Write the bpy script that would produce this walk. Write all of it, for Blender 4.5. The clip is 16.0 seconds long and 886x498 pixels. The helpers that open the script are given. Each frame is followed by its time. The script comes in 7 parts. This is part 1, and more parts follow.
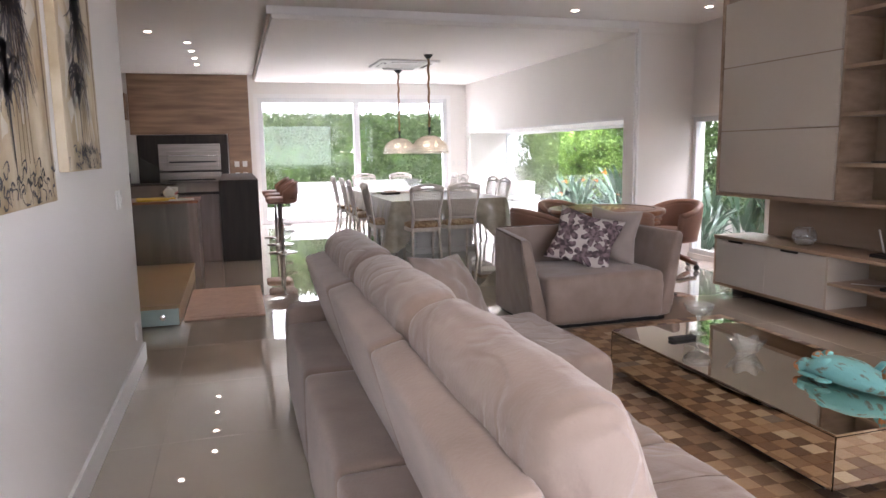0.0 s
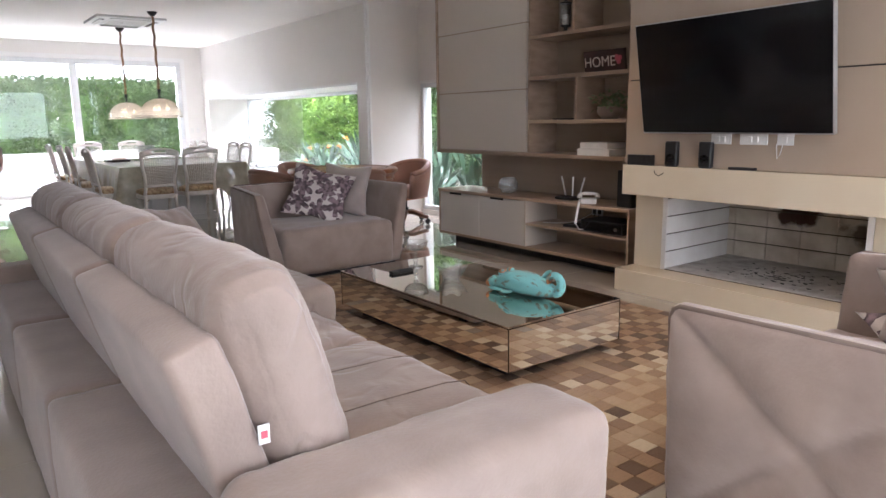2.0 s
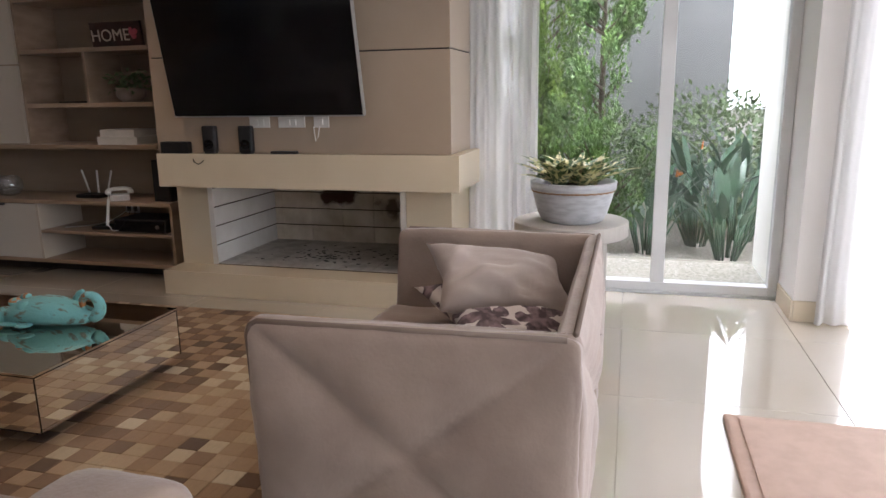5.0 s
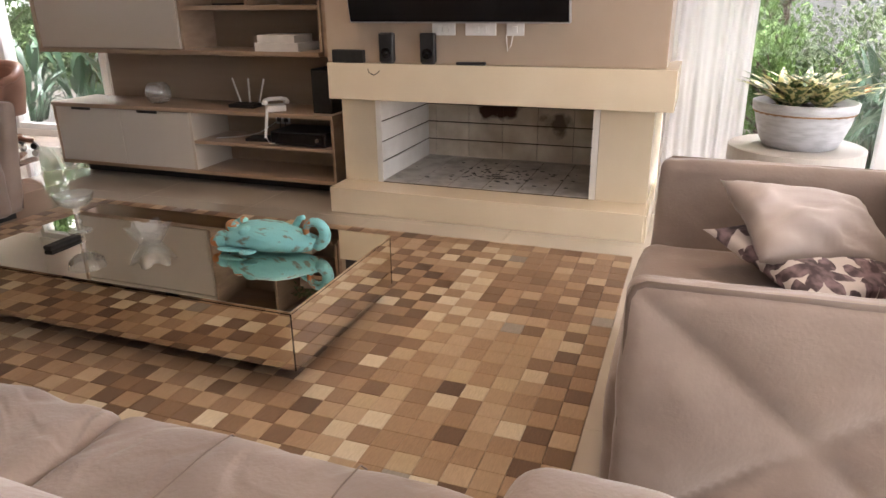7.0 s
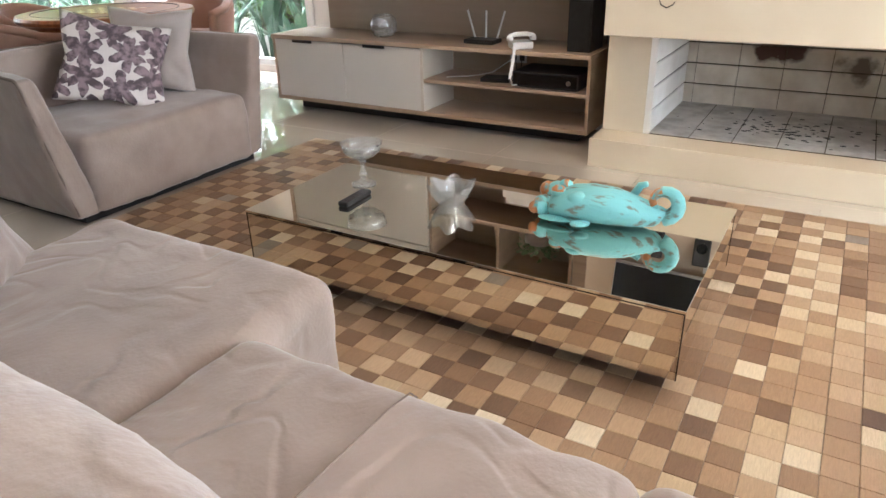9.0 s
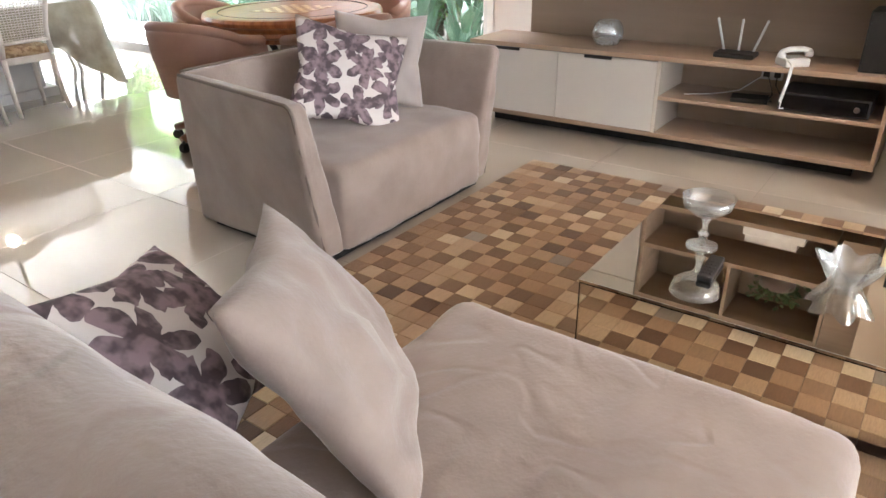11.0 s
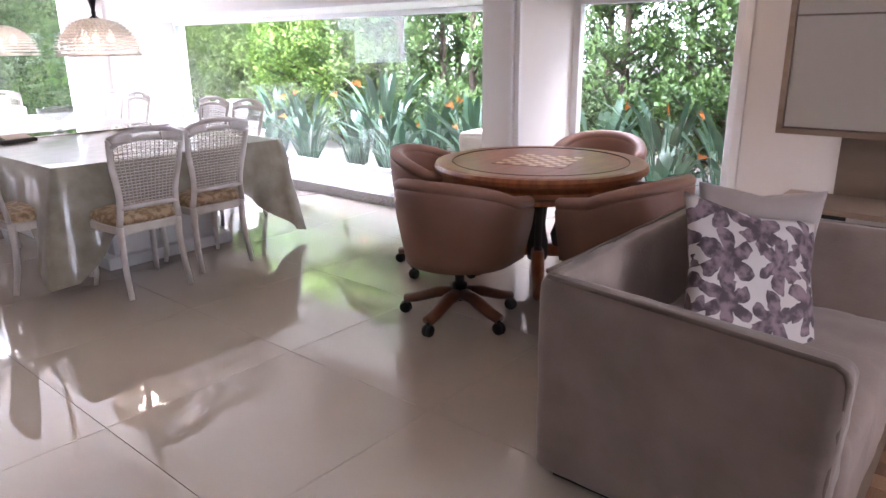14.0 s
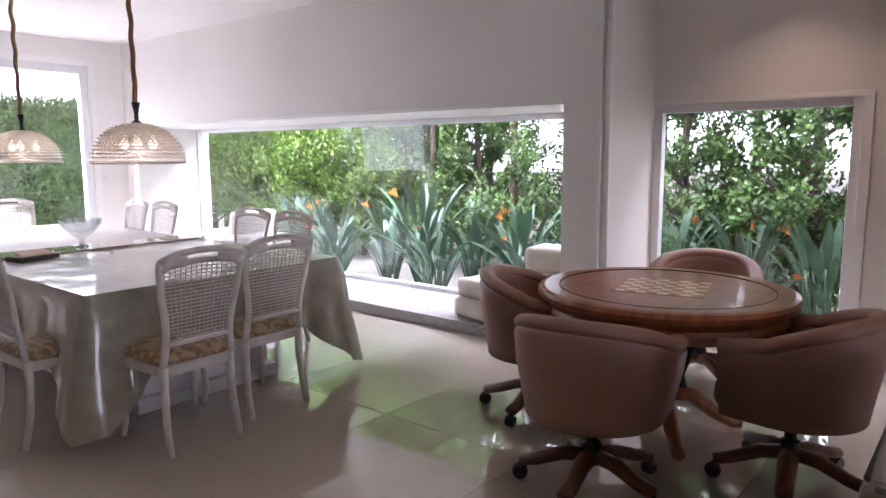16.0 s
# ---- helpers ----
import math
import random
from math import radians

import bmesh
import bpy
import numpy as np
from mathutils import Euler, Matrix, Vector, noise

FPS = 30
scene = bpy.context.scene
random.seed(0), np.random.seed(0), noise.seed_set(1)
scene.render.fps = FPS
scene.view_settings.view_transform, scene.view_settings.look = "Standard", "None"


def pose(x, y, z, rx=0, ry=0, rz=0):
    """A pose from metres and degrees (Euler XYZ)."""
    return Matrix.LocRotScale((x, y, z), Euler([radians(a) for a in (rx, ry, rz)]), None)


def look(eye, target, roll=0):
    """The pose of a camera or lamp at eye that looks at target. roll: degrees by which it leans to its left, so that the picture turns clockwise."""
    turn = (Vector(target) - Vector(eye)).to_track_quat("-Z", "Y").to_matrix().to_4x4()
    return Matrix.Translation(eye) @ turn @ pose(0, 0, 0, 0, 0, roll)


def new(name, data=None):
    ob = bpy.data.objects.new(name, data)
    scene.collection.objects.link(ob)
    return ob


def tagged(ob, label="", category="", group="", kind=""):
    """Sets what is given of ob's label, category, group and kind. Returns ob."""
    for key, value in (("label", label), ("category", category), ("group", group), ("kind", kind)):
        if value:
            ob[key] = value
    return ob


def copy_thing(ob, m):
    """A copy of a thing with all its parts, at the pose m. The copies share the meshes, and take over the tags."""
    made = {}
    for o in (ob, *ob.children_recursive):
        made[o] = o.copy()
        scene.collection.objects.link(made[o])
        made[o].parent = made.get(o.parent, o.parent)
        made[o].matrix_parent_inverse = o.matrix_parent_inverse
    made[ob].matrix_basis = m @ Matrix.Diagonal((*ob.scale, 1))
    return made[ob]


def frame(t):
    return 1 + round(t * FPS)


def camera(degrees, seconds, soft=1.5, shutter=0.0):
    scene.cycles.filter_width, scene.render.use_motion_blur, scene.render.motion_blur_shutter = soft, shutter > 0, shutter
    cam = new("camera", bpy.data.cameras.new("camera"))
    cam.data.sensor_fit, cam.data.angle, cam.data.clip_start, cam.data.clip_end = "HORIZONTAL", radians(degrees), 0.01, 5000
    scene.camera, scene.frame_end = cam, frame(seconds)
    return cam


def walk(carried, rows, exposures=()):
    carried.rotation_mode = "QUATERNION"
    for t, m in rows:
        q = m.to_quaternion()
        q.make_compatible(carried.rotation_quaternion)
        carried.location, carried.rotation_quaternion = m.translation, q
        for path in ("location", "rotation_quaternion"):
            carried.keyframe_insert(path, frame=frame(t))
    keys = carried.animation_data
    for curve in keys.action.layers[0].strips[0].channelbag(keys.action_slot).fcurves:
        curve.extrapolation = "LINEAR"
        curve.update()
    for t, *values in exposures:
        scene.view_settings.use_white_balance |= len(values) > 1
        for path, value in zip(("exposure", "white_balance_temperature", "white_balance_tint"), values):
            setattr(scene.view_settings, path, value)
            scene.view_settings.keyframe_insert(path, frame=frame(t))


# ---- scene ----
cam = camera(66.1, 16.0)
PATH = [
    (0, (-0.013, -0.007, 1.425), (0.557, 1.889, 1.138), -0.9),
    (0.5, (-0.065, -0.135, 1.418), (0.697, 1.691, 1.127), -1.2),
    (1, (-0.067, -0.23, 1.353), (0.846, 1.524, 1.057), -1.0),
    (1.5, (-0.013, -0.308, 1.303), (1.013, 1.378, 0.981), -0.9),
    (2, (0.015, -0.367, 1.292), (1.199, 1.202, 0.92), -0.8),
    (2.5, (0.043, -0.409, 1.284), (1.41, 0.995, 0.883), -1.0),
    (3, (0.092, -0.424, 1.278), (1.635, 0.78, 0.867), -1.1),
    (3.5, (0.13, -0.436, 1.274), (1.83, 0.534, 0.861), -1.1),
    (6, (0.359, 0.294, 1.312), (2.257, 0.735, 0.864), -0.7),
    (6.5, (0.339, 0.506, 1.329), (2.18, 1.07, 0.786), -0.9),
    (7, (0.346, 0.722, 1.323), (2.104, 1.373, 0.627), -0.7),
    (7.5, (0.417, 0.976, 1.305), (2.105, 1.724, 0.536), -1.0),
    (8, (0.439, 1.198, 1.295), (2.069, 2.03, 0.489), -1.1),
    (8.5, (0.43, 1.464, 1.285), (2.012, 2.359, 0.452), -1.4),
    (9, (0.43, 1.706, 1.286), (1.984, 2.627, 0.428), -1.5),
    (9.5, (0.471, 1.958, 1.289), (1.998, 2.92, 0.427), -1.7),
    (10, (0.441, 2.217, 1.298), (1.934, 3.229, 0.434), -1.7),
    (12.5, (0.382, 3.798, 1.417), (1.785, 4.905, 0.519), -0.8),
    (13, (0.412, 4.052, 1.415), (1.805, 5.188, 0.539), -0.7),
    (13.5, (0.423, 4.295, 1.446), (1.852, 5.495, 0.728), -1.0),
    (14, (0.416, 4.531, 1.429), (1.877, 5.771, 0.856), -0.6),
    (14.5, (0.476, 4.794, 1.431), (1.97, 6.045, 0.981), -0.5),
    (15, (0.547, 5.032, 1.453), (2.061, 6.292, 1.106), -0.4),
    (15.5, (0.548, 5.279, 1.432), (2.076, 6.537, 1.142), -0.2),
    (16, (0.547, 5.433, 1.433), (2.08, 6.687, 1.158), -0.2),
]
# daylight: overcast sky with a weak wide sun from the garden side
EXPO = [(0.0, 0.3, 6200, 27), (1.5, 0.25, 6100, 26), (2.5, 0.35, 5750, 19), (3.5, 0.1, 5500, 21), (4.2, -0.1, 5800, 21), (5.6, -0.7, 6500, 24), (6.0, -0.7, 6600, 25), (6.5, -0.1, 6750, 25), (7.0, 0.4, 6700, 24),
        (7.5, 0.8, 6450, 21), (8.5, 1.1, 5950, 16), (10.0, 1.45, 5850, 15), (12.5, 1.6, 6400, 23), (13.5, 1.3, 6050, 27), (14.0, 0.7, 5850, 32), (15.0, 0.2, 5900, 34), (16.0, 0.0, 5950, 34)]
walk(cam, [(t, look(eye, target, roll)) for t, eye, target, roll in PATH], EXPO)

world = bpy.data.worlds.new("world")
scene.world = world
world.use_nodes = True
wn = world.node_tree
sky = wn.nodes.new("ShaderNodeTexSky")
sky.sky_type = "NISHITA"
sky.sun_disc = False
sky.sun_elevation, sky.sun_rotation = radians(52), radians(122)
sky.air_density, sky.dust_density = 1.0, 4.0
wn.links.new(sky.outputs[0], wn.nodes["Background"].inputs[0])
wn.nodes["Background"].inputs[1].default_value = 0.15
sun = new("sun", bpy.data.lights.new("sun", "SUN"))
sun.data.energy, sun.data.angle, sun.data.color = 2.0, radians(24), (1.0, 0.96, 0.9)
sun.matrix_world = look((8, -5, 12), (0, 0, 0))


def area(name, eye, target, w, h, watts, color=(0.93, 0.97, 1.0)):
    """Added lamp for high sky light, outside above an opening's head or in it."""
    lamp = new(name, bpy.data.lights.new(name, "AREA"))
    lamp.data.shape, lamp.data.size, lamp.data.size_y = "RECTANGLE", w, h
    lamp.data.energy, lamp.data.color = watts, color
    lamp.matrix_world = look(eye, target)


area("skylight_dining", (2.4, 15.2, 3.7), (2.4, 11.2, 0.4), 3.7, 1.4, 1350)
area("skylight_bay", (6.75, 10.8, 3.55), (4.4, 10.8, 0.2), 5.6, 1.6, 1250)
area("skylight_window", (6.75, 6.8, 3.55), (4.4, 6.8, 0.2), 1.3, 1.6, 180)
area("skylight_slider", (5.9, -0.1, 3.7), (3.7, -0.1, 0.3), 1.8, 1.3, 850)
area("daylight_side_door", (5.5, -2.28, 1.35), (-0.7, 0.8, 1.1), 1.7, 2.4, 390)
# The south opening is unseen and assumed; its lamp is added.
area("daylight_south_window", (1.9, -3.45, 1.45), (1.9, 4.0, 0.9), 4.6, 2.4, 45)
CZL = 2.88
# The last three, over the seats, are unseen; added to brighten the room.
SPOTS = [(0.3, 7.1), (-0.95, 9.3), (-0.54, 10.1), (-0.54, 10.9), (-0.54, 11.7), (-0.54, 12.5), (3.65, 7.0), (5.0, 6.5), (1.1, 1.2), (3.2, 3.0), (3.2, 0.6)]
for sx, sy in SPOTS:
    lamp = new("spotlight", bpy.data.lights.new("spotlight", "SPOT"))
    lamp.data.energy, lamp.data.color, lamp.data.spot_size, lamp.data.spot_blend = (30 if (sx, sy) == (5.0, 6.5) else 12 if (sx, sy) == (3.65, 7.0) else 48 if sx == 3.2 else 32), (1.0, 0.74, 0.48), radians(95), 0.8
    lamp.data.shadow_soft_size = 0.04
    lamp.matrix_world = look((sx, sy, CZL), (sx, sy, 0))


# ---- materials ----
def surf(name, c1, c2=None, scale=3.0, rough=0.5, bump=0.0, bscale=60.0, metal=0.0, stretch=(1, 1, 1), coat=0.0, rvar=0.1, spread=(0.35, 0.65), per=0.0, sheen=0.0, ior=1.5):
    """A surface with two scales of variation in colour and relief, in metres."""
    m = bpy.data.materials.new(name)
    m.use_nodes = True
    nt = m.node_tree
    n, l = nt.nodes, nt.links
    b = n["Principled BSDF"]
    b.inputs["Metallic"].default_value = metal
    b.inputs["Coat Weight"].default_value = coat
    b.inputs["Coat Roughness"].default_value = 0.04
    b.inputs["Sheen Weight"].default_value = sheen
    b.inputs["IOR"].default_value = ior
    geo = n.new("ShaderNodeNewGeometry")
    mp = n.new("ShaderNodeMapping")
    mp.inputs["Scale"].default_value = stretch
    l.new(geo.outputs["Position"], mp.inputs[0])
    tx = n.new("ShaderNodeTexNoise")
    tx.inputs["Scale"].default_value, tx.inputs["Detail"].default_value = scale, 6
    l.new(mp.outputs[0], tx.inputs["Vector"])
    rp = n.new("ShaderNodeValToRGB")
    c2 = c2 or tuple(v * 0.88 for v in c1)
    rp.color_ramp.elements[0].color, rp.color_ramp.elements[1].color = (*c2, 1), (*c1, 1)
    rp.color_ramp.elements[0].position, rp.color_ramp.elements[1].position = spread
    l.new(tx.outputs[0], rp.inputs[0])
    colour = rp.outputs[0]
    if per:
        info = n.new("ShaderNodeObjectInfo")
        mr = n.new("ShaderNodeMapRange")
        mr.inputs["To Min"].default_value, mr.inputs["To Max"].default_value = 1 - per, 1 + per
        l.new(info.outputs["Random"], mr.inputs[0])
        hs = n.new("ShaderNodeHueSaturation")
        l.new(mr.outputs[0], hs.inputs["Value"])
        l.new(colour, hs.inputs["Color"])
        colour = hs.outputs[0]
    l.new(colour, b.inputs["Base Color"])
    r = n.new("ShaderNodeMapRange")
    r.inputs["To Min"].default_value, r.inputs["To Max"].default_value = rough * (1 - rvar), min(1, rough * (1 + rvar))
    l.new(tx.outputs[0], r.inputs[0])
    l.new(r.outputs[0], b.inputs["Roughness"])
    if bump:
        t2 = n.new("ShaderNodeTexNoise")
        t2.inputs["Scale"].default_value, t2.inputs["Detail"].default_value = bscale, 4
        l.new(mp.outputs[0], t2.inputs["Vector"])
        bp = n.new("ShaderNodeBump")
        bp.inputs["Strength"].default_value, bp.inputs["Distance"].default_value = bump, 0.004
        l.new(t2.outputs[0], bp.inputs["Height"])
        l.new(bp.outputs[0], b.inputs["Normal"])
    return m


def glow(name, color, strength):
    m = bpy.data.materials.new(name)
    m.use_nodes = True
    b = m.node_tree.nodes["Principled BSDF"]
    b.inputs["Emission Color"].default_value = (*color, 1)
    b.inputs["Emission Strength"].default_value = strength
    return m


def clear(name, color=(1, 1, 1), rough=0.0, ior=1.45):
    m = bpy.data.materials.new(name)
    m.use_nodes = True
    b = m.node_tree.nodes["Principled BSDF"]
    b.inputs["Base Color"].default_value = (*color, 1)
    b.inputs["Transmission Weight"].default_value = 1
    b.inputs["Roughness"].default_value, b.inputs["IOR"].default_value = rough, ior
    return m


def pane_glass(name, tint=(0.95, 0.98, 0.97), base=0.035):
    """Thin glass: clear straight through, with a mirror's gloss by angle."""
    m = bpy.data.materials.new(name)
    m.use_nodes = True
    n, l = m.node_tree.nodes, m.node_tree.links
    n.remove(n["Principled BSDF"])
    tr, gl, mx, lw, pw, ma = (n.new("ShaderNode" + k) for k in ("BsdfTransparent", "BsdfGlossy", "MixShader", "LayerWeight", "Math", "Math"))
    tr.inputs[0].default_value = (*tint, 1)
    gl.inputs["Roughness"].default_value = 0.01
    lw.inputs[0].default_value = 0.5
    pw.operation, ma.operation = "POWER", "MULTIPLY_ADD"
    pw.inputs[1].default_value = 4.5
    ma.inputs[1].default_value, ma.inputs[2].default_value = 0.9, base
    l.new(lw.outputs["Facing"], pw.inputs[0])
    l.new(pw.outputs[0], ma.inputs[0])
    l.new(ma.outputs[0], mx.inputs[0])
    l.new(tr.outputs[0], mx.inputs[1])
    l.new(gl.outputs[0], mx.inputs[2])
    l.new(mx.outputs[0], n["Material Output"].inputs[0])
    return m


def cut_glass(name, milky=0.06):
    """Thin bright crystal: clear, strongly glossy at its facets, with a little white scatter."""
    m = pane_glass(name, (0.93, 0.95, 0.95), 0.18)
    n, l = m.node_tree.nodes, m.node_tree.links
    mix = next(k for k in n if k.type == "MIX_SHADER")
    df, m2 = n.new("ShaderNodeBsdfDiffuse"), n.new("ShaderNodeMixShader")
    df.inputs[0].default_value = (0.85, 0.87, 0.88, 1)
    m2.inputs[0].default_value = milky
    l.new(mix.outputs[0], m2.inputs[1])
    l.new(df.outputs[0], m2.inputs[2])
    l.new(m2.outputs[0], n["Material Output"].inputs[0])
    return m


def patchwork(name, island, shade):
    """Cowhide squares: each its own brown, cream or grey, with short hair."""
    m = bpy.data.materials.new(name)
    m.use_nodes = True
    n, l = m.node_tree.nodes, m.node_tree.links
    b = n["Principled BSDF"]
    if island:
        rnd = n.new("ShaderNodeNewGeometry").outputs["Random Per Island"]
    else:
        rnd = n.new("ShaderNodeObjectInfo").outputs["Random"]
    rp = n.new("ShaderNodeValToRGB")
    rp.color_ramp.interpolation = "CONSTANT"
    cols = {"cream": [(0.0, (0.60, 0.49, 0.33)), (0.35, (0.50, 0.37, 0.22)), (0.7, (0.66, 0.56, 0.40))],
            "tan": [(0.0, (0.42, 0.285, 0.165)), (0.25, (0.35, 0.22, 0.120)), (0.5, (0.49, 0.35, 0.215)), (0.75, (0.39, 0.25, 0.140)), (0.97, (0.33, 0.29, 0.24))],
            "brown": [(0.0, (0.23, 0.130, 0.065)), (0.3, (0.29, 0.175, 0.095)), (0.6, (0.19, 0.102, 0.050)), (0.97, (0.25, 0.21, 0.17))],
            "dark": [(0.0, (0.11, 0.055, 0.026)), (0.4, (0.15, 0.080, 0.039)), (0.8, (0.19, 0.107, 0.054))]}[shade]
    e = rp.color_ramp.elements
    for i, (p, c) in enumerate(cols):
        k = e[i] if i < 2 else e.new(p)
        k.position, k.color = p, (*c, 1)
    l.new(rnd, rp.inputs[0])
    geo = n.new("ShaderNodeNewGeometry")
    mp = n.new("ShaderNodeMapping")
    mp.inputs["Scale"].default_value = (25, 160, 25)
    l.new(geo.outputs["Position"], mp.inputs[0])
    tx = n.new("ShaderNodeTexNoise")
    tx.inputs["Scale"].default_value, tx.inputs["Detail"].default_value = 1.5, 5
    l.new(mp.outputs[0], tx.inputs["Vector"])
    mr = n.new("ShaderNodeMapRange")
    mr.inputs["To Min"].default_value, mr.inputs["To Max"].default_value = 0.62, 1.06
    l.new(tx.outputs[0], mr.inputs[0])
    hs = n.new("ShaderNodeHueSaturation")
    l.new(mr.outputs[0], hs.inputs["Value"])
    l.new(rp.outputs[0], hs.inputs["Color"])
    l.new(hs.outputs[0], b.inputs["Base Color"])
    b.inputs["Roughness"].default_value = 0.5
    b.inputs["Sheen Weight"].default_value = 0.05
    bp = n.new("ShaderNodeBump")
    bp.inputs["Strength"].default_value, bp.inputs["Distance"].default_value = 0.5, 0.003
    l.new(tx.outputs[0], bp.inputs["Height"])
    l.new(bp.outputs[0], b.inputs["Normal"])
    return m


def stained(m, centre, radius, colour):
    """Adds a ragged soot stain round a place on the wall."""
    n, l = m.node_tree.nodes, m.node_tree.links
    b = n["Principled BSDF"]
    old = next(k for k in l if k.to_socket == b.inputs["Base Color"]).from_socket
    geo, sub, sc, ln, tx, ad, lt, mix = (n.new("ShaderNode" + k) for k in ("NewGeometry", "VectorMath", "VectorMath", "VectorMath", "TexNoise", "Math", "MapRange", "Mix"))
    sub.operation, sc.operation, ln.operation, ad.operation, mix.data_type = "SUBTRACT", "MULTIPLY", "LENGTH", "ADD", "RGBA"
    sub.inputs[1].default_value, sc.inputs[1].default_value = centre, (0.0, 1.0, 1.15)
    tx.inputs["Scale"].default_value, tx.inputs["Detail"].default_value = 7.0, 5
    l.new(geo.outputs["Position"], sub.inputs[0])
    l.new(sub.outputs[0], sc.inputs[0])
    l.new(sc.outputs[0], ln.inputs[0])
    l.new(geo.outputs["Position"], tx.inputs["Vector"])
    l.new(ln.outputs["Value"], ad.inputs[0])
    mul = n.new("ShaderNodeMath")
    mul.operation, mul.inputs[1].default_value = "MULTIPLY", 0.45
    l.new(tx.outputs[0], mul.inputs[0])
    l.new(mul.outputs[0], ad.inputs[1])
    lt.inputs["From Min"].default_value, lt.inputs["From Max"].default_value = radius + 0.24, radius + 0.17
    l.new(ad.outputs[0], lt.inputs[0])
    l.new(lt.outputs[0], mix.inputs[0])
    l.new(old, mix.inputs[6])
    mix.inputs[7].default_value = (*colour, 1)
    l.new(mix.outputs[2], b.inputs["Base Color"])
    return m


def flowered(name, ground, petal, scale):
    """Printed cloth with dark petals on a pale ground."""
    m = surf(name, ground, rough=0.8, bump=0.3, bscale=400)
    n, l = m.node_tree.nodes, m.node_tree.links
    tc = n.new("ShaderNodeTexCoord")
    vo = n.new("ShaderNodeTexVoronoi")
    vo.feature = "F1"
    vo.voronoi_dimensions = "2D"
    vo.inputs["Scale"].default_value, vo.inputs["Randomness"].default_value = scale, 0.7
    fl, on = n.new("ShaderNodeSeparateXYZ"), n.new("ShaderNodeCombineXYZ")
    l.new(tc.outputs["Object"], fl.inputs[0])
    l.new(fl.outputs[0], on.inputs[0])
    l.new(fl.outputs[2], on.inputs[1])
    wob, wsc, wad = n.new("ShaderNodeTexNoise"), n.new("ShaderNodeVectorMath"), n.new("ShaderNodeVectorMath")
    wob.inputs["Scale"].default_value = 13
    wsc.operation, wsc.inputs["Scale"].default_value = "SCALE", 0.06
    l.new(on.outputs[0], wob.inputs["Vector"])
    l.new(wob.outputs["Color"], wsc.inputs[0])
    l.new(on.outputs[0], wad.inputs[0])
    l.new(wsc.outputs[0], wad.inputs[1])
    l.new(wad.outputs[0], vo.inputs["Vector"])
    sub = n.new("ShaderNodeVectorMath")
    sub.operation = "SUBTRACT"
    sc = n.new("ShaderNodeVectorMath")
    sc.operation = "SCALE"
    sc.inputs["Scale"].default_value = 1.0
    l.new(vo.outputs["Position"], sc.inputs[0])
    l.new(wad.outputs[0], sub.inputs[0])
    l.new(sc.outputs[0], sub.inputs[1])
    sep = n.new("ShaderNodeSeparateXYZ")
    l.new(sub.outputs[0], sep.inputs[0])
    at = n.new("ShaderNodeMath")
    at.operation = "ARCTAN2"
    l.new(sep.outputs[0], at.inputs[0])
    l.new(sep.outputs[1], at.inputs[1])
    mu = n.new("ShaderNodeMath")
    mu.operation, mu.inputs[1].default_value = "MULTIPLY", 3.0
    l.new(at.outputs[0], mu.inputs[0])
    co = n.new("ShaderNodeMath")
    co.operation = "COSINE"
    l.new(mu.outputs[0], co.inputs[0])
    ab = n.new("ShaderNodeMath")
    ab.operation = "ABSOLUTE"
    l.new(co.outputs[0], ab.inputs[0])
    lim = n.new("ShaderNodeMapRange")
    lim.inputs["To Min"].default_value, lim.inputs["To Max"].default_value = 0.26, 0.66
    l.new(ab.outputs[0], lim.inputs[0])
    lt = n.new("ShaderNodeMath")
    lt.operation = "LESS_THAN"
    l.new(vo.outputs["Distance"], lt.inputs[0])
    l.new(lim.outputs[0], lt.inputs[1])
    mix = n.new("ShaderNodeMix")
    mix.data_type = "RGBA"
    old = next(k for k in l if k.to_socket == n["Principled BSDF"].inputs["Base Color"]).from_socket
    tone = n.new("ShaderNodeTexNoise")
    tone.inputs["Scale"].default_value = 28
    l.new(tc.outputs["Object"], tone.inputs["Vector"])
    rp = n.new("ShaderNodeValToRGB")
    rp.color_ramp.elements[0].color = (*petal, 1)
    rp.color_ramp.elements[1].color = (*[v * 3.2 for v in petal], 1)
    rp.color_ramp.elements[0].position, rp.color_ramp.elements[1].position = 0.4, 0.62
    l.new(tone.outputs[0], rp.inputs[0])
    l.new(lt.outputs[0], mix.inputs[0])
    l.new(old, mix.inputs[6])
    l.new(rp.outputs[0], mix.inputs[7])
    l.new(mix.outputs[2], n["Principled BSDF"].inputs["Base Color"])
    return m


WALL = surf("wall_paint", (0.80, 0.78, 0.75), (0.77, 0.75, 0.72), 1.2, 0.6, 0.08, 180)
CEIL = surf("ceiling_paint", (0.82, 0.80, 0.77), (0.80, 0.78, 0.75), 1.0, 0.7, 0.05, 120)
TRIM = surf("white_lacquer", (0.82, 0.82, 0.81), (0.79, 0.79, 0.78), 2.0, 0.3)
PVC = surf("white_pvc", (0.80, 0.82, 0.83), None, 2.0, 0.25)
TILE = surf("polished_porcelain", (0.53, 0.475, 0.40), (0.49, 0.435, 0.365), 1.1, 0.02, coat=1.0, per=0.015, ior=1.75)
TILE.node_tree.nodes["Principled BSDF"].inputs["Coat Roughness"].default_value = 0.012
GROUT = surf("grout", (0.40, 0.35, 0.285), None, 30, 0.8)
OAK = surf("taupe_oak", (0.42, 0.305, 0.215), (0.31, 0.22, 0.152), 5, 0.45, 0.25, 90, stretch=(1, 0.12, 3))
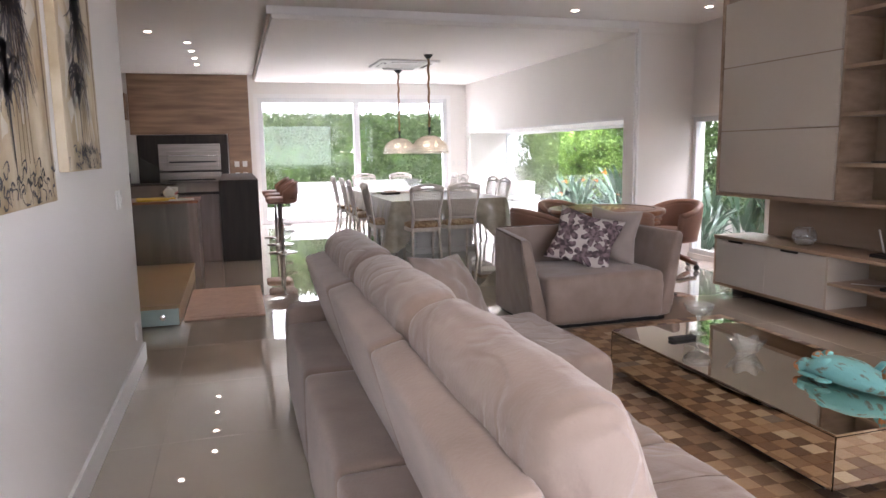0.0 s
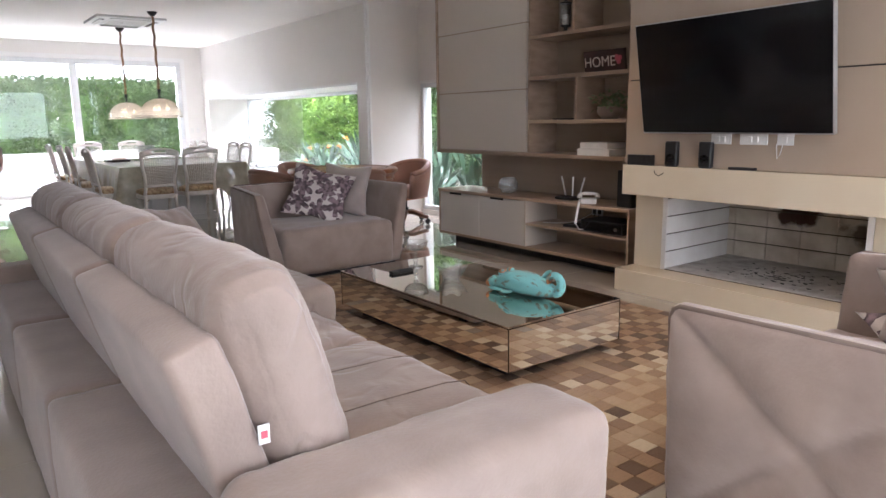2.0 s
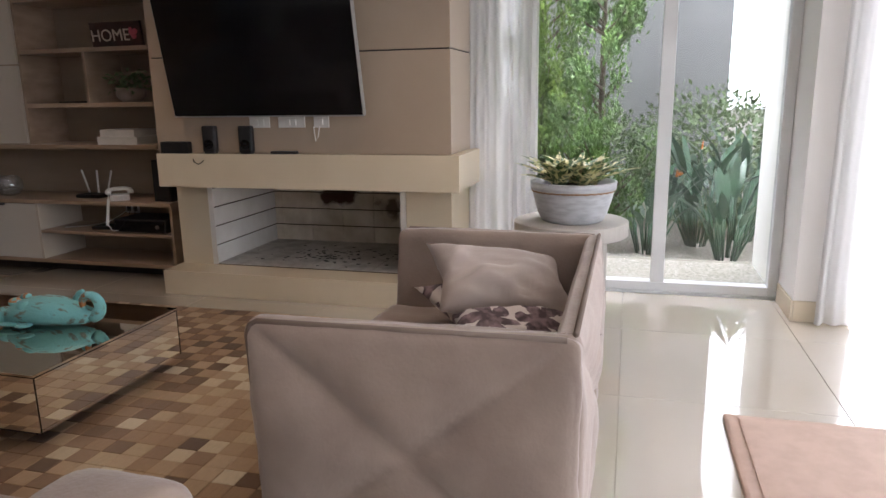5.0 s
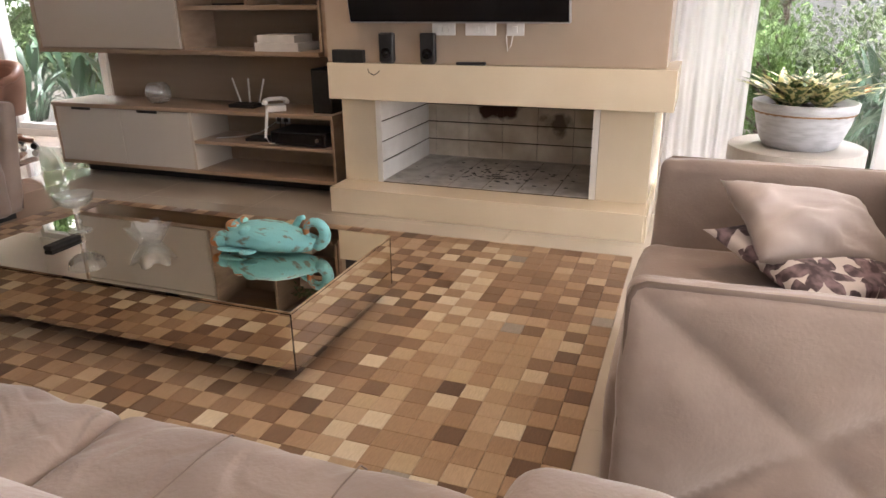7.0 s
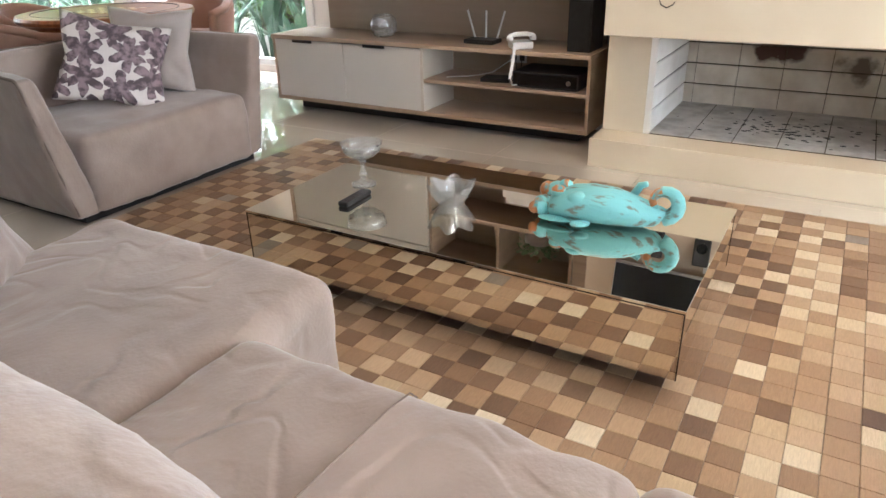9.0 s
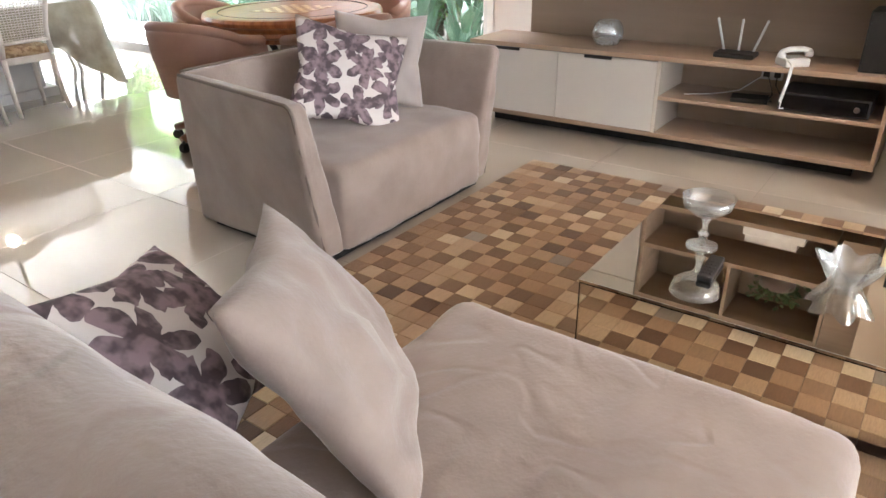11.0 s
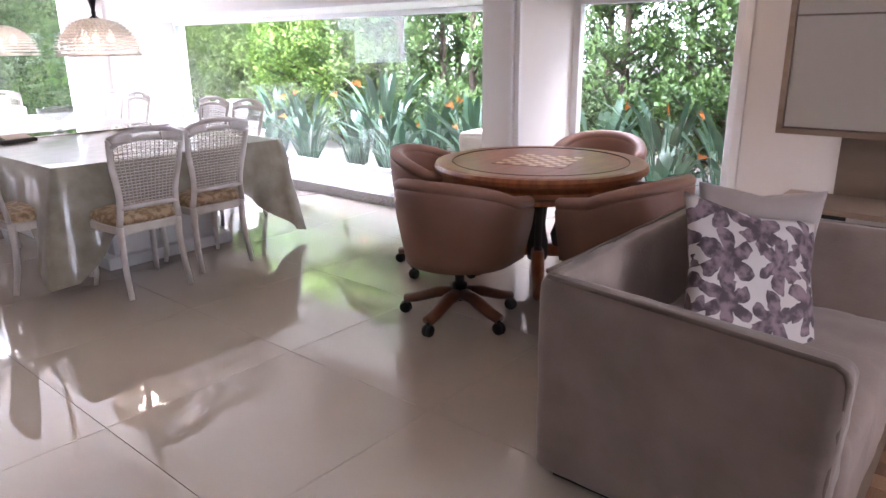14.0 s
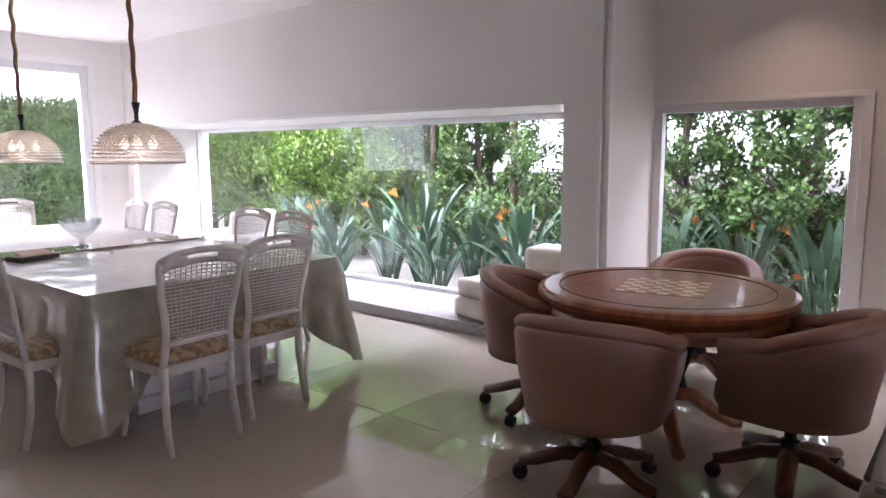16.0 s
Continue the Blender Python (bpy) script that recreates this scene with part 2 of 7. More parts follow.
# The oak again in a darker tone, for the panels set back.
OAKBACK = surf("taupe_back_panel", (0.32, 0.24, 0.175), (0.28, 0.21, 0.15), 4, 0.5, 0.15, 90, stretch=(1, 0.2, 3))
PANEL = surf("taupe_panel", (0.41, 0.328, 0.25), (0.375, 0.295, 0.223), 1.5, 0.35, 0.08, 220)
DOORW = surf("pale_greige_door", (0.62, 0.585, 0.53), (0.60, 0.565, 0.51), 0.8, 0.12, coat=0.6)
JOINT = surf("dark_brick_joint", (0.10, 0.075, 0.05), (0.06, 0.045, 0.03), 20, 0.9)
GLOSS = surf("greige_glass_front", (0.58, 0.52, 0.44), (0.56, 0.50, 0.42), 0.8, 0.06, coat=1.0)
WOODWALL = surf("brown_wood_wall", (0.30, 0.19, 0.115), (0.17, 0.10, 0.06), 3.0, 0.4, 0.25, 60, stretch=(0.35, 1, 3.5))
KITCHEN = surf("grey_oak", (0.23, 0.18, 0.15), (0.16, 0.12, 0.10), 4.0, 0.45, 0.2, 60, stretch=(3, 1, 0.3))
WENGE = surf("wenge", (0.018, 0.012, 0.010), (0.028, 0.020, 0.016), 5, 0.6, 0.2, 80, stretch=(3, 1, 0.3))
STONE = surf("cream_marble", (0.68, 0.59, 0.44), (0.64, 0.55, 0.405), 2.2, 0.22, 0.04, 200)
# Whiter than the back bricks: daylight on the side walls is in the colour.
FIREBRICK = surf("daylit_fire_brick", (0.80, 0.78, 0.74), (0.68, 0.65, 0.60), 4.0, 0.75, 0.4, 70, per=0.06)
# Soot stains over a base kept duller than the daylit side bricks.
SOOT = stained(stained(surf("sooted_brick", (0.72, 0.66, 0.57), (0.52, 0.45, 0.36), 5.0, 0.8, 0.4, 70, per=0.06), (5.2, 2.02, 0.62), 0.20, (0.07, 0.028, 0.018)), (5.2, 1.64, 0.47), 0.09, (0.16, 0.12, 0.09))
ASH = surf("ash_floor", (0.52, 0.49, 0.45), (0.36, 0.335, 0.30), 9.0, 0.9, 0.6, 60, spread=(0.35, 0.6))
FABRIC = surf("taupe_suede", (0.318, 0.244, 0.204), (0.252, 0.190, 0.157), 5.5, 0.75, 0.35, 90, sheen=0.35)


def creased(m, scale, depth):
    """Adds sparse wandering creases, as loose covers have, to a cloth's relief."""
    n, l = m.node_tree.nodes, m.node_tree.links
    b = n["Principled BSDF"]
    fine = next(k for k in l if k.to_socket == b.inputs["Normal"]).from_socket
    geo, tx, sb, ab, mr, bp = (n.new("ShaderNode" + k) for k in ("NewGeometry", "TexNoise", "Math", "Math", "MapRange", "Bump"))
    tx.inputs["Scale"].default_value, tx.inputs["Detail"].default_value, tx.inputs["Distortion"].default_value = scale, 1.5, 0.8
    sb.operation, ab.operation, mr.interpolation_type = "SUBTRACT", "ABSOLUTE", "SMOOTHSTEP"
    sb.inputs[1].default_value = 0.5
    mr.inputs["From Min"].default_value, mr.inputs["From Max"].default_value = 0.0, 0.075
    bp.inputs["Strength"].default_value, bp.inputs["Distance"].default_value = 0.6, depth
    l.new(geo.outputs["Position"], tx.inputs["Vector"])
    l.new(tx.outputs[0], sb.inputs[0])
    l.new(sb.outputs[0], ab.inputs[0])
    l.new(ab.outputs[0], mr.inputs[0])
    l.new(mr.outputs[0], bp.inputs["Height"])
    l.new(fine, bp.inputs["Normal"])
    l.new(bp.outputs[0], b.inputs["Normal"])
    return m


LOOSE = creased(surf("loose_taupe_suede", (0.318, 0.244, 0.204), (0.252, 0.190, 0.157), 5.5, 0.75, 0.35, 90, sheen=0.35), 3.6, 0.005)
FABRICD = surf("darker_suede", (0.20, 0.145, 0.115), (0.16, 0.115, 0.09), 4, 0.85, 0.25, 260, sheen=0.2)
PIPING = surf("piping", (0.17, 0.125, 0.10), None, 9, 0.7)
PILLOW = surf("mauve_satin_cotton", (0.40, 0.335, 0.30), (0.35, 0.29, 0.26), 6, 0.6, 0.2, 300, sheen=0.3)
LEATHER = surf("light_brown_faux_leather", (0.30, 0.160, 0.110), (0.25, 0.130, 0.09), 4, 0.45, 0.25, 300)
CHERRY = surf("cherry_wood", (0.36, 0.125, 0.040), (0.21, 0.062, 0.018), 5, 0.34, 0.1, 60, stretch=(1, 5, 1), coat=0.2)
DARKCHERRY = surf("dark_cherry_wood", (0.16, 0.055, 0.022), (0.10, 0.032, 0.014), 7, 0.35, 0.1, 60, coat=0.3)
MAPLE = surf("pale_inlay", (0.74, 0.50, 0.24), (0.64, 0.42, 0.18), 8, 0.3, coat=0.2)
MIRROR = surf("bronze_mirror", (0.80, 0.76, 0.68), (0.79, 0.75, 0.67), 1, 0.012, metal=1.0)
DARKMET = surf("dark_steel", (0.05, 0.05, 0.05), None, 8, 0.4, metal=0.8)
CHROME = surf("chrome", (0.75, 0.75, 0.75), None, 4, 0.12, metal=1.0)
STEEL = surf("brushed_steel", (0.36, 0.32, 0.29), (0.28, 0.25, 0.22), 6, 0.35, 0.1, 90, metal=0.9, stretch=(0.3, 1, 6))
SILVER = surf("silver_plastic", (0.55, 0.56, 0.57), None, 3, 0.3, metal=0.7)
SCREEN = surf("black_screen", (0.006, 0.006, 0.007), (0.005, 0.005, 0.006), 1, 0.1)
BLACK = surf("black_plastic", (0.010, 0.010, 0.011), (0.015, 0.015, 0.015), 30, 0.5, 0.1)
WHITEP = surf("white_plastic", (0.78, 0.78, 0.76), None, 8, 0.3)
CHAIRW = surf("whitewashed_wood", (0.74, 0.70, 0.66), (0.62, 0.57, 0.52), 9, 0.4, 0.2, 80)
CANE = surf("white_cane", (0.70, 0.66, 0.62), (0.55, 0.50, 0.46), 40, 0.6)
BROCADE = surf("gold_brocade", (0.50, 0.37, 0.22), (0.30, 0.19, 0.10), 26, 0.6, 0.4, 90, spread=(0.45, 0.55))
SATIN = surf("silver_green_satin", (0.37, 0.345, 0.265), (0.27, 0.25, 0.185), 9, 0.26, 0.25, 14, sheen=0.5, coat=0.8)
LINEN = surf("white_table_linen", (0.74, 0.73, 0.70), (0.68, 0.67, 0.64), 3, 0.5, 0.15, 60)
CANVAS = surf("cream_canvas", (0.66, 0.61, 0.53), (0.58, 0.53, 0.45), 4, 0.8, 0.3, 200)
SHEER = surf("sheer_curtain", (0.80, 0.79, 0.78), None, 4, 0.9)
GRANITE = surf("speckled_granite", (0.45, 0.435, 0.42), (0.16, 0.15, 0.145), 120, 0.18, spread=(0.42, 0.5))
MAT = surf("pale_pink_bath_mat", (0.60, 0.44, 0.36), (0.54, 0.39, 0.315), 14, 0.95, 1.0, 350)
TREAD = surf("pale_wood_tread", (0.42, 0.30, 0.17), (0.36, 0.25, 0.135), 5, 0.3, 0.1, 60, stretch=(1, 6, 1))
FROST = surf("pale_green_glass", (0.45, 0.58, 0.54), None, 5, 0.15)
TURQ = surf("turquoise_paint", (0.18, 0.50, 0.52), (0.16, 0.20, 0.17), 26, 0.5, 1.0, 70, stretch=(1.8, 0.5, 1), spread=(0.35, 0.43))
RUSTY = surf("worn_orange_paint", (0.42, 0.17, 0.06), (0.10, 0.40, 0.42), 26, 0.55, 0.5, 50, spread=(0.38, 0.5))
POT = surf("grey_glazed_pot", (0.50, 0.52, 0.54), (0.38, 0.39, 0.41), 12, 0.35, 0.3, 40, stretch=(1, 1, 5))
SOIL = surf("soil", (0.06, 0.04, 0.025), None, 40, 0.95, 1.0, 60)
CREAMWOOD = surf("grey_beige_wood", (0.45, 0.425, 0.39), (0.39, 0.365, 0.33), 5, 0.4, 0.15, 60)
ROPE = surf("jute_rope", (0.34, 0.20, 0.10), (0.24, 0.13, 0.06), 60, 0.85, 0.8, 120)
SHELL = surf("capiz_beads", (0.82, 0.79, 0.72), (0.66, 0.60, 0.50), 60, 0.25)
BEADGLASS = cut_glass("bead_glass", 0.22)
CRYSTAL = cut_glass("crystal")
PEBBLE = surf("white_pebbles", (0.7, 0.68, 0.64), (0.45, 0.43, 0.4), 60, 0.6)
PAPER = surf("white_boards", (0.70, 0.67, 0.62), None, 10, 0.6)
SIGN = surf("dark_red_sign", (0.06, 0.018, 0.014), (0.03, 0.012, 0.01), 12, 0.5)
LETTER = surf("cream_letters", (0.68, 0.58, 0.48), None, 10, 0.5)
PINK = surf("pink_paint", (0.55, 0.10, 0.14), None, 10, 0.5)
YELLOW = surf("yellow_cloth", (0.70, 0.42, 0.03), None, 6, 0.8)
RATTAN = surf("white_rattan", (0.60, 0.60, 0.58), (0.40, 0.40, 0.39), 60, 0.6, 0.8, 90)
CLOUD = glow("overcast_sky", (0.95, 0.98, 1.0), 3.6)
LAMPGLOW = glow("pendant_light", (1.0, 0.84, 0.62), 4)
BULB = glow("lamp_light", (1.0, 0.84, 0.62), 22)
GLASS = pane_glass("window_glass")
SHADES = ("cream", "tan", "brown", "dark")
PATCH = [patchwork(k + "_cowhide_patch", False, k) for k in SHADES]
PATCHM = [patchwork(k + "_cowhide_patches", True, k) for k in SHADES]
FLOWER = flowered("flower_print", (0.66, 0.60, 0.56), (0.085, 0.060, 0.065), 6.2)
# Each light and dark green puts highlights and dark gaps into the foliage.
LEAFD = surf("conifer_green", (0.095, 0.185, 0.028), (0.035, 0.080, 0.016), 5, 0.6, per=0.2)
LEAFL = surf("light_conifer_green", (0.170, 0.270, 0.035), (0.050, 0.105, 0.018), 4, 0.6, per=0.2)
# Paler than the leaves: window glass haze over the hedge is in the colour.
HEDGE = surf("hedge_green", (0.145, 0.205, 0.080), (0.065, 0.105, 0.042), 4, 0.5)
STREL = surf("strelitzia_green", (0.070, 0.140, 0.078), (0.035, 0.080, 0.045), 6, 0.4)
VARIEG = surf("striped_leaf", (0.68, 0.64, 0.34), (0.07, 0.14, 0.04), 34, 0.4, stretch=(1, 1, 0.15), spread=(0.47, 0.53))
ORANGE = surf("orange_petal", (0.75, 0.20, 0.02), None, 10, 0.5)
BARK = surf("bark", (0.10, 0.07, 0.05), (0.06, 0.045, 0.03), 20, 0.9, 0.8, 60)
GRAVEL = surf("garden_gravel", (0.38, 0.355, 0.31), (0.18, 0.16, 0.13), 40, 0.9, 1.0, 50)
RENDERW = surf("white_garden_wall", (0.70, 0.70, 0.68), (0.60, 0.60, 0.58), 2, 0.8, 0.3, 50)
GREYWALL = surf("grey_house_wall", (0.36, 0.36, 0.36), (0.33, 0.33, 0.33), 2, 0.8, 0.3, 50)


# ---- helpers ----
def thing(name, loc=(0, 0, 0), rz=0, label="", category="", group="", kind=""):
    ob = new(name)
    ob.location, ob.rotation_euler = loc, (0, 0, radians(rz))
    return tagged(ob, label, category, group, kind)


def part(name, bm, material, parent=None, label="", kind="", category="", smooth=False, group=""):
    me = bpy.data.meshes.new(name)
    bmesh.ops.recalc_face_normals(bm, faces=bm.faces)
    bm.to_mesh(me)
    bm.free()
    me.materials.append(material)
    if smooth:
        me.polygons.foreach_set("use_smooth", [True] * len(me.polygons))
    ob = new(name, me)
    ob.parent = parent
    return tagged(ob, label, category, group, kind)


def box(x0, x1, y0, y1, z0, z1, bevel=0.0, seg=2, bm=None):
    own = bmesh.new()
    bmesh.ops.create_cube(own, size=1)
    for v in own.verts:
        v.co = ((x0 + x1) / 2 + v.co.x * (x1 - x0), (y0 + y1) / 2 + v.co.y * (y1 - y0), (z0 + z1) / 2 + v.co.z * (z1 - z0))
    if bevel:
        bmesh.ops.bevel(own, geom=own.edges[:], offset=bevel, segments=seg, profile=0.6, affect="EDGES")
    return join(bm, own) if bm else own


def join(bm, other):
    me = bpy.data.meshes.new("tmp")
    other.to_mesh(me)
    other.free()
    bm.from_mesh(me)
    bpy.data.meshes.remove(me)
    return bm


def moved(bm, m):
    bm.transform(m)
    return bm


def lathe(profile, n=32, bm=None):
    """A turned solid from (radius, height) rows."""
    bm = bm or bmesh.new()
    rings = []
    for r, z in profile:
        rings.append([bm.verts.new((r * math.cos(2 * math.pi * i / n), r * math.sin(2 * math.pi * i / n), z)) for i in range(n)])
    for a, b in zip(rings, rings[1:]):
        for i in range(n):
            bm.faces.new((a[i], a[(i + 1) % n], b[(i + 1) % n], b[i]))
    if profile[0][0] > 1e-4:
        bm.faces.new(rings[0][::-1])
    if profile[-1][0] > 1e-4:
        bm.faces.new(rings[-1])
    bmesh.ops.remove_doubles(bm, verts=bm.verts, dist=1e-6)
    return bm


def tube(points, r, n=8, bm=None, r2=None, flat=1.0):
    """A bar along points; r2: the radius at its end."""
    bm = bm or bmesh.new()
    pts = [Vector(p) for p in points]
    r2 = r if r2 is None else r2
    rings = []
    side = None
    for i, p in enumerate(pts):
        d = (pts[min(i + 1, len(pts) - 1)] - pts[max(i - 1, 0)]).normalized()
        if side is None:
            side = d.cross(Vector((0, 0, 1)) if abs(d.z) < 0.9 else Vector((0, 1, 0))).normalized()
        side = (side - d * side.dot(d)).normalized()
        up = side.cross(d)
        rr = r + (r2 - r) * i / (len(pts) - 1)
        rings.append([bm.verts.new(p + side * rr * math.cos(2 * math.pi * k / n) + up * rr * flat * math.sin(2 * math.pi * k / n)) for k in range(n)])
    for a, b in zip(rings, rings[1:]):
        for k in range(n):
            bm.faces.new((a[k], a[(k + 1) % n], b[(k + 1) % n], b[k]))
    bm.faces.new(rings[0][::-1])
    bm.faces.new(rings[-1])
    return bm


def soft(x0, x1, y0, y1, z0, z1, r=0.05, puff=0.015, wrinkle=0.004, seed=0, cuts=10, wscale=9.0):
    """An upholstered block: rounded edges, slightly crowned faces, shallow wrinkles."""
    c = Vector(((x0 + x1) / 2, (y0 + y1) / 2, (z0 + z1) / 2))
    h = Vector(((x1 - x0) / 2, (y1 - y0) / 2, (z1 - z0) / 2))
    bm = bmesh.new()
    bmesh.ops.create_cube(bm, size=2)
    bmesh.ops.subdivide_edges(bm, edges=bm.edges[:], cuts=cuts, use_grid_fill=True)
    for v in bm.verts:
        q = Vector([math.copysign(1 - (1 - abs(a)) ** 1.6, a) for a in v.co])
        p = Vector((q.x * h.x, q.y * h.y, q.z * h.z))
        core = Vector([max(-h[i] + r, min(h[i] - r, p[i])) for i in range(3)])
        d = p - core
        d = d.normalized() * r if d.length > 1e-9 else d
        out = core + d
        f = [1 - min(1, abs(out[i]) / h[i]) ** 2 for i in range(3)]
        for i in range(3):
            j, k = (i + 1) % 3, (i + 2) % 3
            if abs(out[i]) > h[i] - r * 0.6:
                out[i] += math.copysign(puff * f[j] ** 0.5 * f[k] ** 0.5, out[i])
        w = noise.noise((out + c) * wscale + Vector((seed, 0, 0))) + 0.5 * noise.noise((out + c) * wscale * 2.3 + Vector((0, seed, 0)))
        v.co = c + out + (d.normalized() if d.length > 1e-9 else Vector((0, 0, 1))) * wrinkle * w
    return bm


def pillow(w, h, t, seed=0, n=26):
    """A loose cushion in the x-z plane with pinched corners."""
    bm = bmesh.new()
    grid = {}
    for s in (1, -1):
        for i in range(n + 1):
            for j in range(n + 1):
                u, v = 2 * i / n - 1, 2 * j / n - 1
                edge = i in (0, n) or j in (0, n)
                if edge and s == -1:
                    grid[s, i, j] = grid[1, i, j]
                    continue
                k = max(0.0, (1 - u ** 2) * (1 - v ** 2)) ** 0.42
                pin = 1 - 0.16 * (1 - abs(u * v)) * (max(abs(u), abs(v)) ** 3)
                wr = noise.noise((u * 2.2 + seed, v * 2.2, s)) * 0.26 + (0.09 - abs(noise.noise((u * 3.0 + seed, v * 3.0, s)))) * 0.20
                grid[s, i, j] = bm.verts.new((u * w / 2 * pin, s * t / 2 * k * (1 + wr * 1.3), v * h / 2 * pin))
        for i in range(n):
            for j in range(n):
                f = [grid[s, i, j], grid[s, i + 1, j], grid[s, i + 1, j + 1], grid[s, i, j + 1]]
                bm.faces.new(f if s == -1 else f[::-1])
    return bm


def text_bm(body, size, depth):
    cu = bpy.data.curves.new("t", "FONT")
    cu.body, cu.size, cu.extrude, cu.align_x = body, size, depth, "CENTER"
    ob = new("t", cu)
    me = bpy.data.meshes.new_from_object(ob.evaluated_get(bpy.context.evaluated_depsgraph_get()))
    bm = bmesh.new()
    bm.from_mesh(me)
    bpy.data.objects.remove(ob)
    bpy.data.curves.remove(cu)
    bpy.data.meshes.remove(me)
    return bm


# ---- structure ----
def slab(name, x0, x1, y0, y1, z0, z1, m, kind="structure", label="", bevel=0.0):
    return part(name, box(x0, x1, y0, y1, z0, z1, bevel), m, None, label, kind)


CZ = 2.93     # living and kitchen ceiling
DZ = 2.80     # lower dining ceiling
FY = 14.1     # dining end wall
XO = 5.58      # outer wall
slab("floor", -3.4, XO + 0.2, -3.4, FY + 0.2, -0.2, -0.008, GROUT, label="floor slab with fine dark joints between polished cream tiles")
slab("ceiling", -3.4, XO + 0.2, -3.4, 7.48, CZ, CZ + 0.15, CEIL, label="plain white living room ceiling")
slab("ceiling", -3.4, 0.43, 7.48, FY + 0.2, CZ, CZ + 0.15, CEIL, label="plain white kitchen ceiling")
slab("ceiling", 0.43, XO + 0.2, 7.48, FY + 0.2, DZ, CZ + 0.15, CEIL, label="lower white ceiling over the dining table")
part("trim", box(0.38, 4.74, 7.445, 7.478, DZ + 0.045, CZ - 0.004), TRIM, None, "white strip along the edge of the lower ceiling", "structure")
# The shade on the lower ceiling's side is put in as an oak-brown strip.
part("trim", box(0.40, 0.428, 7.48, FY - 0.004, DZ + 0.045, CZ - 0.004), OAK, None, "brown strip for the shade on the lower ceiling's side", "structure")
# long wall with the pictures, and the walls that close the place
slab("wall_west", -0.88, -0.70, -3.4, 5.02, 0, CZ, WALL, label="long white wall with two pictures and a tall skirting")
part("baseboard", box(-0.70, -0.683, -3.4, 5.036, 0, 0.13, 0.003), TRIM, None, "tall white skirting board", "structure")
part("baseboard", box(-0.88, -0.70, 5.022, 5.038, 0, 0.13, 0.003), TRIM, None, "tall white skirting board", "structure")
slab("wall_west", -3.4, -3.2, -3.4, FY, 0, CZ, WALL, label="white far kitchen wall")
slab("wall_south", -3.2, -0.45, -3.4, -3.2, 0, CZ, WALL, label="plain white wall behind the seats")
slab("wall_south", 4.25, XO + 0.2, -3.4, -3.2, 0, CZ, WALL, label="plain white wall behind the seats")
slab("wall_south", -0.45, 4.25, -3.4, -3.2, 2.65, CZ, WALL, label="white wall over the wide garden door")
# outer wall by the round table, with its window
WY0, WY1, WZ0, WZ1 = 6.14, 7.50, 0.06, 1.79
slab("wall_east", XO, XO + 0.2, 0.86, WY0, 0, CZ, WALL, label="white wall behind the wall unit")
slab("wall_east", XO, XO + 0.2, WY0, WY1, WZ1, CZ, WALL, label="white wall over the window")
slab("wall_east", XO, XO + 0.2, WY0, WY1, 0, WZ0, WALL, label="white wall under the window")
slab("wall_east", 4.787, XO + 0.2, WY1, 7.82, 0, CZ, WALL, label="white pier between the two garden windows")
part("trim", box(4.752, 4.785, 7.455, 7.487, 0, DZ + 0.04, 0.003), TRIM, None, "narrow white upright trim on the pier", "structure")
part("trim", box(4.752, 4.785, 7.52, 7.545, 0, DZ, 0.003), TRIM, None, "narrow white upright trim on the pier", "structure")
# bay along the dining table
BZ, NY0, NY1 = 1.775, 7.82, 13.83
slab("wall_east", 4.787, XO + 0.2, NY0, FY, BZ, DZ, WALL, label="white wall over the long low window")
slab("wall_east", 4.787, XO + 0.2, NY1, FY, 0, BZ, WALL, label="white wall at the end of the long window")
slab("wall_east", XO + 0.02, XO + 0.2, NY0, NY1, 0, 0.09, WALL, label="low white wall under the long window")
slab("floor", 4.81, XO + 0.02, NY0, NY1, -0.004, 0.095, GRANITE, label="speckled granite step along the long window", bevel=0.006)
# dining end wall with sliding doors
DX0, DX1, DH = 0.47, 4.36, 2.50
slab("wall_north", -3.2, DX0, FY, FY + 0.2, 0, CZ, WALL, label="white end wall behind the barbecue")
slab("wall_north", DX1, XO + 0.2, FY, FY + 0.2, 0, DZ, WALL, label="white end wall beside the sliding door")
slab("wall_north", DX0, DX1, FY, FY + 0.2, DH, DZ, WALL, label="white wall over the sliding door")
# wall with the tall sliding doors beside the fireplace
SX = 4.80
slab("wall_east", 4.42, XO + 0.2, -1.36, -1.06, 0, CZ, WALL, label="white pier between the tall sliding doors")
part("baseboard", box(4.40, SX, -1.058, -1.045, 0, 0.12, 0.003), STONE, None, "cream stone skirting", "structure")
part("baseboard", box(4.40, 4.418, -1.36, -1.06, 0, 0.12, 0.003), STONE, None, "cream stone skirting", "structure")
slab("wall_east", SX, XO + 0.2, -3.2, 0.86, 2.62, CZ, WALL, label="white wall over the tall sliding doors")
slab("wall_east", SX + 0.02, SX + 0.16, -3.2, 0.86, -0.1, 0.015, PVC, label="white sill of the sliding doors")
slab("ground", SX + 0.161, XO + 0.2, -3.2, 0.86, -0.1, 0.004, GRAVEL, label="pale gravel strip before the sliding doors")


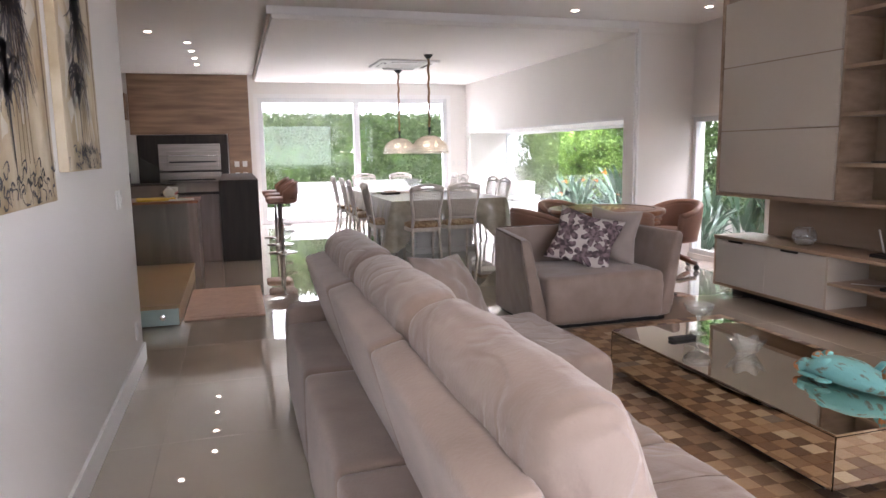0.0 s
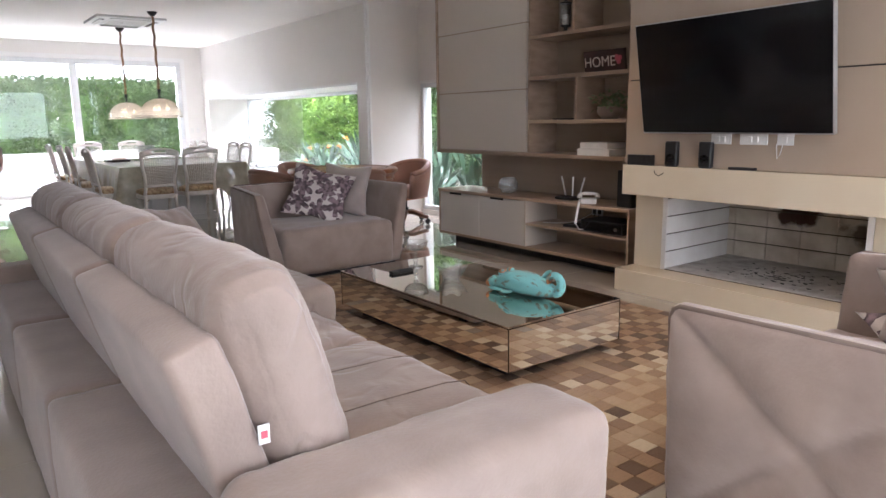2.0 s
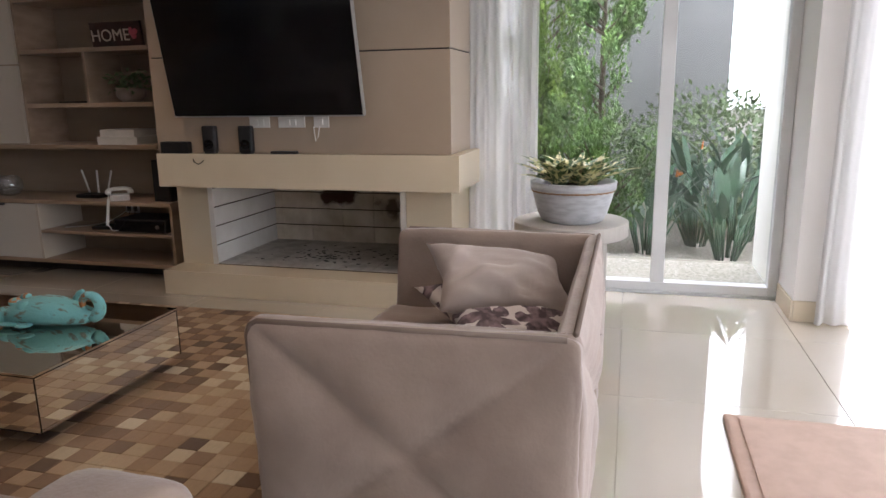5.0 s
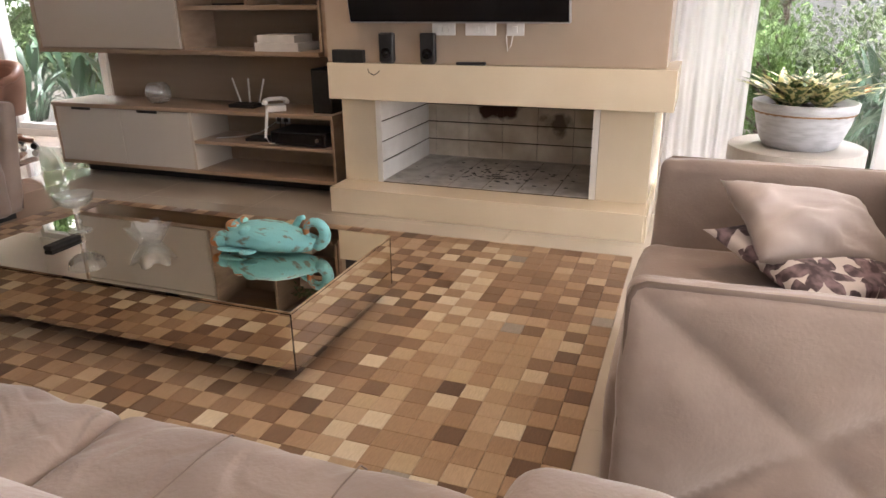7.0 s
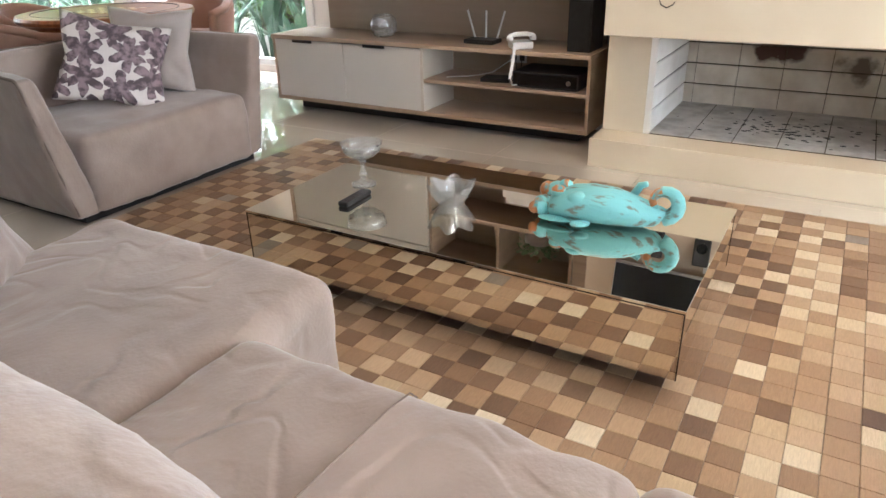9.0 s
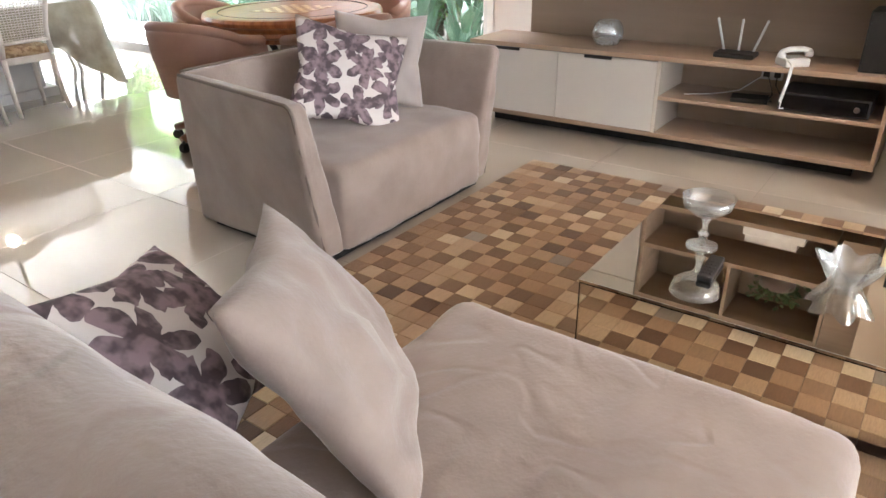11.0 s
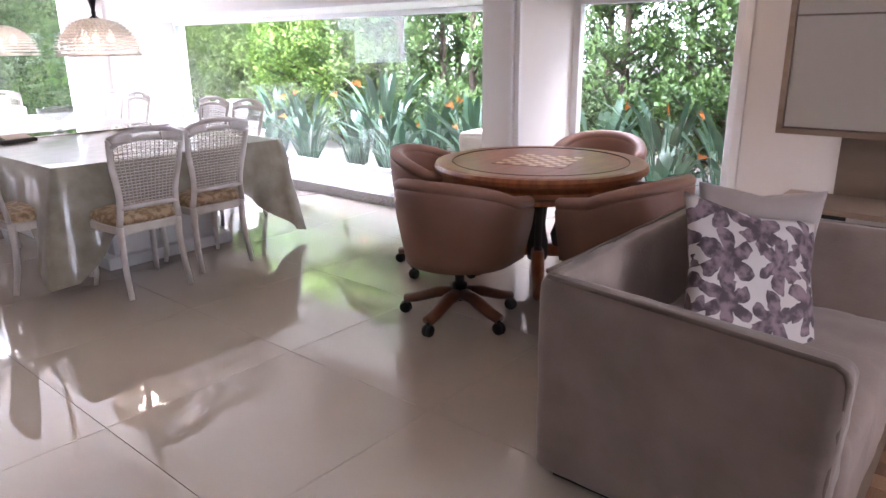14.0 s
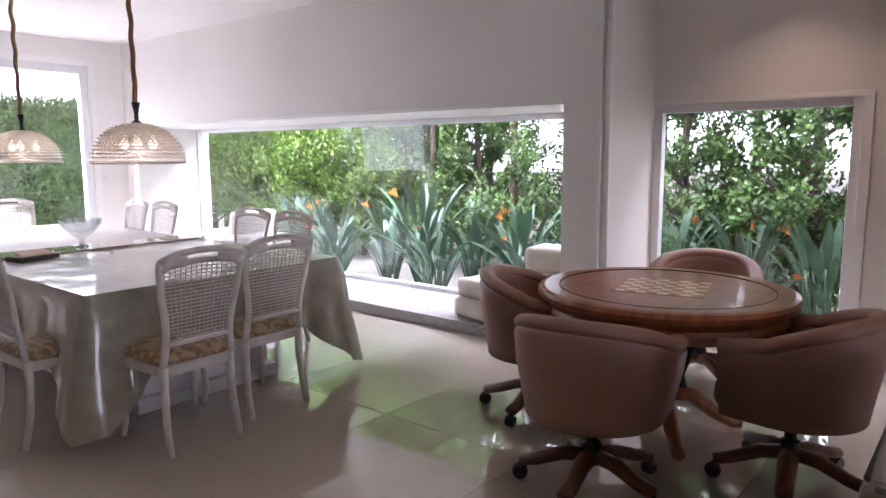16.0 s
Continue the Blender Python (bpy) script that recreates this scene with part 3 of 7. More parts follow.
def window_frame(name, axis, at, a0, a1, z0, z1, w, d, mulls=(), label="white window frame", seam=()):
    """A framed window; axis x: it stands across x. Frame bars, mullions and panes are its parts."""
    win = thing(name, (0, 0, 0), 0, label, "window", kind="structure")

    def b(u0, u1, v0, v1, e=0.0):
        return box(at - d / 2 + e, at + d / 2 - e, u0, u1, v0, v1, 0.004, 1) if axis == "x" else box(u0, u1, at - d / 2 + e, at + d / 2 - e, v0, v1, 0.004, 1)
    fr = thing("window_frame")
    fr.parent = win
    part("stile", b(a0, a0 + w, z0, z1), PVC, fr)
    part("stile", b(a1 - w, a1, z0, z1), PVC, fr)
    part("rail", b(a0 + w, a1 - w, z1 - w, z1), PVC, fr)
    part("rail", b(a0 + w, a1 - w, z0, z0 + w), PVC, fr)
    for q in mulls:
        part("mullion", b(q - w * 0.7, q + w * 0.7, z0 + w, z1 - w), PVC, fr)
    edges = [a0 + w, *mulls, *seam, a1 - w]
    for i, (p, q) in enumerate(zip(edges, edges[1:])):
        p += w * 0.7 if p in mulls else 0.0015
        q -= w * 0.7 if q in mulls else 0.0015
        g = box(at - 0.004, at + 0.004, p, q, z0 + w, z1 - w) if axis == "x" else box(p, q, at - 0.004, at + 0.004, z0 + w, z1 - w)
        ob = part("pane", g, GLASS, win)
        ob.visible_shadow = False
    return win


window_frame("window_1", "x", XO + 0.06, WY0, WY1, WZ0, WZ1, 0.06, 0.08, label="tall fixed window with white frame beside the round table")
window_frame("window_2", "x", XO + 0.06, NY0, NY1, 0.09, BZ - 0.005, 0.05, 0.07, seam=(9.35,), label="long low window with white frame along the dining table")
window_frame("door_1", "y", FY + 0.06, DX0, DX1, 0.0, DH, 0.09, 0.10, mulls=(2.42,), label="wide white sliding door to the hedge terrace")
window_frame("door_2", "x", SX + 0.08, -1.06, 0.86, 0.015, 2.62, 0.06, 0.09, mulls=(-0.33,), label="tall white sliding door beside the fireplace")
window_frame("door_3", "x", SX + 0.08, -3.2, -1.36, 0.015, 2.62, 0.06, 0.09, mulls=(-2.2,), label="tall white sliding door behind the curtain")
# door_4 lies out of every view, assumed for the light from the south.
window_frame("door_4", "y", -3.3, -0.45, 4.25, 0.0, 2.65, 0.06, 0.09, mulls=(1.9,), label="unseen wide white garden door, assumed behind the seats")
part("trim", box(XO - 0.012, XO - 0.001, WY0 - 0.06, WY1 - 0.002, WZ1, WZ1 + 0.032, 0.003), TRIM, None, "white window surround", "structure")
part("trim", box(XO - 0.012, XO - 0.001, WY0 - 0.06, WY0, WZ0, WZ1, 0.003), TRIM, None, "white window surround", "structure")
part("trim", box(4.773, 4.786, NY0, NY1, BZ, BZ + 0.03, 0.003), TRIM, None, "white edge over the bay", "structure")
for i, (a, b) in enumerate(((DX0 - 0.08, DX0 - 0.002), (DX1 + 0.002, DX1 + 0.08))):
    part("trim", box(a, b, FY - 0.014, FY - 0.001, 0, DH + 0.08, 0.003), TRIM, None, "white door surround", "structure")
part("trim", box(DX0, DX1, FY - 0.014, FY - 0.001, DH + 0.002, DH + 0.08, 0.003), TRIM, None, "white door surround", "structure")


# ---- living room ----
def wall_unit():
    X0, XF = 5.57, 4.45
    Y0, YM, Y1 = 3.07, 4.20, 5.53
    # upper cabinet with lift-up fronts
    up = thing("upper_cabinet", (0, 0, 0), 0, "tall hanging cabinet with greige gloss fronts in taupe oak", "cabinet")
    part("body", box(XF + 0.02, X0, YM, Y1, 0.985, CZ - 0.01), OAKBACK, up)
    part("side_panel", box(XF - 0.02, X0, Y1, Y1 + 0.03, 0.955, CZ - 0.006, 0.002), OAK, up)
    part("bottom_panel", box(XF - 0.02, X0, Y0 + 0.02, Y1, 0.955, 0.985, 0.002), OAK, up)
    for a, b in ((0.992, 1.555), (1.563, 2.135), (2.143, 2.72)):
        part("front", box(XF - 0.012, XF + 0.012, YM + 0.012, Y1 - 0.006, a, b, 0.003), GLOSS, up)
    # open shelves
    bc = thing("bookcase", (0, 0, 0), 0, "open taupe oak bookcase beside the television panel", "bookcase")
    part("side_panel", box(XF, X0, YM - 0.018, YM, 0.985, CZ - 0.006, 0.002), OAK, bc)
    part("side_panel", box(XF, X0, Y0, Y0 + 0.02, 0.985, CZ - 0.006, 0.002), OAK, bc)
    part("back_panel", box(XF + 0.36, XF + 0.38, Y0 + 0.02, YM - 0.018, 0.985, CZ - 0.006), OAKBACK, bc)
    for z in (1.252, 1.632, 1.985, 2.38):
        part("shelf", box(XF - 0.004, XF + 0.36, Y0 + 0.02, YM - 0.018, z, z + 0.03, 0.002), OAK, bc)
    for y, a, b in ((3.62, 1.282, 1.632), (3.66, 2.015, 2.38), (3.62, 2.41, CZ - 0.01)):
        part("divider", box(XF, XF + 0.36, y, y + 0.022, a, b, 0.002), OAK, bc)
    # back panel between the upper and lower unit
    part("back_panel", box(XF + 0.40, XF + 0.43, Y0, Y1 - 0.22, 0.575, 0.952), OAKBACK, None, "plain taupe panel between the cabinets", "structure")
    slab("wall_east", XF + 0.432, X0 + 0.005, Y0, Y1 - 0.24, 0.0, 0.95, WALL, label="wall behind the low cabinet")
    # low cabinet
    low = thing("low_cabinet", (0, 0, 0), 0, "long low taupe oak cabinet with greige doors and open shelves", "cabinet")
    part("top", box(XF - 0.03, XF + 0.43, Y0 - 0.05, Y1 + 0.015, 0.545, 0.572, 0.002), OAK, low)
    part("bottom", box(XF - 0.02, XF + 0.43, Y0 - 0.05, Y1 + 0.015, 0.085, 0.112, 0.002), OAK, low)
    part("side_panel", box(XF - 0.02, XF + 0.43, Y1 - 0.01, Y1 + 0.014, 0.112, 0.545, 0.002), OAK, low)
    part("side_panel", box(XF - 0.02, XF + 0.43, Y0 - 0.05, Y0 - 0.03, 0.112, 0.545, 0.002), OAK, low)
    part("divider", box(XF - 0.018, XF + 0.41, YM, YM + 0.022, 0.112, 0.545, 0.002), GLOSS, low)
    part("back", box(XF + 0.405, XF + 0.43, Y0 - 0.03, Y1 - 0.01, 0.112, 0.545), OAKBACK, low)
    part("shelf", box(XF - 0.016, XF + 0.405, Y0 - 0.03, YM, 0.315, 0.337, 0.002), OAK, low)
    part("plinth", box(XF + 0.12, XF + 0.40, Y0 + 0.05, Y1 - 0.1, 0.0, 0.085), BLACK, low, "dark recessed plinth")
    for a, b in ((YM + 0.024, 4.875), (4.879, Y1 - 0.012)):
        d = part("door", box(XF - 0.016, XF + 0.004, a, b, 0.114, 0.538, 0.002), DOORW, low)
        part("handle", box(XF - 0.030, XF - 0.017, (a + b) / 2 - 0.04, (a + b) / 2 + 0.14, 0.522, 0.542, 0.002), DARKMET, d, "slim dark metal edge pull")
    # things on the low cabinet
    bowl = thing("glass_bowl", (4.60, 4.62, 0.572), 0, "round fishbowl with white pebbles on the low cabinet", "bowl")
    prof = [(0.03, 0.0), (0.07, 0.012), (0.093, 0.05), (0.098, 0.09), (0.085, 0.13), (0.062, 0.155)]
    part("bowl", lathe(prof + [(r - 0.003, z + 0.001) for r, z in prof[::-1][:-1]] + [(0.001, 0.006)], 32), CRYSTAL, bowl, smooth=True)
    peb = bmesh.new()
    for i in range(60):
        a, r = i * 2.4, 0.07 * math.sqrt((i % 20 + 1) / 21)
        own = bmesh.new()
        bmesh.ops.create_icosphere(own, subdivisions=1, radius=0.009)
        join(peb, moved(own, Matrix.Translation((r * math.cos(a), r * math.sin(a), 0.018 + 0.012 * (i // 20)))))
    part("pebbles", peb, PEBBLE, bowl, kind="stuff")
    router = thing("router", (4.62, 3.84, 0.572), 0, "black wireless router with three white antennas on the low cabinet", "router")
    part("case", box(-0.07, 0.07, -0.11, 0.11, 0, 0.028, 0.01, 3), BLACK, router)
    for dy, tl in ((-0.08, -0.055), (0.0, 0.0), (0.08, 0.06)):
        part("antenna", tube([(0.05, dy, 0.02), (0.055, dy + tl, 0.20)], 0.007, 8), WHITEP, router, "white antenna")
    phone = thing("telephone", (4.52, 3.52, 0.572), 40, "white corded telephone with its handset on the cradle", "telephone")
    part("base", box(-0.08, 0.08, -0.09, 0.09, 0, 0.045, 0.015, 3), WHITEP, phone)
    hs = tube([(-0.02, -0.11, 0.075), (-0.02, -0.05, 0.088), (-0.02, 0.05, 0.088), (-0.02, 0.11, 0.075)], 0.015, 10)
    join(hs, moved(lathe([(0.026, 0), (0.03, 0.012), (0.022, 0.03)], 16), Matrix.Translation((-0.02, -0.10, 0.05))))
    join(hs, moved(lathe([(0.026, 0), (0.03, 0.012), (0.022, 0.03)], 16), Matrix.Translation((-0.02, 0.10, 0.05))))
    part("handset", hs, WHITEP, phone, smooth=True)
    pts = [(-0.06, 0.10, 0.05)]
    for i in range(60):
        f = i / 59
        pts.append((-0.17 - 0.01 * math.sin(f * 3) + 0.012 * math.cos(i * 2.1), 0.10 + 0.04 * f + 0.012 * math.sin(i * 2.1), 0.03 - 0.19 * f))
    pts += [(-0.12, 0.10, -0.21), (-0.05, 0.0, -0.222), (0.0, -0.12, -0.228)]
    part("cord", tube(pts, 0.0045, 6), WHITEP, phone)
    phone.scale = (0.75, 0.75, 1.0)
    spk = thing("speaker", (4.62, 3.13, 0.572), 0, "tall black speaker box on the low cabinet", "speaker")
    part("case", box(-0.12, 0.12, -0.075, 0.075, 0, 0.30, 0.006), BLACK, spk)
    part("grille", box(-0.128, -0.119, -0.066, 0.066, 0.012, 0.288, 0.004), BLACK, spk, "dark cloth grille")
    av = thing("video_player", (4.60, 3.32, 0.337), 0, "black video player on the lower shelf", "video player")
    part("case", box(-0.15, 0.15, -0.22, 0.22, 0.008, 0.105, 0.006), BLACK, av)
    part("front_panel", box(-0.156, -0.149, -0.21, 0.21, 0.018, 0.095, 0.002), SCREEN, av)
    part("knob", moved(lathe([(0.014, 0), (0.014, 0.012)], 16), Matrix.Translation((-0.156, -0.16, 0.055)) @ Matrix.Rotation(-math.pi / 2, 4, "Y")), STEEL, av)
    for sx in (-0.1, 0.1):
        for sy in (-0.18, 0.18):
            part("foot", moved(lathe([(0.014, 0), (0.014, 0.009)], 12), Matrix.Translation((sx, sy, 0))), BLACK, av)
    modem = thing("modem", (4.60, 3.72, 0.337), 10, "flat black modem box on the lower shelf", "modem")
    part("case", box(-0.07, 0.07, -0.10, 0.10, 0, 0.025, 0.005), BLACK, modem)
    out = thing("wall_socket", (4.812, 3.66, 0.46), 0, "dark double socket in the shelf back", "socket")
    part("plate", box(-0.010, 0.002, -0.06, 0.06, -0.035, 0.035, 0.003), SILVER, out)
    for k in (-0.03, 0.03):
        part("outlet", box(-0.014, -0.009, k - 0.018, k + 0.018, -0.02, 0.02, 0.002), BLACK, out)
    for k, (p0, mid, p1) in enumerate((((4.80, 3.63, 0.45), (4.66, 3.55, 0.345), (4.70, 3.45, 0.36)), ((4.80, 3.69, 0.45), (4.62, 3.95, 0.345), (4.55, 4.08, 0.342)), ((4.78, 3.66, 0.44), (4.60, 3.6, 0.345), (4.56, 3.78, 0.345)))):
        pp = [Vector(p0).lerp(Vector(mid), f) + Vector((0.01 * math.sin(9 * f + k), 0.015 * math.sin(7 * f + k), -0.03 * math.sin(math.pi * f))) for f in (0, .25, .5, .75)]
        pp += [Vector(mid).lerp(Vector(p1), f) + Vector((0.01 * math.sin(6 * f), 0, 0)) for f in (0, .5, 1)]
        part("cable", tube(pp, 0.0035, 6), WHITEP if k == 1 else BLACK, None, "thin loose cable on the lower shelf", category="cable")
    # things on the shelves
    z1, z2, z3 = 1.282, 1.662, 2.015
    for k, (w, h, d) in enumerate(((0.17, 0.055, 0.14), (0.145, 0.05, 0.12))):
        bx = thing("box", (4.58, 3.42 + 0.012 * k, 0.985 + 0.0555 * k), 0, "flat white boxed book on the lowest shelf" if k == 0 else "smaller white boxed book lying on the other", "book", "stacked white books")
        part("cover", box(-d, d, -w, w, 0, h, 0.003), PAPER, bx)
    tray = thing("tray", (4.60, 3.88, z1), 0, "small flat black tray on the shelf", "tray")
    part("plate", box(-0.06, 0.06, -0.1, 0.1, 0, 0.012, 0.005), BLACK, tray)
    fig = thing("bottle_ornament", (4.50, 3.66, z1), 0, "small gold bottle ornament beside the divider", "ornament")
    part("body", lathe([(0.018, 0), (0.02, 0.04), (0.01, 0.06), (0.007, 0.11), (0.011, 0.13), (0.004, 0.14)], 16), BROCADE, fig, smooth=True)
    pl = thing("shelf_plant", (4.57, 3.36, z1), 0, "trailing green house plant in a dark bowl on the shelf", "plant")
    part("pot", lathe([(0.06, 0), (0.10, 0.04), (0.105, 0.10), (0.095, 0.10), (0.09, 0.05), (0.001, 0.045)], 24), FABRICD, pl, smooth=True)
    rnd = random.Random(4)
    leaves = bmesh.new()
    for i in range(170):
        a, e, r = rnd.uniform(0, 6.28), rnd.uniform(-0.35, 1.2), rnd.uniform(0.05, 0.17)
        p = Vector((math.cos(a) * math.cos(e) * r * 0.7, math.sin(a) * math.cos(e) * r, 0.11 + math.sin(e) * r * 0.8))
        m = Matrix.Translation(p) @ Euler((rnd.uniform(-1, 1), rnd.uniform(-1, 1), a)).to_matrix().to_4x4()
        s = rnd.uniform(0.018, 0.034)
        vs = [leaves.verts.new(m @ Vector(q)) for q in ((0, 0, 0), (s * 0.7, -s * 0.5, 0.004), (s * 1.6, 0, -0.004), (s * 0.7, s * 0.5, 0.004))]
        leaves.faces.new(vs)
    part("leaves", leaves, HEDGE, pl, kind="stuff")
    sg = thing("home_sign", (4.56, 3.41, z2), 0, "dark red wooden sign that reads HOME", "sign")
    rot = Matrix.Rotation(radians(-8), 4, "Y")
    part("board", moved(box(-0.012, 0.012, -0.21, 0.21, 0.0, 0.175, 0.004), rot), SIGN, sg)
    tb = moved(text_bm("HOME", 0.115, 0.005), Matrix.Translation((-0.016, 0.045, 0.045)) @ rot @ Matrix.Rotation(radians(-90), 4, "Z") @ Matrix.Rotation(radians(90), 4, "X"))
    part("letters", tb, LETTER, sg, "cream block letters")
    hb = bmesh.new()
    for dy, dz, r in ((-0.135, 0.10, 0.024), (-0.165, 0.105, 0.022), (-0.15, 0.075, 0.024), (-0.13, 0.12, 0.016)):
        own = bmesh.new()
        bmesh.ops.create_icosphere(own, subdivisions=2, radius=r)
        join(hb, moved(own, Matrix.Translation((-0.012 + dz * -0.13, dy, dz)) @ Matrix.Diagonal((0.3, 1, 1, 1))))
    part("heart_ornament", hb, PINK, sg, "pink painted ornament", smooth=True)
    for y in (3.86, ):
        ln = thing("candle_lantern", (4.56, y, z3), 0, "glass candle lantern with a dark metal foot on the shelf", "lantern")
        part("foot", lathe([(0.055, 0), (0.05, 0.012), (0.018, 0.022), (0.015, 0.045), (0.045, 0.055), (0.045, 0.065)], 24), DARKMET, ln, smooth=True)
        part("glass", lathe([(0.045, 0.065), (0.052, 0.12), (0.048, 0.24), (0.045, 0.24), (0.049, 0.12), (0.042, 0.068)], 24), CRYSTAL, ln, smooth=True)
        part("candle", lathe([(0.028, 0.066), (0.028, 0.15), (0.001, 0.155)], 20), CANVAS, ln)
        part("lid", lathe([(0.05, 0.24), (0.05, 0.25), (0.02, 0.26), (0.001, 0.28)], 20), DARKMET, ln)


def fireplace():
    FX, BX = 4.13, 5.30
    fp = thing("fireplace", (0, 0, 0), 0, "cream stone fireplace with a pale fire-brick box, lightly sooted", "fireplace")
    part("hearth", box(FX, BX, 0.925, 2.905, 0.0, 0.165, 0.004), STONE, fp)
    part("skirting", box(FX + 0.005, BX, 0.91, 0.925, 0.0, 0.155), STONE, fp)
    part("mantel", box(FX, BX, 0.825, 2.865, 0.735, 0.952, 0.004), STONE, fp)
    part("jamb", box(4.352, BX, 2.66, 2.90, 0.165, 0.735, 0.003), STONE, fp)
    part("jamb", box(4.352, BX, 0.93, 1.23, 0.165, 0.735, 0.003), STONE, fp)
    part("lining", box(5.22, 5.29, 1.23, 2.66, 0.166, 0.734), JOINT, fp, "dark joints behind the bricks")
    part("lining", box(4.362, 5.22, 2.635, 2.658, 0.166, 0.734), JOINT, fp, "dark joints behind the bricks")
    part("lining", box(4.362, 5.22, 1.232, 1.255, 0.166, 0.734), JOINT, fp, "dark joints behind the bricks")
    part("fire_floor", box(4.355, 5.22, 1.255, 2.635, 0.165, 0.1685), JOINT, fp)
    for ya in (2.622, 1.231):
        part("edge", box(4.353, 4.3595, ya, ya + 0.037, 0.166, 0.734), FIREBRICK, fp)
    bh, bl = 0.133, 0.262
    for r in range(5):
        z0, z1 = 0.170 + r * bh, min(0.170 + (r + 1) * bh - 0.009, 0.7335)
        if z1 - z0 < 0.02:
            continue
        for k in range(-1, 7):
            a, b = 1.257 + k * bl, 1.257 + (k + 1) * bl - 0.003
            a, b = max(a, 1.257), min(b, 2.633)
            if b - a > 0.02:
                part("brick", box(5.208, 5.22, a, b, z0, z1, 0.003, 1), SOOT, fp)
        for side, ya, yb in ((0, 2.623, 2.6345), (1, 1.2555, 1.267)):
            part("brick", box(4.3605, 5.206, ya, yb, z0, z1, 0.003, 1), FIREBRICK, fp)
    for i in range(8):
        for j in range(6):
            a, b = 4.36 + i * 0.107, 1.262 + j * 0.2283
            part("floor_brick", box(a, a + 0.102, b, b + 0.2233, 0.1688, 0.174, 0.002, 1), ASH, fp, "ash-stained brick")
    rnd = random.Random(8)
    ash = bmesh.new()
    for i in range(110):
        x, y = rnd.gauss(4.74, 0.12), rnd.gauss(1.9, 0.26)
        if not (4.36 < x < 5.05 and 1.33 < y < 2.6):
            continue
        own = bmesh.new()
        bmesh.ops.create_icosphere(own, subdivisions=1, radius=rnd.uniform(0.003, 0.011))
        join(ash, moved(own, Matrix.Translation((x, y, 0.175)) @ Matrix.Diagonal((1, 1.8, 0.4, 1))))
    part("cinders", ash, BLACK, fp, "small charred crumbs", kind="stuff")
    # panel over the mantel
    pn = thing("wall_panel", (0, 0, 0), 0, "large taupe panel behind the television with thin shadow joints", "wall panel")
    for a, b in ((0.954, 1.551), (1.559, 2.16), (2.168, CZ - 0.004)):
        part("panel", box(4.185, 5.30, 0.885, 2.885, a, b, 0.002, 1), PANEL, pn)
    part("joint", box(4.197, 5.29, 0.895, 2.875, 0.954, CZ - 0.02), BLACK, pn, "dark recess between the panels")
    part("side_panel", box(4.46, 5.29, 2.887, 3.066, 0.954, CZ - 0.006, 0.002), OAK, pn)
    # television
    tv = thing("television", (4.05, 2.035, 1.545), 0, "large black flat television tilted on a wall bracket, silver lower rim", "television")
    W, H = 1.30, 0.735
    t = Matrix.Rotation(radians(-1.5), 4, "Z") @ Matrix.Rotation(radians(-10.5), 4, "Y")
    part("screen", moved(box(-0.021, -0.012, -W / 2 + 0.006, W / 2 - 0.006, -H / 2 + 0.01, H / 2 - 0.006, 0.001), t), SCREEN, tv)
    part("frame", moved(box(-0.017, 0.022, -W / 2, W / 2, -H / 2, H / 2, 0.004), t), SILVER, tv)
    part("housing", moved(box(0.02, 0.06, -W / 2 + 0.15, W / 2 - 0.15, -H / 2 + 0.06, H / 2 - 0.15, 0.015), t), BLACK, tv)
    part("bracket", box(0.04, 0.135, -0.12, 0.12, -0.12, 0.12, 0.01), DARKMET, tv)
    for k, (y, w) in enumerate(((2.12, 0.07), (1.90, 0.09), (1.70, 0.05))):
        s = thing("wall_plate", (4.185, y, 1.148), 0, "white socket plate under the television", "socket", "socket plates under the television")
        part("plate", box(-0.010, -0.001, -w, w, -0.035, 0.035, 0.003), WHITEP, s)
        for q in ((-0.02, 0.02) if k != 2 else (0,)):
            part("outlet", box(-0.022, -0.009, q - 0.014, q + 0.014, -0.02, 0.016, 0.003), WHITEP, s)
    part("cable", tube([(4.17, 1.71, 1.12), (4.165, 1.72, 1.06), (4.17, 1.74, 1.03), (4.17, 1.75, 1.12)], 0.003, 6), WHITEP, None, "thin white cable under the television", category="cable")
    zt = 0.9525
    for y in (2.21, 2.47):
        sp = thing("speaker", (4.155, y, zt), 4, "small black computer speaker on the mantel", "speaker", "speakers on the mantel")
        part("case", box(-0.02, 0.027, -0.045, 0.045, 0.008, 0.175, 0.012, 3), BLACK, sp)
        part("foot", box(-0.018, 0.025, -0.035, 0.035, 0, 0.009, 0.003), BLACK, sp)
        part("driver", moved(lathe([(0.03, 0), (0.03, 0.006), (0.012, 0.003), (0.001, 0.008)], 20), Matrix.Translation((-0.02, 0, 0.06)) @ Matrix.Rotation(-math.pi / 2, 4, "Y")), SCREEN, sp)
    bx = thing("receiver_box", (4.155, 2.74, zt), 0, "flat black receiver box at the end of the mantel", "receiver")
    part("case", box(-0.02, 0.027, -0.115, 0.09, 0, 0.075, 0.006), BLACK, bx)
    rc = thing("remote_control", (4.157, 1.95, zt), 6, "black remote control lying on the mantel", "remote control")
    part("case", box(-0.022, 0.022, -0.085, 0.085, 0, 0.018, 0.006), BLACK, rc)
    part("cable", tube([(4.14, 2.60, 0.94), (4.124, 2.58, 0.90), (4.126, 2.55, 0.885), (4.124, 2.52, 0.90), (4.15, 2.50, 0.94)], 0.003, 6), DARKMET, None, "thin grey cable hanging over the mantel's edge", category="cable")


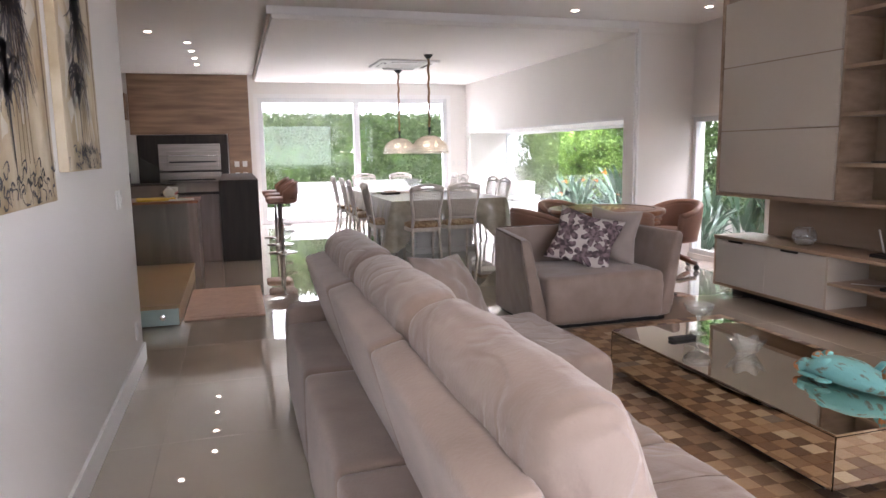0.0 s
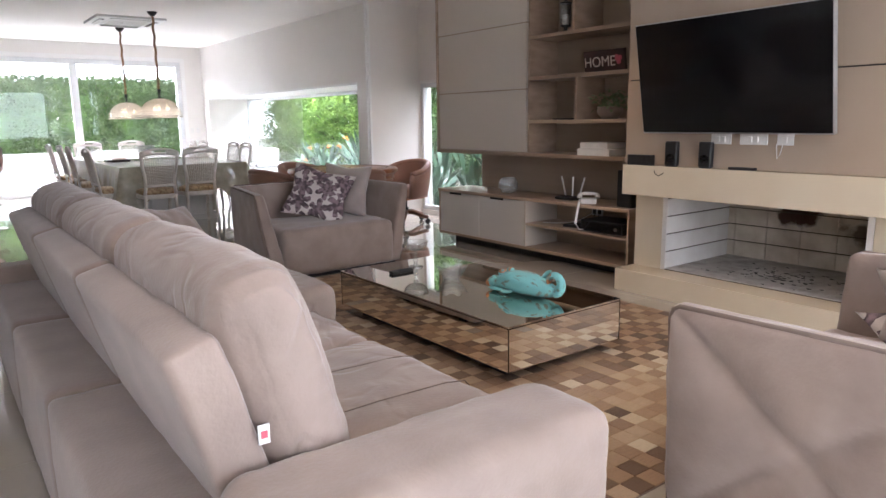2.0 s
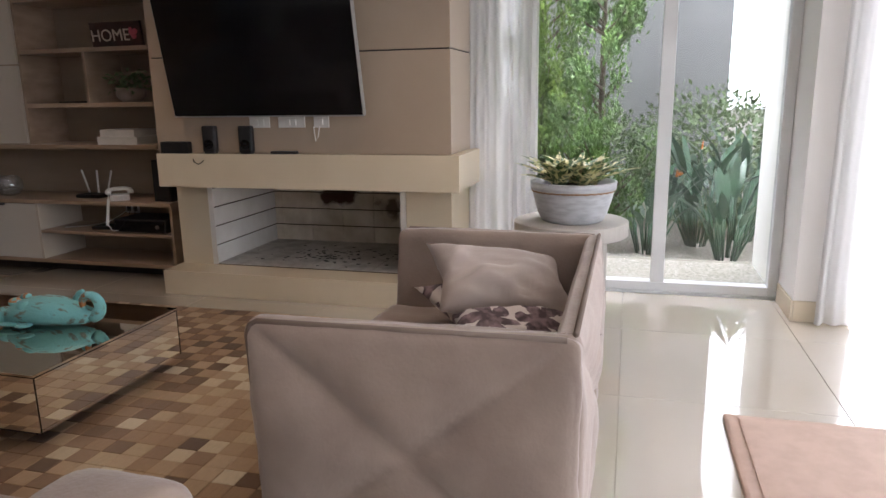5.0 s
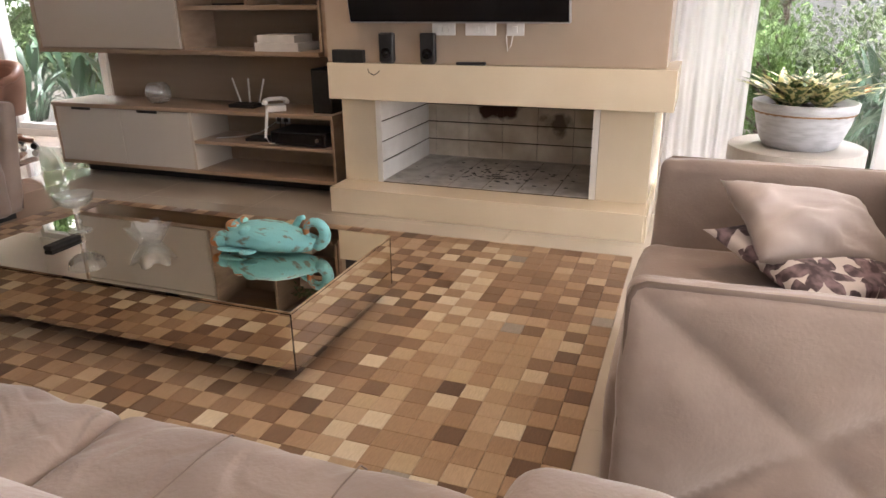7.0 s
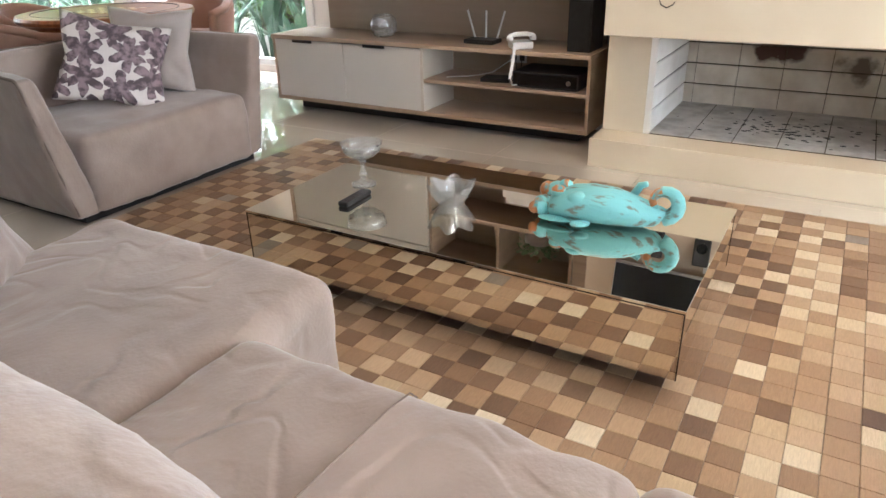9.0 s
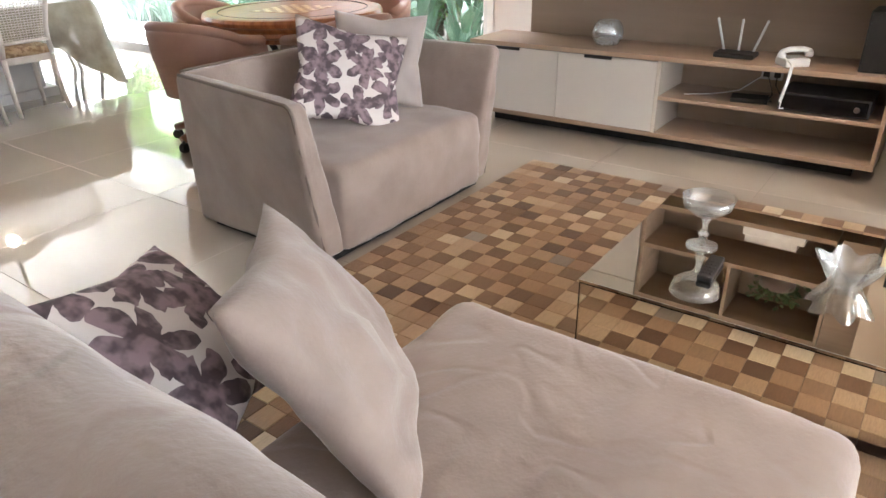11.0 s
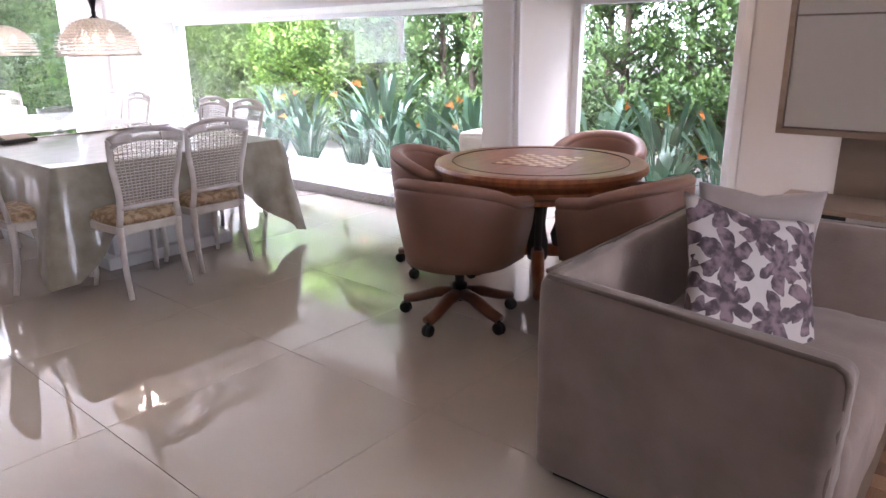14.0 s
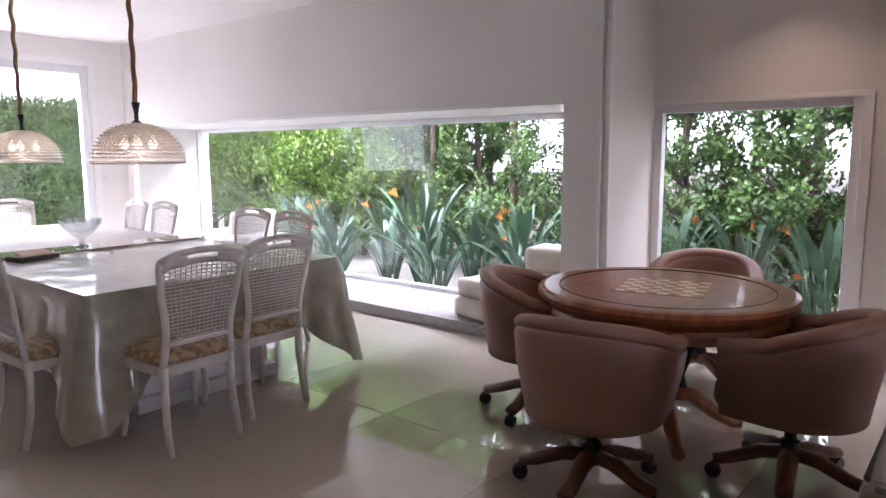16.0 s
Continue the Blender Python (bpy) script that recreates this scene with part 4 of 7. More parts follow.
def coffee_table():
    ct = thing("coffee_table", (0, 0, 0), 0, "low bronze-mirrored coffee table on a recessed dark plinth", "coffee table")
    x0, x1, y0, y1 = 2.157, 2.992, 1.957, 3.612
    part("top", box(x0 - 0.003, x1 + 0.003, y0 - 0.003, y1 + 0.003, 0.300, 0.310, 0.001, 1), MIRROR, ct)
    part("core", box(x0 + 0.0065, x1 - 0.0065, y0 + 0.0065, y1 - 0.0065, 0.078, 0.2995), BLACK, ct)
    for n, b in (("side_panel", (x0, x0 + 0.006, y0 + 0.006, y1 - 0.006)), ("side_panel", (x1 - 0.006, x1, y0 + 0.006, y1 - 0.006)), ("end_panel", (x0, x1, y0, y0 + 0.006)), ("end_panel", (x0, x1, y1 - 0.006, y1))):
        part(n, box(*b, 0.075, 0.2955, 0.0008, 1), MIRROR, ct)
    for a, b, c, d in ((x0 - 0.0005, x1 + 0.0005, y0 - 0.0005, y0 + 0.005), (x0 - 0.0005, x1 + 0.0005, y1 - 0.005, y1 + 0.0005), (x0 - 0.0005, x0 + 0.005, y0 + 0.0055, y1 - 0.0055), (x1 - 0.005, x1 + 0.0005, y0 + 0.0055, y1 - 0.0055)):
        part("edge_joint", box(a, b, c, d, 0.2957, 0.2998), SCREEN, ct, "thin dark joint under the top")
    for x in (x0 - 0.001, x1 - 0.003):
        for y in (y0 - 0.001, y1 - 0.003):
            part("corner_joint", box(x, x + 0.004, y, y + 0.004, 0.075, 0.2955), SCREEN, ct, "thin dark corner joint")
    part("plinth", box(x0 + 0.09, x1 - 0.09, y0 + 0.12, y1 - 0.12, 0.0115, 0.08), BLACK, ct, "black recessed plinth")
    z = 0.3105
    rc = thing("remote_control", (2.43, 3.29, z), -88, "black remote control on the mirrored table", "remote control")
    part("case", box(-0.023, 0.023, -0.085, 0.085, 0, 0.02, 0.007), BLACK, rc)
    for i in range(5):
        for j in range(3):
            part("button", box(-0.014 + j * 0.011, -0.008 + j * 0.011, -0.06 + i * 0.022, -0.052 + i * 0.022, 0.0195, 0.0215), DARKMET, rc)
    gl = thing("crystal_goblet", (2.60, 3.37, z), 0, "cut crystal goblet with a wide shallow bowl", "goblet")
    part("foot", lathe([(0.052, 0), (0.052, 0.005), (0.02, 0.014), (0.011, 0.03)], 24), CRYSTAL, gl, smooth=True)
    part("stem", lathe([(0.011, 0.03), (0.02, 0.045), (0.010, 0.06), (0.009, 0.085), (0.018, 0.10), (0.012, 0.112)], 12), CRYSTAL, gl)
    part("bowl", lathe([(0.012, 0.112), (0.05, 0.122), (0.078, 0.145), (0.086, 0.18), (0.083, 0.18), (0.075, 0.148), (0.048, 0.127), (0.001, 0.118)], 28), CRYSTAL, gl, smooth=True)
    vs = thing("crystal_bowl", (2.57, 2.93, z), 20, "heavy star-edged cut crystal bowl", "bowl")
    vs.scale = (1.12, 1.12, 0.9)
    bm = bmesh.new()
    rings = []
    for r, zz, s in ((0.042, 0, 0.02), (0.046, 0.010, 0.05), (0.056, 0.032, 0.09), (0.068, 0.060, 0.12), (0.080, 0.088, 0.15), (0.074, 0.088, 0.15), (0.060, 0.060, 0.11), (0.044, 0.034, 0.06), (0.02, 0.022, 0)):
        rings.append([bm.verts.new((r * (1 + s * math.cos(6 * a)) * math.cos(a), r * (1 + s * math.cos(6 * a)) * math.sin(a), zz + (0.010 * math.cos(6 * a) if s > 0.14 else 0))) for a in [2 * math.pi * k / 48 for k in range(48)]])
    for a, b in zip(rings, rings[1:]):
        for k in range(48):
            bm.faces.new((a[k], a[(k + 1) % 48], b[(k + 1) % 48], b[k]))
    bm.faces.new(rings[0][::-1])
    bm.faces.new(rings[-1])
    part("bowl", bm, CRYSTAL, vs)
    # carved animal lying on its side of turquoise wood: one plain mesh
    fb = bmesh.new()

    def blob(c, r, rz=0.0, sub=3):
        own = bmesh.new()
        bmesh.ops.create_icosphere(own, subdivisions=sub, radius=1)
        for v in own.verts:
            v.co *= 1 + 0.05 * noise.noise(v.co * 2.5 + Vector(c) * 9)
        join(fb, moved(own, Matrix.Translation(c) @ Matrix.Rotation(rz, 4, "Z") @ Matrix.Diagonal((*r, 1))))
    def loft(rows, n=18):
        """rows: centre, half width, half height, tilt of the ring about x."""
        own, rings = bmesh.new(), []
        for c, w, h, tilt in rows:
            q = Matrix.Translation(c) @ Matrix.Rotation(radians(tilt), 4, "X")
            rings.append([own.verts.new(q @ Vector((w * math.cos(a), 0, h * math.sin(a)))) for a in [2 * math.pi * k / n for k in range(n)]])
        for r0, r1 in zip(rings, rings[1:]):
            for k in range(n):
                own.faces.new((r0[k], r0[(k + 1) % n], r1[(k + 1) % n], r1[k]))
        own.faces.new(rings[0][::-1])
        own.faces.new(rings[-1])
        for v in own.verts:
            v.co += v.co.normalized() * 0.006 * noise.noise(v.co * 22)
        join(fb, own)
    loft([((-0.01, 0.215, 0.05), 0.05, 0.03, 0), ((-0.01, 0.19, 0.055), 0.085, 0.05, 0), ((0, 0.13, 0.066), 0.105, 0.066, 0), ((0, 0.05, 0.072), 0.112, 0.072, 0), ((0, -0.04, 0.072), 0.105, 0.070, 0),
          ((0.004, -0.11, 0.066), 0.085, 0.062, 0), ((0.008, -0.17, 0.056), 0.062, 0.050, 5), ((0.012, -0.215, 0.052), 0.046, 0.040, 20), ((0.014, -0.235, 0.056), 0.034, 0.030, 25)])
    curl = []
    for k in range(13):
        a, r = radians(265 - 26 * k), 0.062 - 0.0022 * k
        curl.append((0.014 - 0.001 * k, -0.228 + r * math.cos(a), 0.112 + r * math.sin(a)))
    join(fb, tube(curl, 0.034, 12, r2=0.012))
    blob((0.062, 0.205, 0.072), (0.046, 0.060, 0.046), -0.1)
    blob((0.070, 0.258, 0.074), (0.036, 0.030, 0.036), -0.1)
    blob((-0.045, 0.235, 0.050), (0.050, 0.040, 0.042), 0.1)
    blob((-0.070, 0.262, 0.044), (0.026, 0.022, 0.026), 0.1)
    blob((-0.030, 0.175, 0.112), (0.030, 0.032, 0.026))
    blob((0.030, 0.165, 0.122), (0.026, 0.028, 0.022))
    blob((-0.062, 0.085, 0.105), (0.036, 0.045, 0.030))
    blob((-0.118, 0.055, 0.026), (0.030, 0.040, 0.010), 0.6)
    blob((-0.09, 0.16, 0.020), (0.030, 0.075, 0.010), 0.1)
    join(fb, tube([(0.05, -0.10, 0.105), (0.065, -0.125, 0.15), (0.06, -0.15, 0.16)], 0.018, 8, r2=0.012))
    animal = part("carved_animal", fb, TURQ, None, "turquoise distressed wooden animal figure lying on the mirrored table", category="figure", smooth=True)
    animal.location, animal.rotation_euler, animal.scale = (2.66, 2.36, z), (0, 0, radians(2)), (0.90, 0.90, 0.90)
    me = animal.data
    me.materials.append(RUSTY)
    for p in me.polygons:
        if p.center.y > 0.238 or (-0.215 < p.center.y < -0.16 and p.center.z > 0.105) or (p.center.z > 0.118 and 0.15 < p.center.y):
            p.material_index = 1


def crease(bm, a, b, seed):
    """Soft folds that run in from the seams of a plump cushion, and gathers at its corners."""
    for v in bm.verts:
        y, z = v.co.y, v.co.z
        e = min(y - a, b - y)
        g = math.exp(-(e / 0.10) ** 2) if e > 0 else 1
        n1 = noise.noise((y * 4 + seed, z * 14 + 3 * y, seed))
        n2 = noise.noise((y * 30, z * 4, seed + 5))
        v.co.x += 0.007 * n1 + 0.018 * g * n2 * (0.4 + 0.6 * (z > 0.3))
        v.co.z += 0.003 * noise.noise((y * 7, seed, z * 3)) * (z > 0.35) + 0.012 * g * n2 * (z > 0.35)
    return bm


def sofa():
    so = thing("sofa", (0, 0, 0), 0, "long taupe suede sofa with tilting backs and a chaise", "sofa")
    X0, YA, YB = 0.22, 0.655, 3.98
    # rear plinth in three modules with a ledge on top
    seams = (YA + 0.29, 1.92, 2.88, YB)
    for k, (a, b) in enumerate(zip(seams, seams[1:])):
        part("back_base", soft(X0, X0 + 0.30, a + 0.004, b - 0.004, 0.03, 0.48, 0.03, 0.010, 0.003, k, 16), FABRIC, so, smooth=True)
    part("base", box(0.40, 1.28, YA + 0.05, YB - 0.20, 0.03, 0.24, 0.02), FABRIC, so)
    for sx, sy in ((0.35, 0.75), (0.35, 3.75), (1.28, 0.75), (1.62, 3.6), (1.62, 2.95)):
        part("foot", box(sx - 0.03, sx + 0.03, sy - 0.03, sy + 0.03, 0.0, 0.04), BLACK, so, "short black foot")
    # arms
    part("arm", soft(0.40, 1.325, YA, YA + 0.295, 0.03, 0.58, 0.06, 0.012, 0.006, 7, 26), FABRIC, so, smooth=True)
    part("arm", soft(X0, 0.85, YB - 0.22, YB + 0.02, 0.03, 0.56, 0.06, 0.012, 0.004, 9, 16), FABRIC, so, smooth=True)
    # seats and chaise
    part("seat", soft(0.55, 1.345, YA + 0.30, 1.86, 0.22, 0.455, 0.055, 0.018, 0.011, 11, 34, 6), LOOSE, so, smooth=True)
    part("seat", soft(0.55, 1.345, 1.865, 2.785, 0.22, 0.455, 0.055, 0.018, 0.011, 12, 34, 6), LOOSE, so, smooth=True)
    for y in (1.262, 1.565, 2.32):
        part("seam", tube([(0.72, y, 0.475), (1.0, y + 0.004, 0.4775), (1.25, y, 0.474), (1.325, y, 0.462), (1.348, y, 0.435)], 0.0020, 6), FABRICD, so, "thin stitched seam")
    part("chaise", soft(0.55, 1.69, 2.79, 3.74, 0.03, 0.44, 0.06, 0.016, 0.009, 13, 34, 5), LOOSE, so, smooth=True)
    # backs: a slab that leans back with a plump cushion before it
    cuts = (YA + 0.30, 1.93, 2.89, 3.86)
    for k, (a, b) in enumerate(zip(cuts, cuts[1:])):
        lean = Matrix.Translation((0.53, 0, 0.42)) @ Matrix.Rotation(radians(-16), 4, "Y")
        part("backrest", moved(soft(-0.075, 0.045, a + 0.004, b - 0.004, 0.0, 0.46, 0.022, 0.008, 0.003, 20 + k, 16), lean), FABRIC, so, smooth=True)
        part("back_cushion", moved(crease(soft(0.045, 0.255, a + 0.003, b - 0.003, -0.02, 0.535, 0.085, 0.022, 0.005, 30 + k, 44, 6.0), a, b, k), lean), LOOSE, so, smooth=True)
    tag = Matrix.Translation((0.52, YA + 0.295, 0.64))
    part("label", moved(box(-0.012, 0.014, -0.006, -0.001, -0.022, 0.022, 0.001), tag), WHITEP, so, "small white and red sewn label")
    part("label_mark", moved(box(-0.006, 0.008, -0.008, -0.0055, -0.008, 0.008), tag), PINK, so, "red mark")
    def cushion(name, m, label, w, h, t, seed, loc, rot):
        ob = thing(name, loc, 0, label, "cushion")
        ob.rotation_euler = [radians(v) for v in rot]
        part("cover", pillow(w, h, t, seed), m, ob, smooth=True)
        return ob
    cushion("cushion", FABRIC, "large plain taupe cushion leaning on the sofa's far back", 0.56, 0.52, 0.17, 3, (1.15, 3.67, 0.605), (-34, 6, 42))
    cushion("cushion", FLOWER, "flower-printed cushion behind the plain one on the sofa", 0.44, 0.42, 0.12, 6, (1.00, 3.94, 0.60), (-50, 12, 30))


def loveseat(name, label, press=1.0, flare=(0.03, 0.03), lip=0.0):
    """A square tub loveseat: faces +y; its outer width runs along x from 0."""
    W, D, H, T = 1.25, 0.85, 0.735, 0.15
    lv = thing(name, (0, 0, 0), 0, label, "loveseat")
    TOP = 0.062

    def splay(p):
        """The thin shell: walls that thin upward and lean out towards the front."""
        w, ff = max(0, p.z) / H, min(1, (p.y + D) / D)
        q = (2 * p.x / W - 1)
        s = 1 if q > 0 else -1
        u = min(1, min(p.x, W - p.x) / T)
        dx = s * flare[s > 0] * w * ff * min(1, abs(q) * 1.1)
        if abs(q) > 1 - 2.3 * T / W:
            dx += s * max(0, u) * (T - TOP) * w
        dy = lip * w * max(0, ff)
        if p.y + D < T * 1.1 and abs(q) < 1 - 1.2 * T / W:
            dy -= max(0, (p.y + D) / T) * (T - TOP) * w
        return Vector((p.x + dx, p.y + dy, p.z))

    def shaped(bm):
        for v in bm.verts:
            v.co = splay(v.co)
        return bm

    def quilt(bm, axis, at, s, a0, a1, z0, z1):
        """Presses a stitched cross into the outer face."""
        for v in bm.verts:
            if (v.co[axis] - at) * s < -0.03:
                continue
            u, w = (v.co[1 - axis] - a0) / (a1 - a0), (v.co.z - z0) / (z1 - z0)
            d = min(abs(u - w), abs(u + w - 1)) * 0.55
            fade = max(0, min(1, 5 * min(u, 1 - u, w, 1 - w) + 0.25))
            wr = 0.004 * noise.noise((u * 14, w * 2.5, s)) * max(0, w - 0.4)
            v.co[axis] += s * fade * press * (0.014 * (1 - math.exp(-(d / 0.07) ** 2)) - 0.012 * math.exp(-(d / 0.014) ** 2) + wr)
        return bm
    part("arm", shaped(quilt(soft(0, T, -D, 0.0, 0.035, H, 0.035, 0.006, 0.005, 1, 44), 0, 0, -1, -D, 0, 0.035, H)), FABRIC, lv, smooth=True)
    part("arm", shaped(quilt(soft(W - T, W, -D, 0.0, 0.035, H, 0.035, 0.006, 0.005, 2, 44), 0, W, 1, -D, 0, 0.035, H)), FABRIC, lv, smooth=True)
    part("backrest", shaped(quilt(soft(0.02, W - 0.02, -D, -D + T, 0.035, H, 0.035, 0.006, 0.005, 3, 44), 1, -D, -1, 0, W, 0.035, H)), FABRIC, lv, smooth=True)
    part("seat", soft(T - 0.05, W - T + 0.05, -D + T - 0.04, 0.035, 0.04, 0.425, 0.045, 0.014, 0.007, 4, 24), FABRIC, lv, smooth=True)
    part("skirt_base", box(0.05, W - 0.05, -D + 0.05, -0.03, 0.0, 0.05), BLACK, lv, "black recessed base")
    for x in (0.006, W - 0.006):
        s = 1 if x > 0.5 else -1
        pts = [(x - s * 0.014, -D + 0.03, H - 0.002), (x - s * 0.014, -0.04, H - 0.002), (x - s * 0.014, -0.018, H - 0.014), (x - s * 0.014, -0.008, H - 0.04), (x - s * 0.014, -0.008, 0.06)]
        part("piping", tube([tuple(splay(Vector(p))) for p in pts], 0.0075, 8), PIPING, lv, "thin piping along the arm's edge", smooth=True)
    part("piping", tube([(0.03, -D + 0.012, H + 0.006), (W - 0.03, -D + 0.012, H + 0.006)], 0.0075, 8), PIPING, lv, "thin piping along the back's edge", smooth=True)
    return lv


def cushion_at(m, label, w, h, t, seed, loc, rot):
    ob = thing("cushion", loc, 0, label, "cushion")
    ob.rotation_euler = [radians(v) for v in rot]
    part("cover", pillow(w, h, t, seed), m, ob, smooth=True)


def picture(y0, y1, z0, z1, seed, label):
    pc = thing("picture", (-0.70, (y0 + y1) / 2, (z0 + z1) / 2), 0, label, "picture", "palm pictures on the long wall")
    part("canvas", box(0.002, 0.04, -(y1 - y0) / 2, (y1 - y0) / 2, -(z1 - z0) / 2, (z1 - z0) / 2, 0.003), PAINTING, pc)
    return pc


wall_unit()
fireplace()
coffee_table()
sofa()
lv = loveseat("loveseat", "square taupe suede loveseat with stitched crosses beside the side table", 1.5)
lv.location = (1.79, 0.82, 0)
lv2 = loveseat("loveseat", "", 0.22, (0.06, 0.14), 0.05)
lv2.matrix_world = pose(3.41, 4.765, 0, 0, 0, 180)
tagged(lv, "square taupe suede loveseat with stitched crosses beside the side table", "loveseat", "pair of loveseats")
tagged(lv2, "square taupe suede loveseat backing on to the round table", "loveseat", "pair of loveseats")
cushion_at(FLOWER, "cream cushion printed with dark flowers leaning in the loveseat", 0.56, 0.50, 0.14, 11, (2.80, 5.16, 0.655), (-28, 15, -38))
cushion_at(PILLOW, "plain mauve cushion standing in the loveseat's corner", 0.48, 0.48, 0.14, 12, (3.12, 5.24, 0.665), (-12, 4, -56))
cushion_at(PILLOW, "plain mauve cushion lying in the loveseat", 0.55, 0.36, 0.16, 13, (2.74, 0.32, 0.600), (-60, 10, -60))
cushion_at(FLOWER, "flower-printed cushion under the plain one", 0.52, 0.50, 0.12, 14, (2.68, 0.30, 0.510), (-78, 3, -48))


PAINTING = surf("weathered_ochre_print", (0.62, 0.53, 0.38), (0.42, 0.31, 0.17), 3.0, 0.6, 0.2, 120, stretch=(1, 2.0, 1.0), spread=(0.36, 0.62))
INKS = {"ink": surf("grey_violet_ink", (0.10, 0.085, 0.090), (0.045, 0.040, 0.042), 14, 0.6), "green": surf("faded_green_ink", (0.16, 0.19, 0.08), (0.08, 0.10, 0.045), 9, 0.6),
        "brown": surf("brown_ink", (0.24, 0.155, 0.08), (0.15, 0.095, 0.05), 12, 0.6), "pale": surf("pale_cream_ink", (0.66, 0.60, 0.50), (0.55, 0.49, 0.40), 8, 0.6)}


def strokes(pc, w, h, name, ink, depth, rows):
    """Brush strokes on the canvas: each a thin tapered ribbon (start, bend, end, width), with 0..1 across and up."""
    bm = bmesh.new()
    for (u0, v0), (u1, v1), (u2, v2), wd in rows:
        pts = []
        for k in range(8):
            f = k / 7
            u = (1 - f) ** 2 * u0 + 2 * f * (1 - f) * u1 + f * f * u2
            v = (1 - f) ** 2 * v0 + 2 * f * (1 - f) * v1 + f * f * v2
            pts.append(Vector((min(0.99, max(0.01, u)) * w - w / 2, min(0.99, max(0.01, v)) * h - h / 2)))
        prev = None
        for k, p in enumerate(pts):
            d = (pts[min(k + 1, 7)] - pts[max(k - 1, 0)])
            d = d.normalized() if d.length > 1e-6 else Vector((0, 1))
            q = wd * (1 - 0.75 * k / 7)
            a, b = (bm.verts.new((depth, max(-w / 2 + 0.002, min(w / 2 - 0.002, p.x + s * d.y * q)), max(-h / 2 + 0.002, min(h / 2 - 0.002, p.y - s * d.x * q)))) for s in (-1, 1))
            if prev:
                bm.faces.new((prev[0], prev[1], b, a))
            prev = (a, b)
    part(name, bm, INKS[ink], pc, kind="stuff")


def palm_print(pc, w, h, seed, trunk, hang):
    """A faded palm print: leaves at the head, a hanging skirt of fronds, a small palm and scrollwork at the foot."""
    r = random.Random(seed)
    strokes(pc, w, h, "pale_patch", "pale", 0.0412, [((r.uniform(0.05, 0.9), r.uniform(0.2, 0.9)),) * 2 + ((r.uniform(0.05, 0.9), r.uniform(0.1, 0.9)), 0.05) for _ in range(9)])
    strokes(pc, w, h, "painted_leaf", "green", 0.0420, [((trunk, 0.98 - 0.03 * k), (trunk + r.uniform(-0.3, 0.3), 0.95), (trunk + r.uniform(-0.55, 0.5), r.uniform(0.62, 0.92)), 0.028) for k in range(10)])
    strokes(pc, w, h, "painted_trunk", "brown", 0.0424, [((trunk + 0.02 * k, 0.99), (trunk + 0.03 * k, 0.6), (trunk + 0.06 * k - 0.02, 0.12), 0.014) for k in range(4)] + [((0.93, 0.99), (0.9, 0.5), (0.95, 0.05), 0.02)])
    strokes(pc, w, h, "painted_frond", "ink", 0.0430, [((trunk + r.uniform(-0.12, 0.12), r.uniform(hang, 0.97)), (trunk + r.uniform(-0.2, 0.2), hang), (trunk + r.uniform(-0.34, 0.34), r.uniform(hang - 0.30, hang)), 0.007) for _ in range(70)])
    cu, cv = trunk - 0.12, 0.36
    strokes(pc, w, h, "small_palm", "ink", 0.0436, [((cu, cv), (cu + 0.01, 0.2), (cu + 0.03, 0.03), 0.012)] + [((cu + r.uniform(-0.05, 0.05), cv + r.uniform(-0.1, 0.08)), (cu + 0.14 * math.cos(a), cv + 0.05 + 0.05 * math.sin(a)), (cu + 0.25 * math.cos(a), cv + 0.09 * math.sin(a) - 0.03), 0.008) for a in [k * 0.33 for k in range(38)]])
    rows = []
    for _ in range(46):
        u, v, a = r.uniform(0.02, 0.95), r.uniform(0.01, 0.11), r.uniform(0, 6.28)
        rows.append(((u, v), (u + 0.08 * math.cos(a), v + 0.05 * math.sin(a)), (u + 0.07 * math.cos(a + 1.6), v + 0.045 * math.sin(a + 1.6)), 0.006))
    strokes(pc, w, h, "scrollwork", "ink", 0.0440, rows)


pc = picture(3.10, 3.82, 1.36, 2.45, 1, "unframed canvas of a palm tree in faded browns and greens")
palm_print(pc, 0.72, 1.09, 1, 0.52, 0.62)
pc = picture(2.10, 2.87, 1.26, 2.45, 2, "large unframed canvas of palm leaves in faded browns and blacks")
palm_print(pc, 0.77, 1.19, 2, 0.48, 0.56)


def switch(y, z, label):
    s = thing("light_switch", (-0.70, y, z), 0, label, "switch")
    part("plate", box(0.001, 0.010, -0.035, 0.035, -0.055, 0.055, 0.003), WHITEP, s)
    part("rocker", box(0.009, 0.014, -0.012, 0.012, -0.02, 0.02, 0.002), WHITEP, s)


switch(4.42, 1.16, "white light switch on the long wall")
switch(4.54, 1.16, "white light switch near the wall's end")
switch(4.75, 0.28, "white low socket on the long wall")


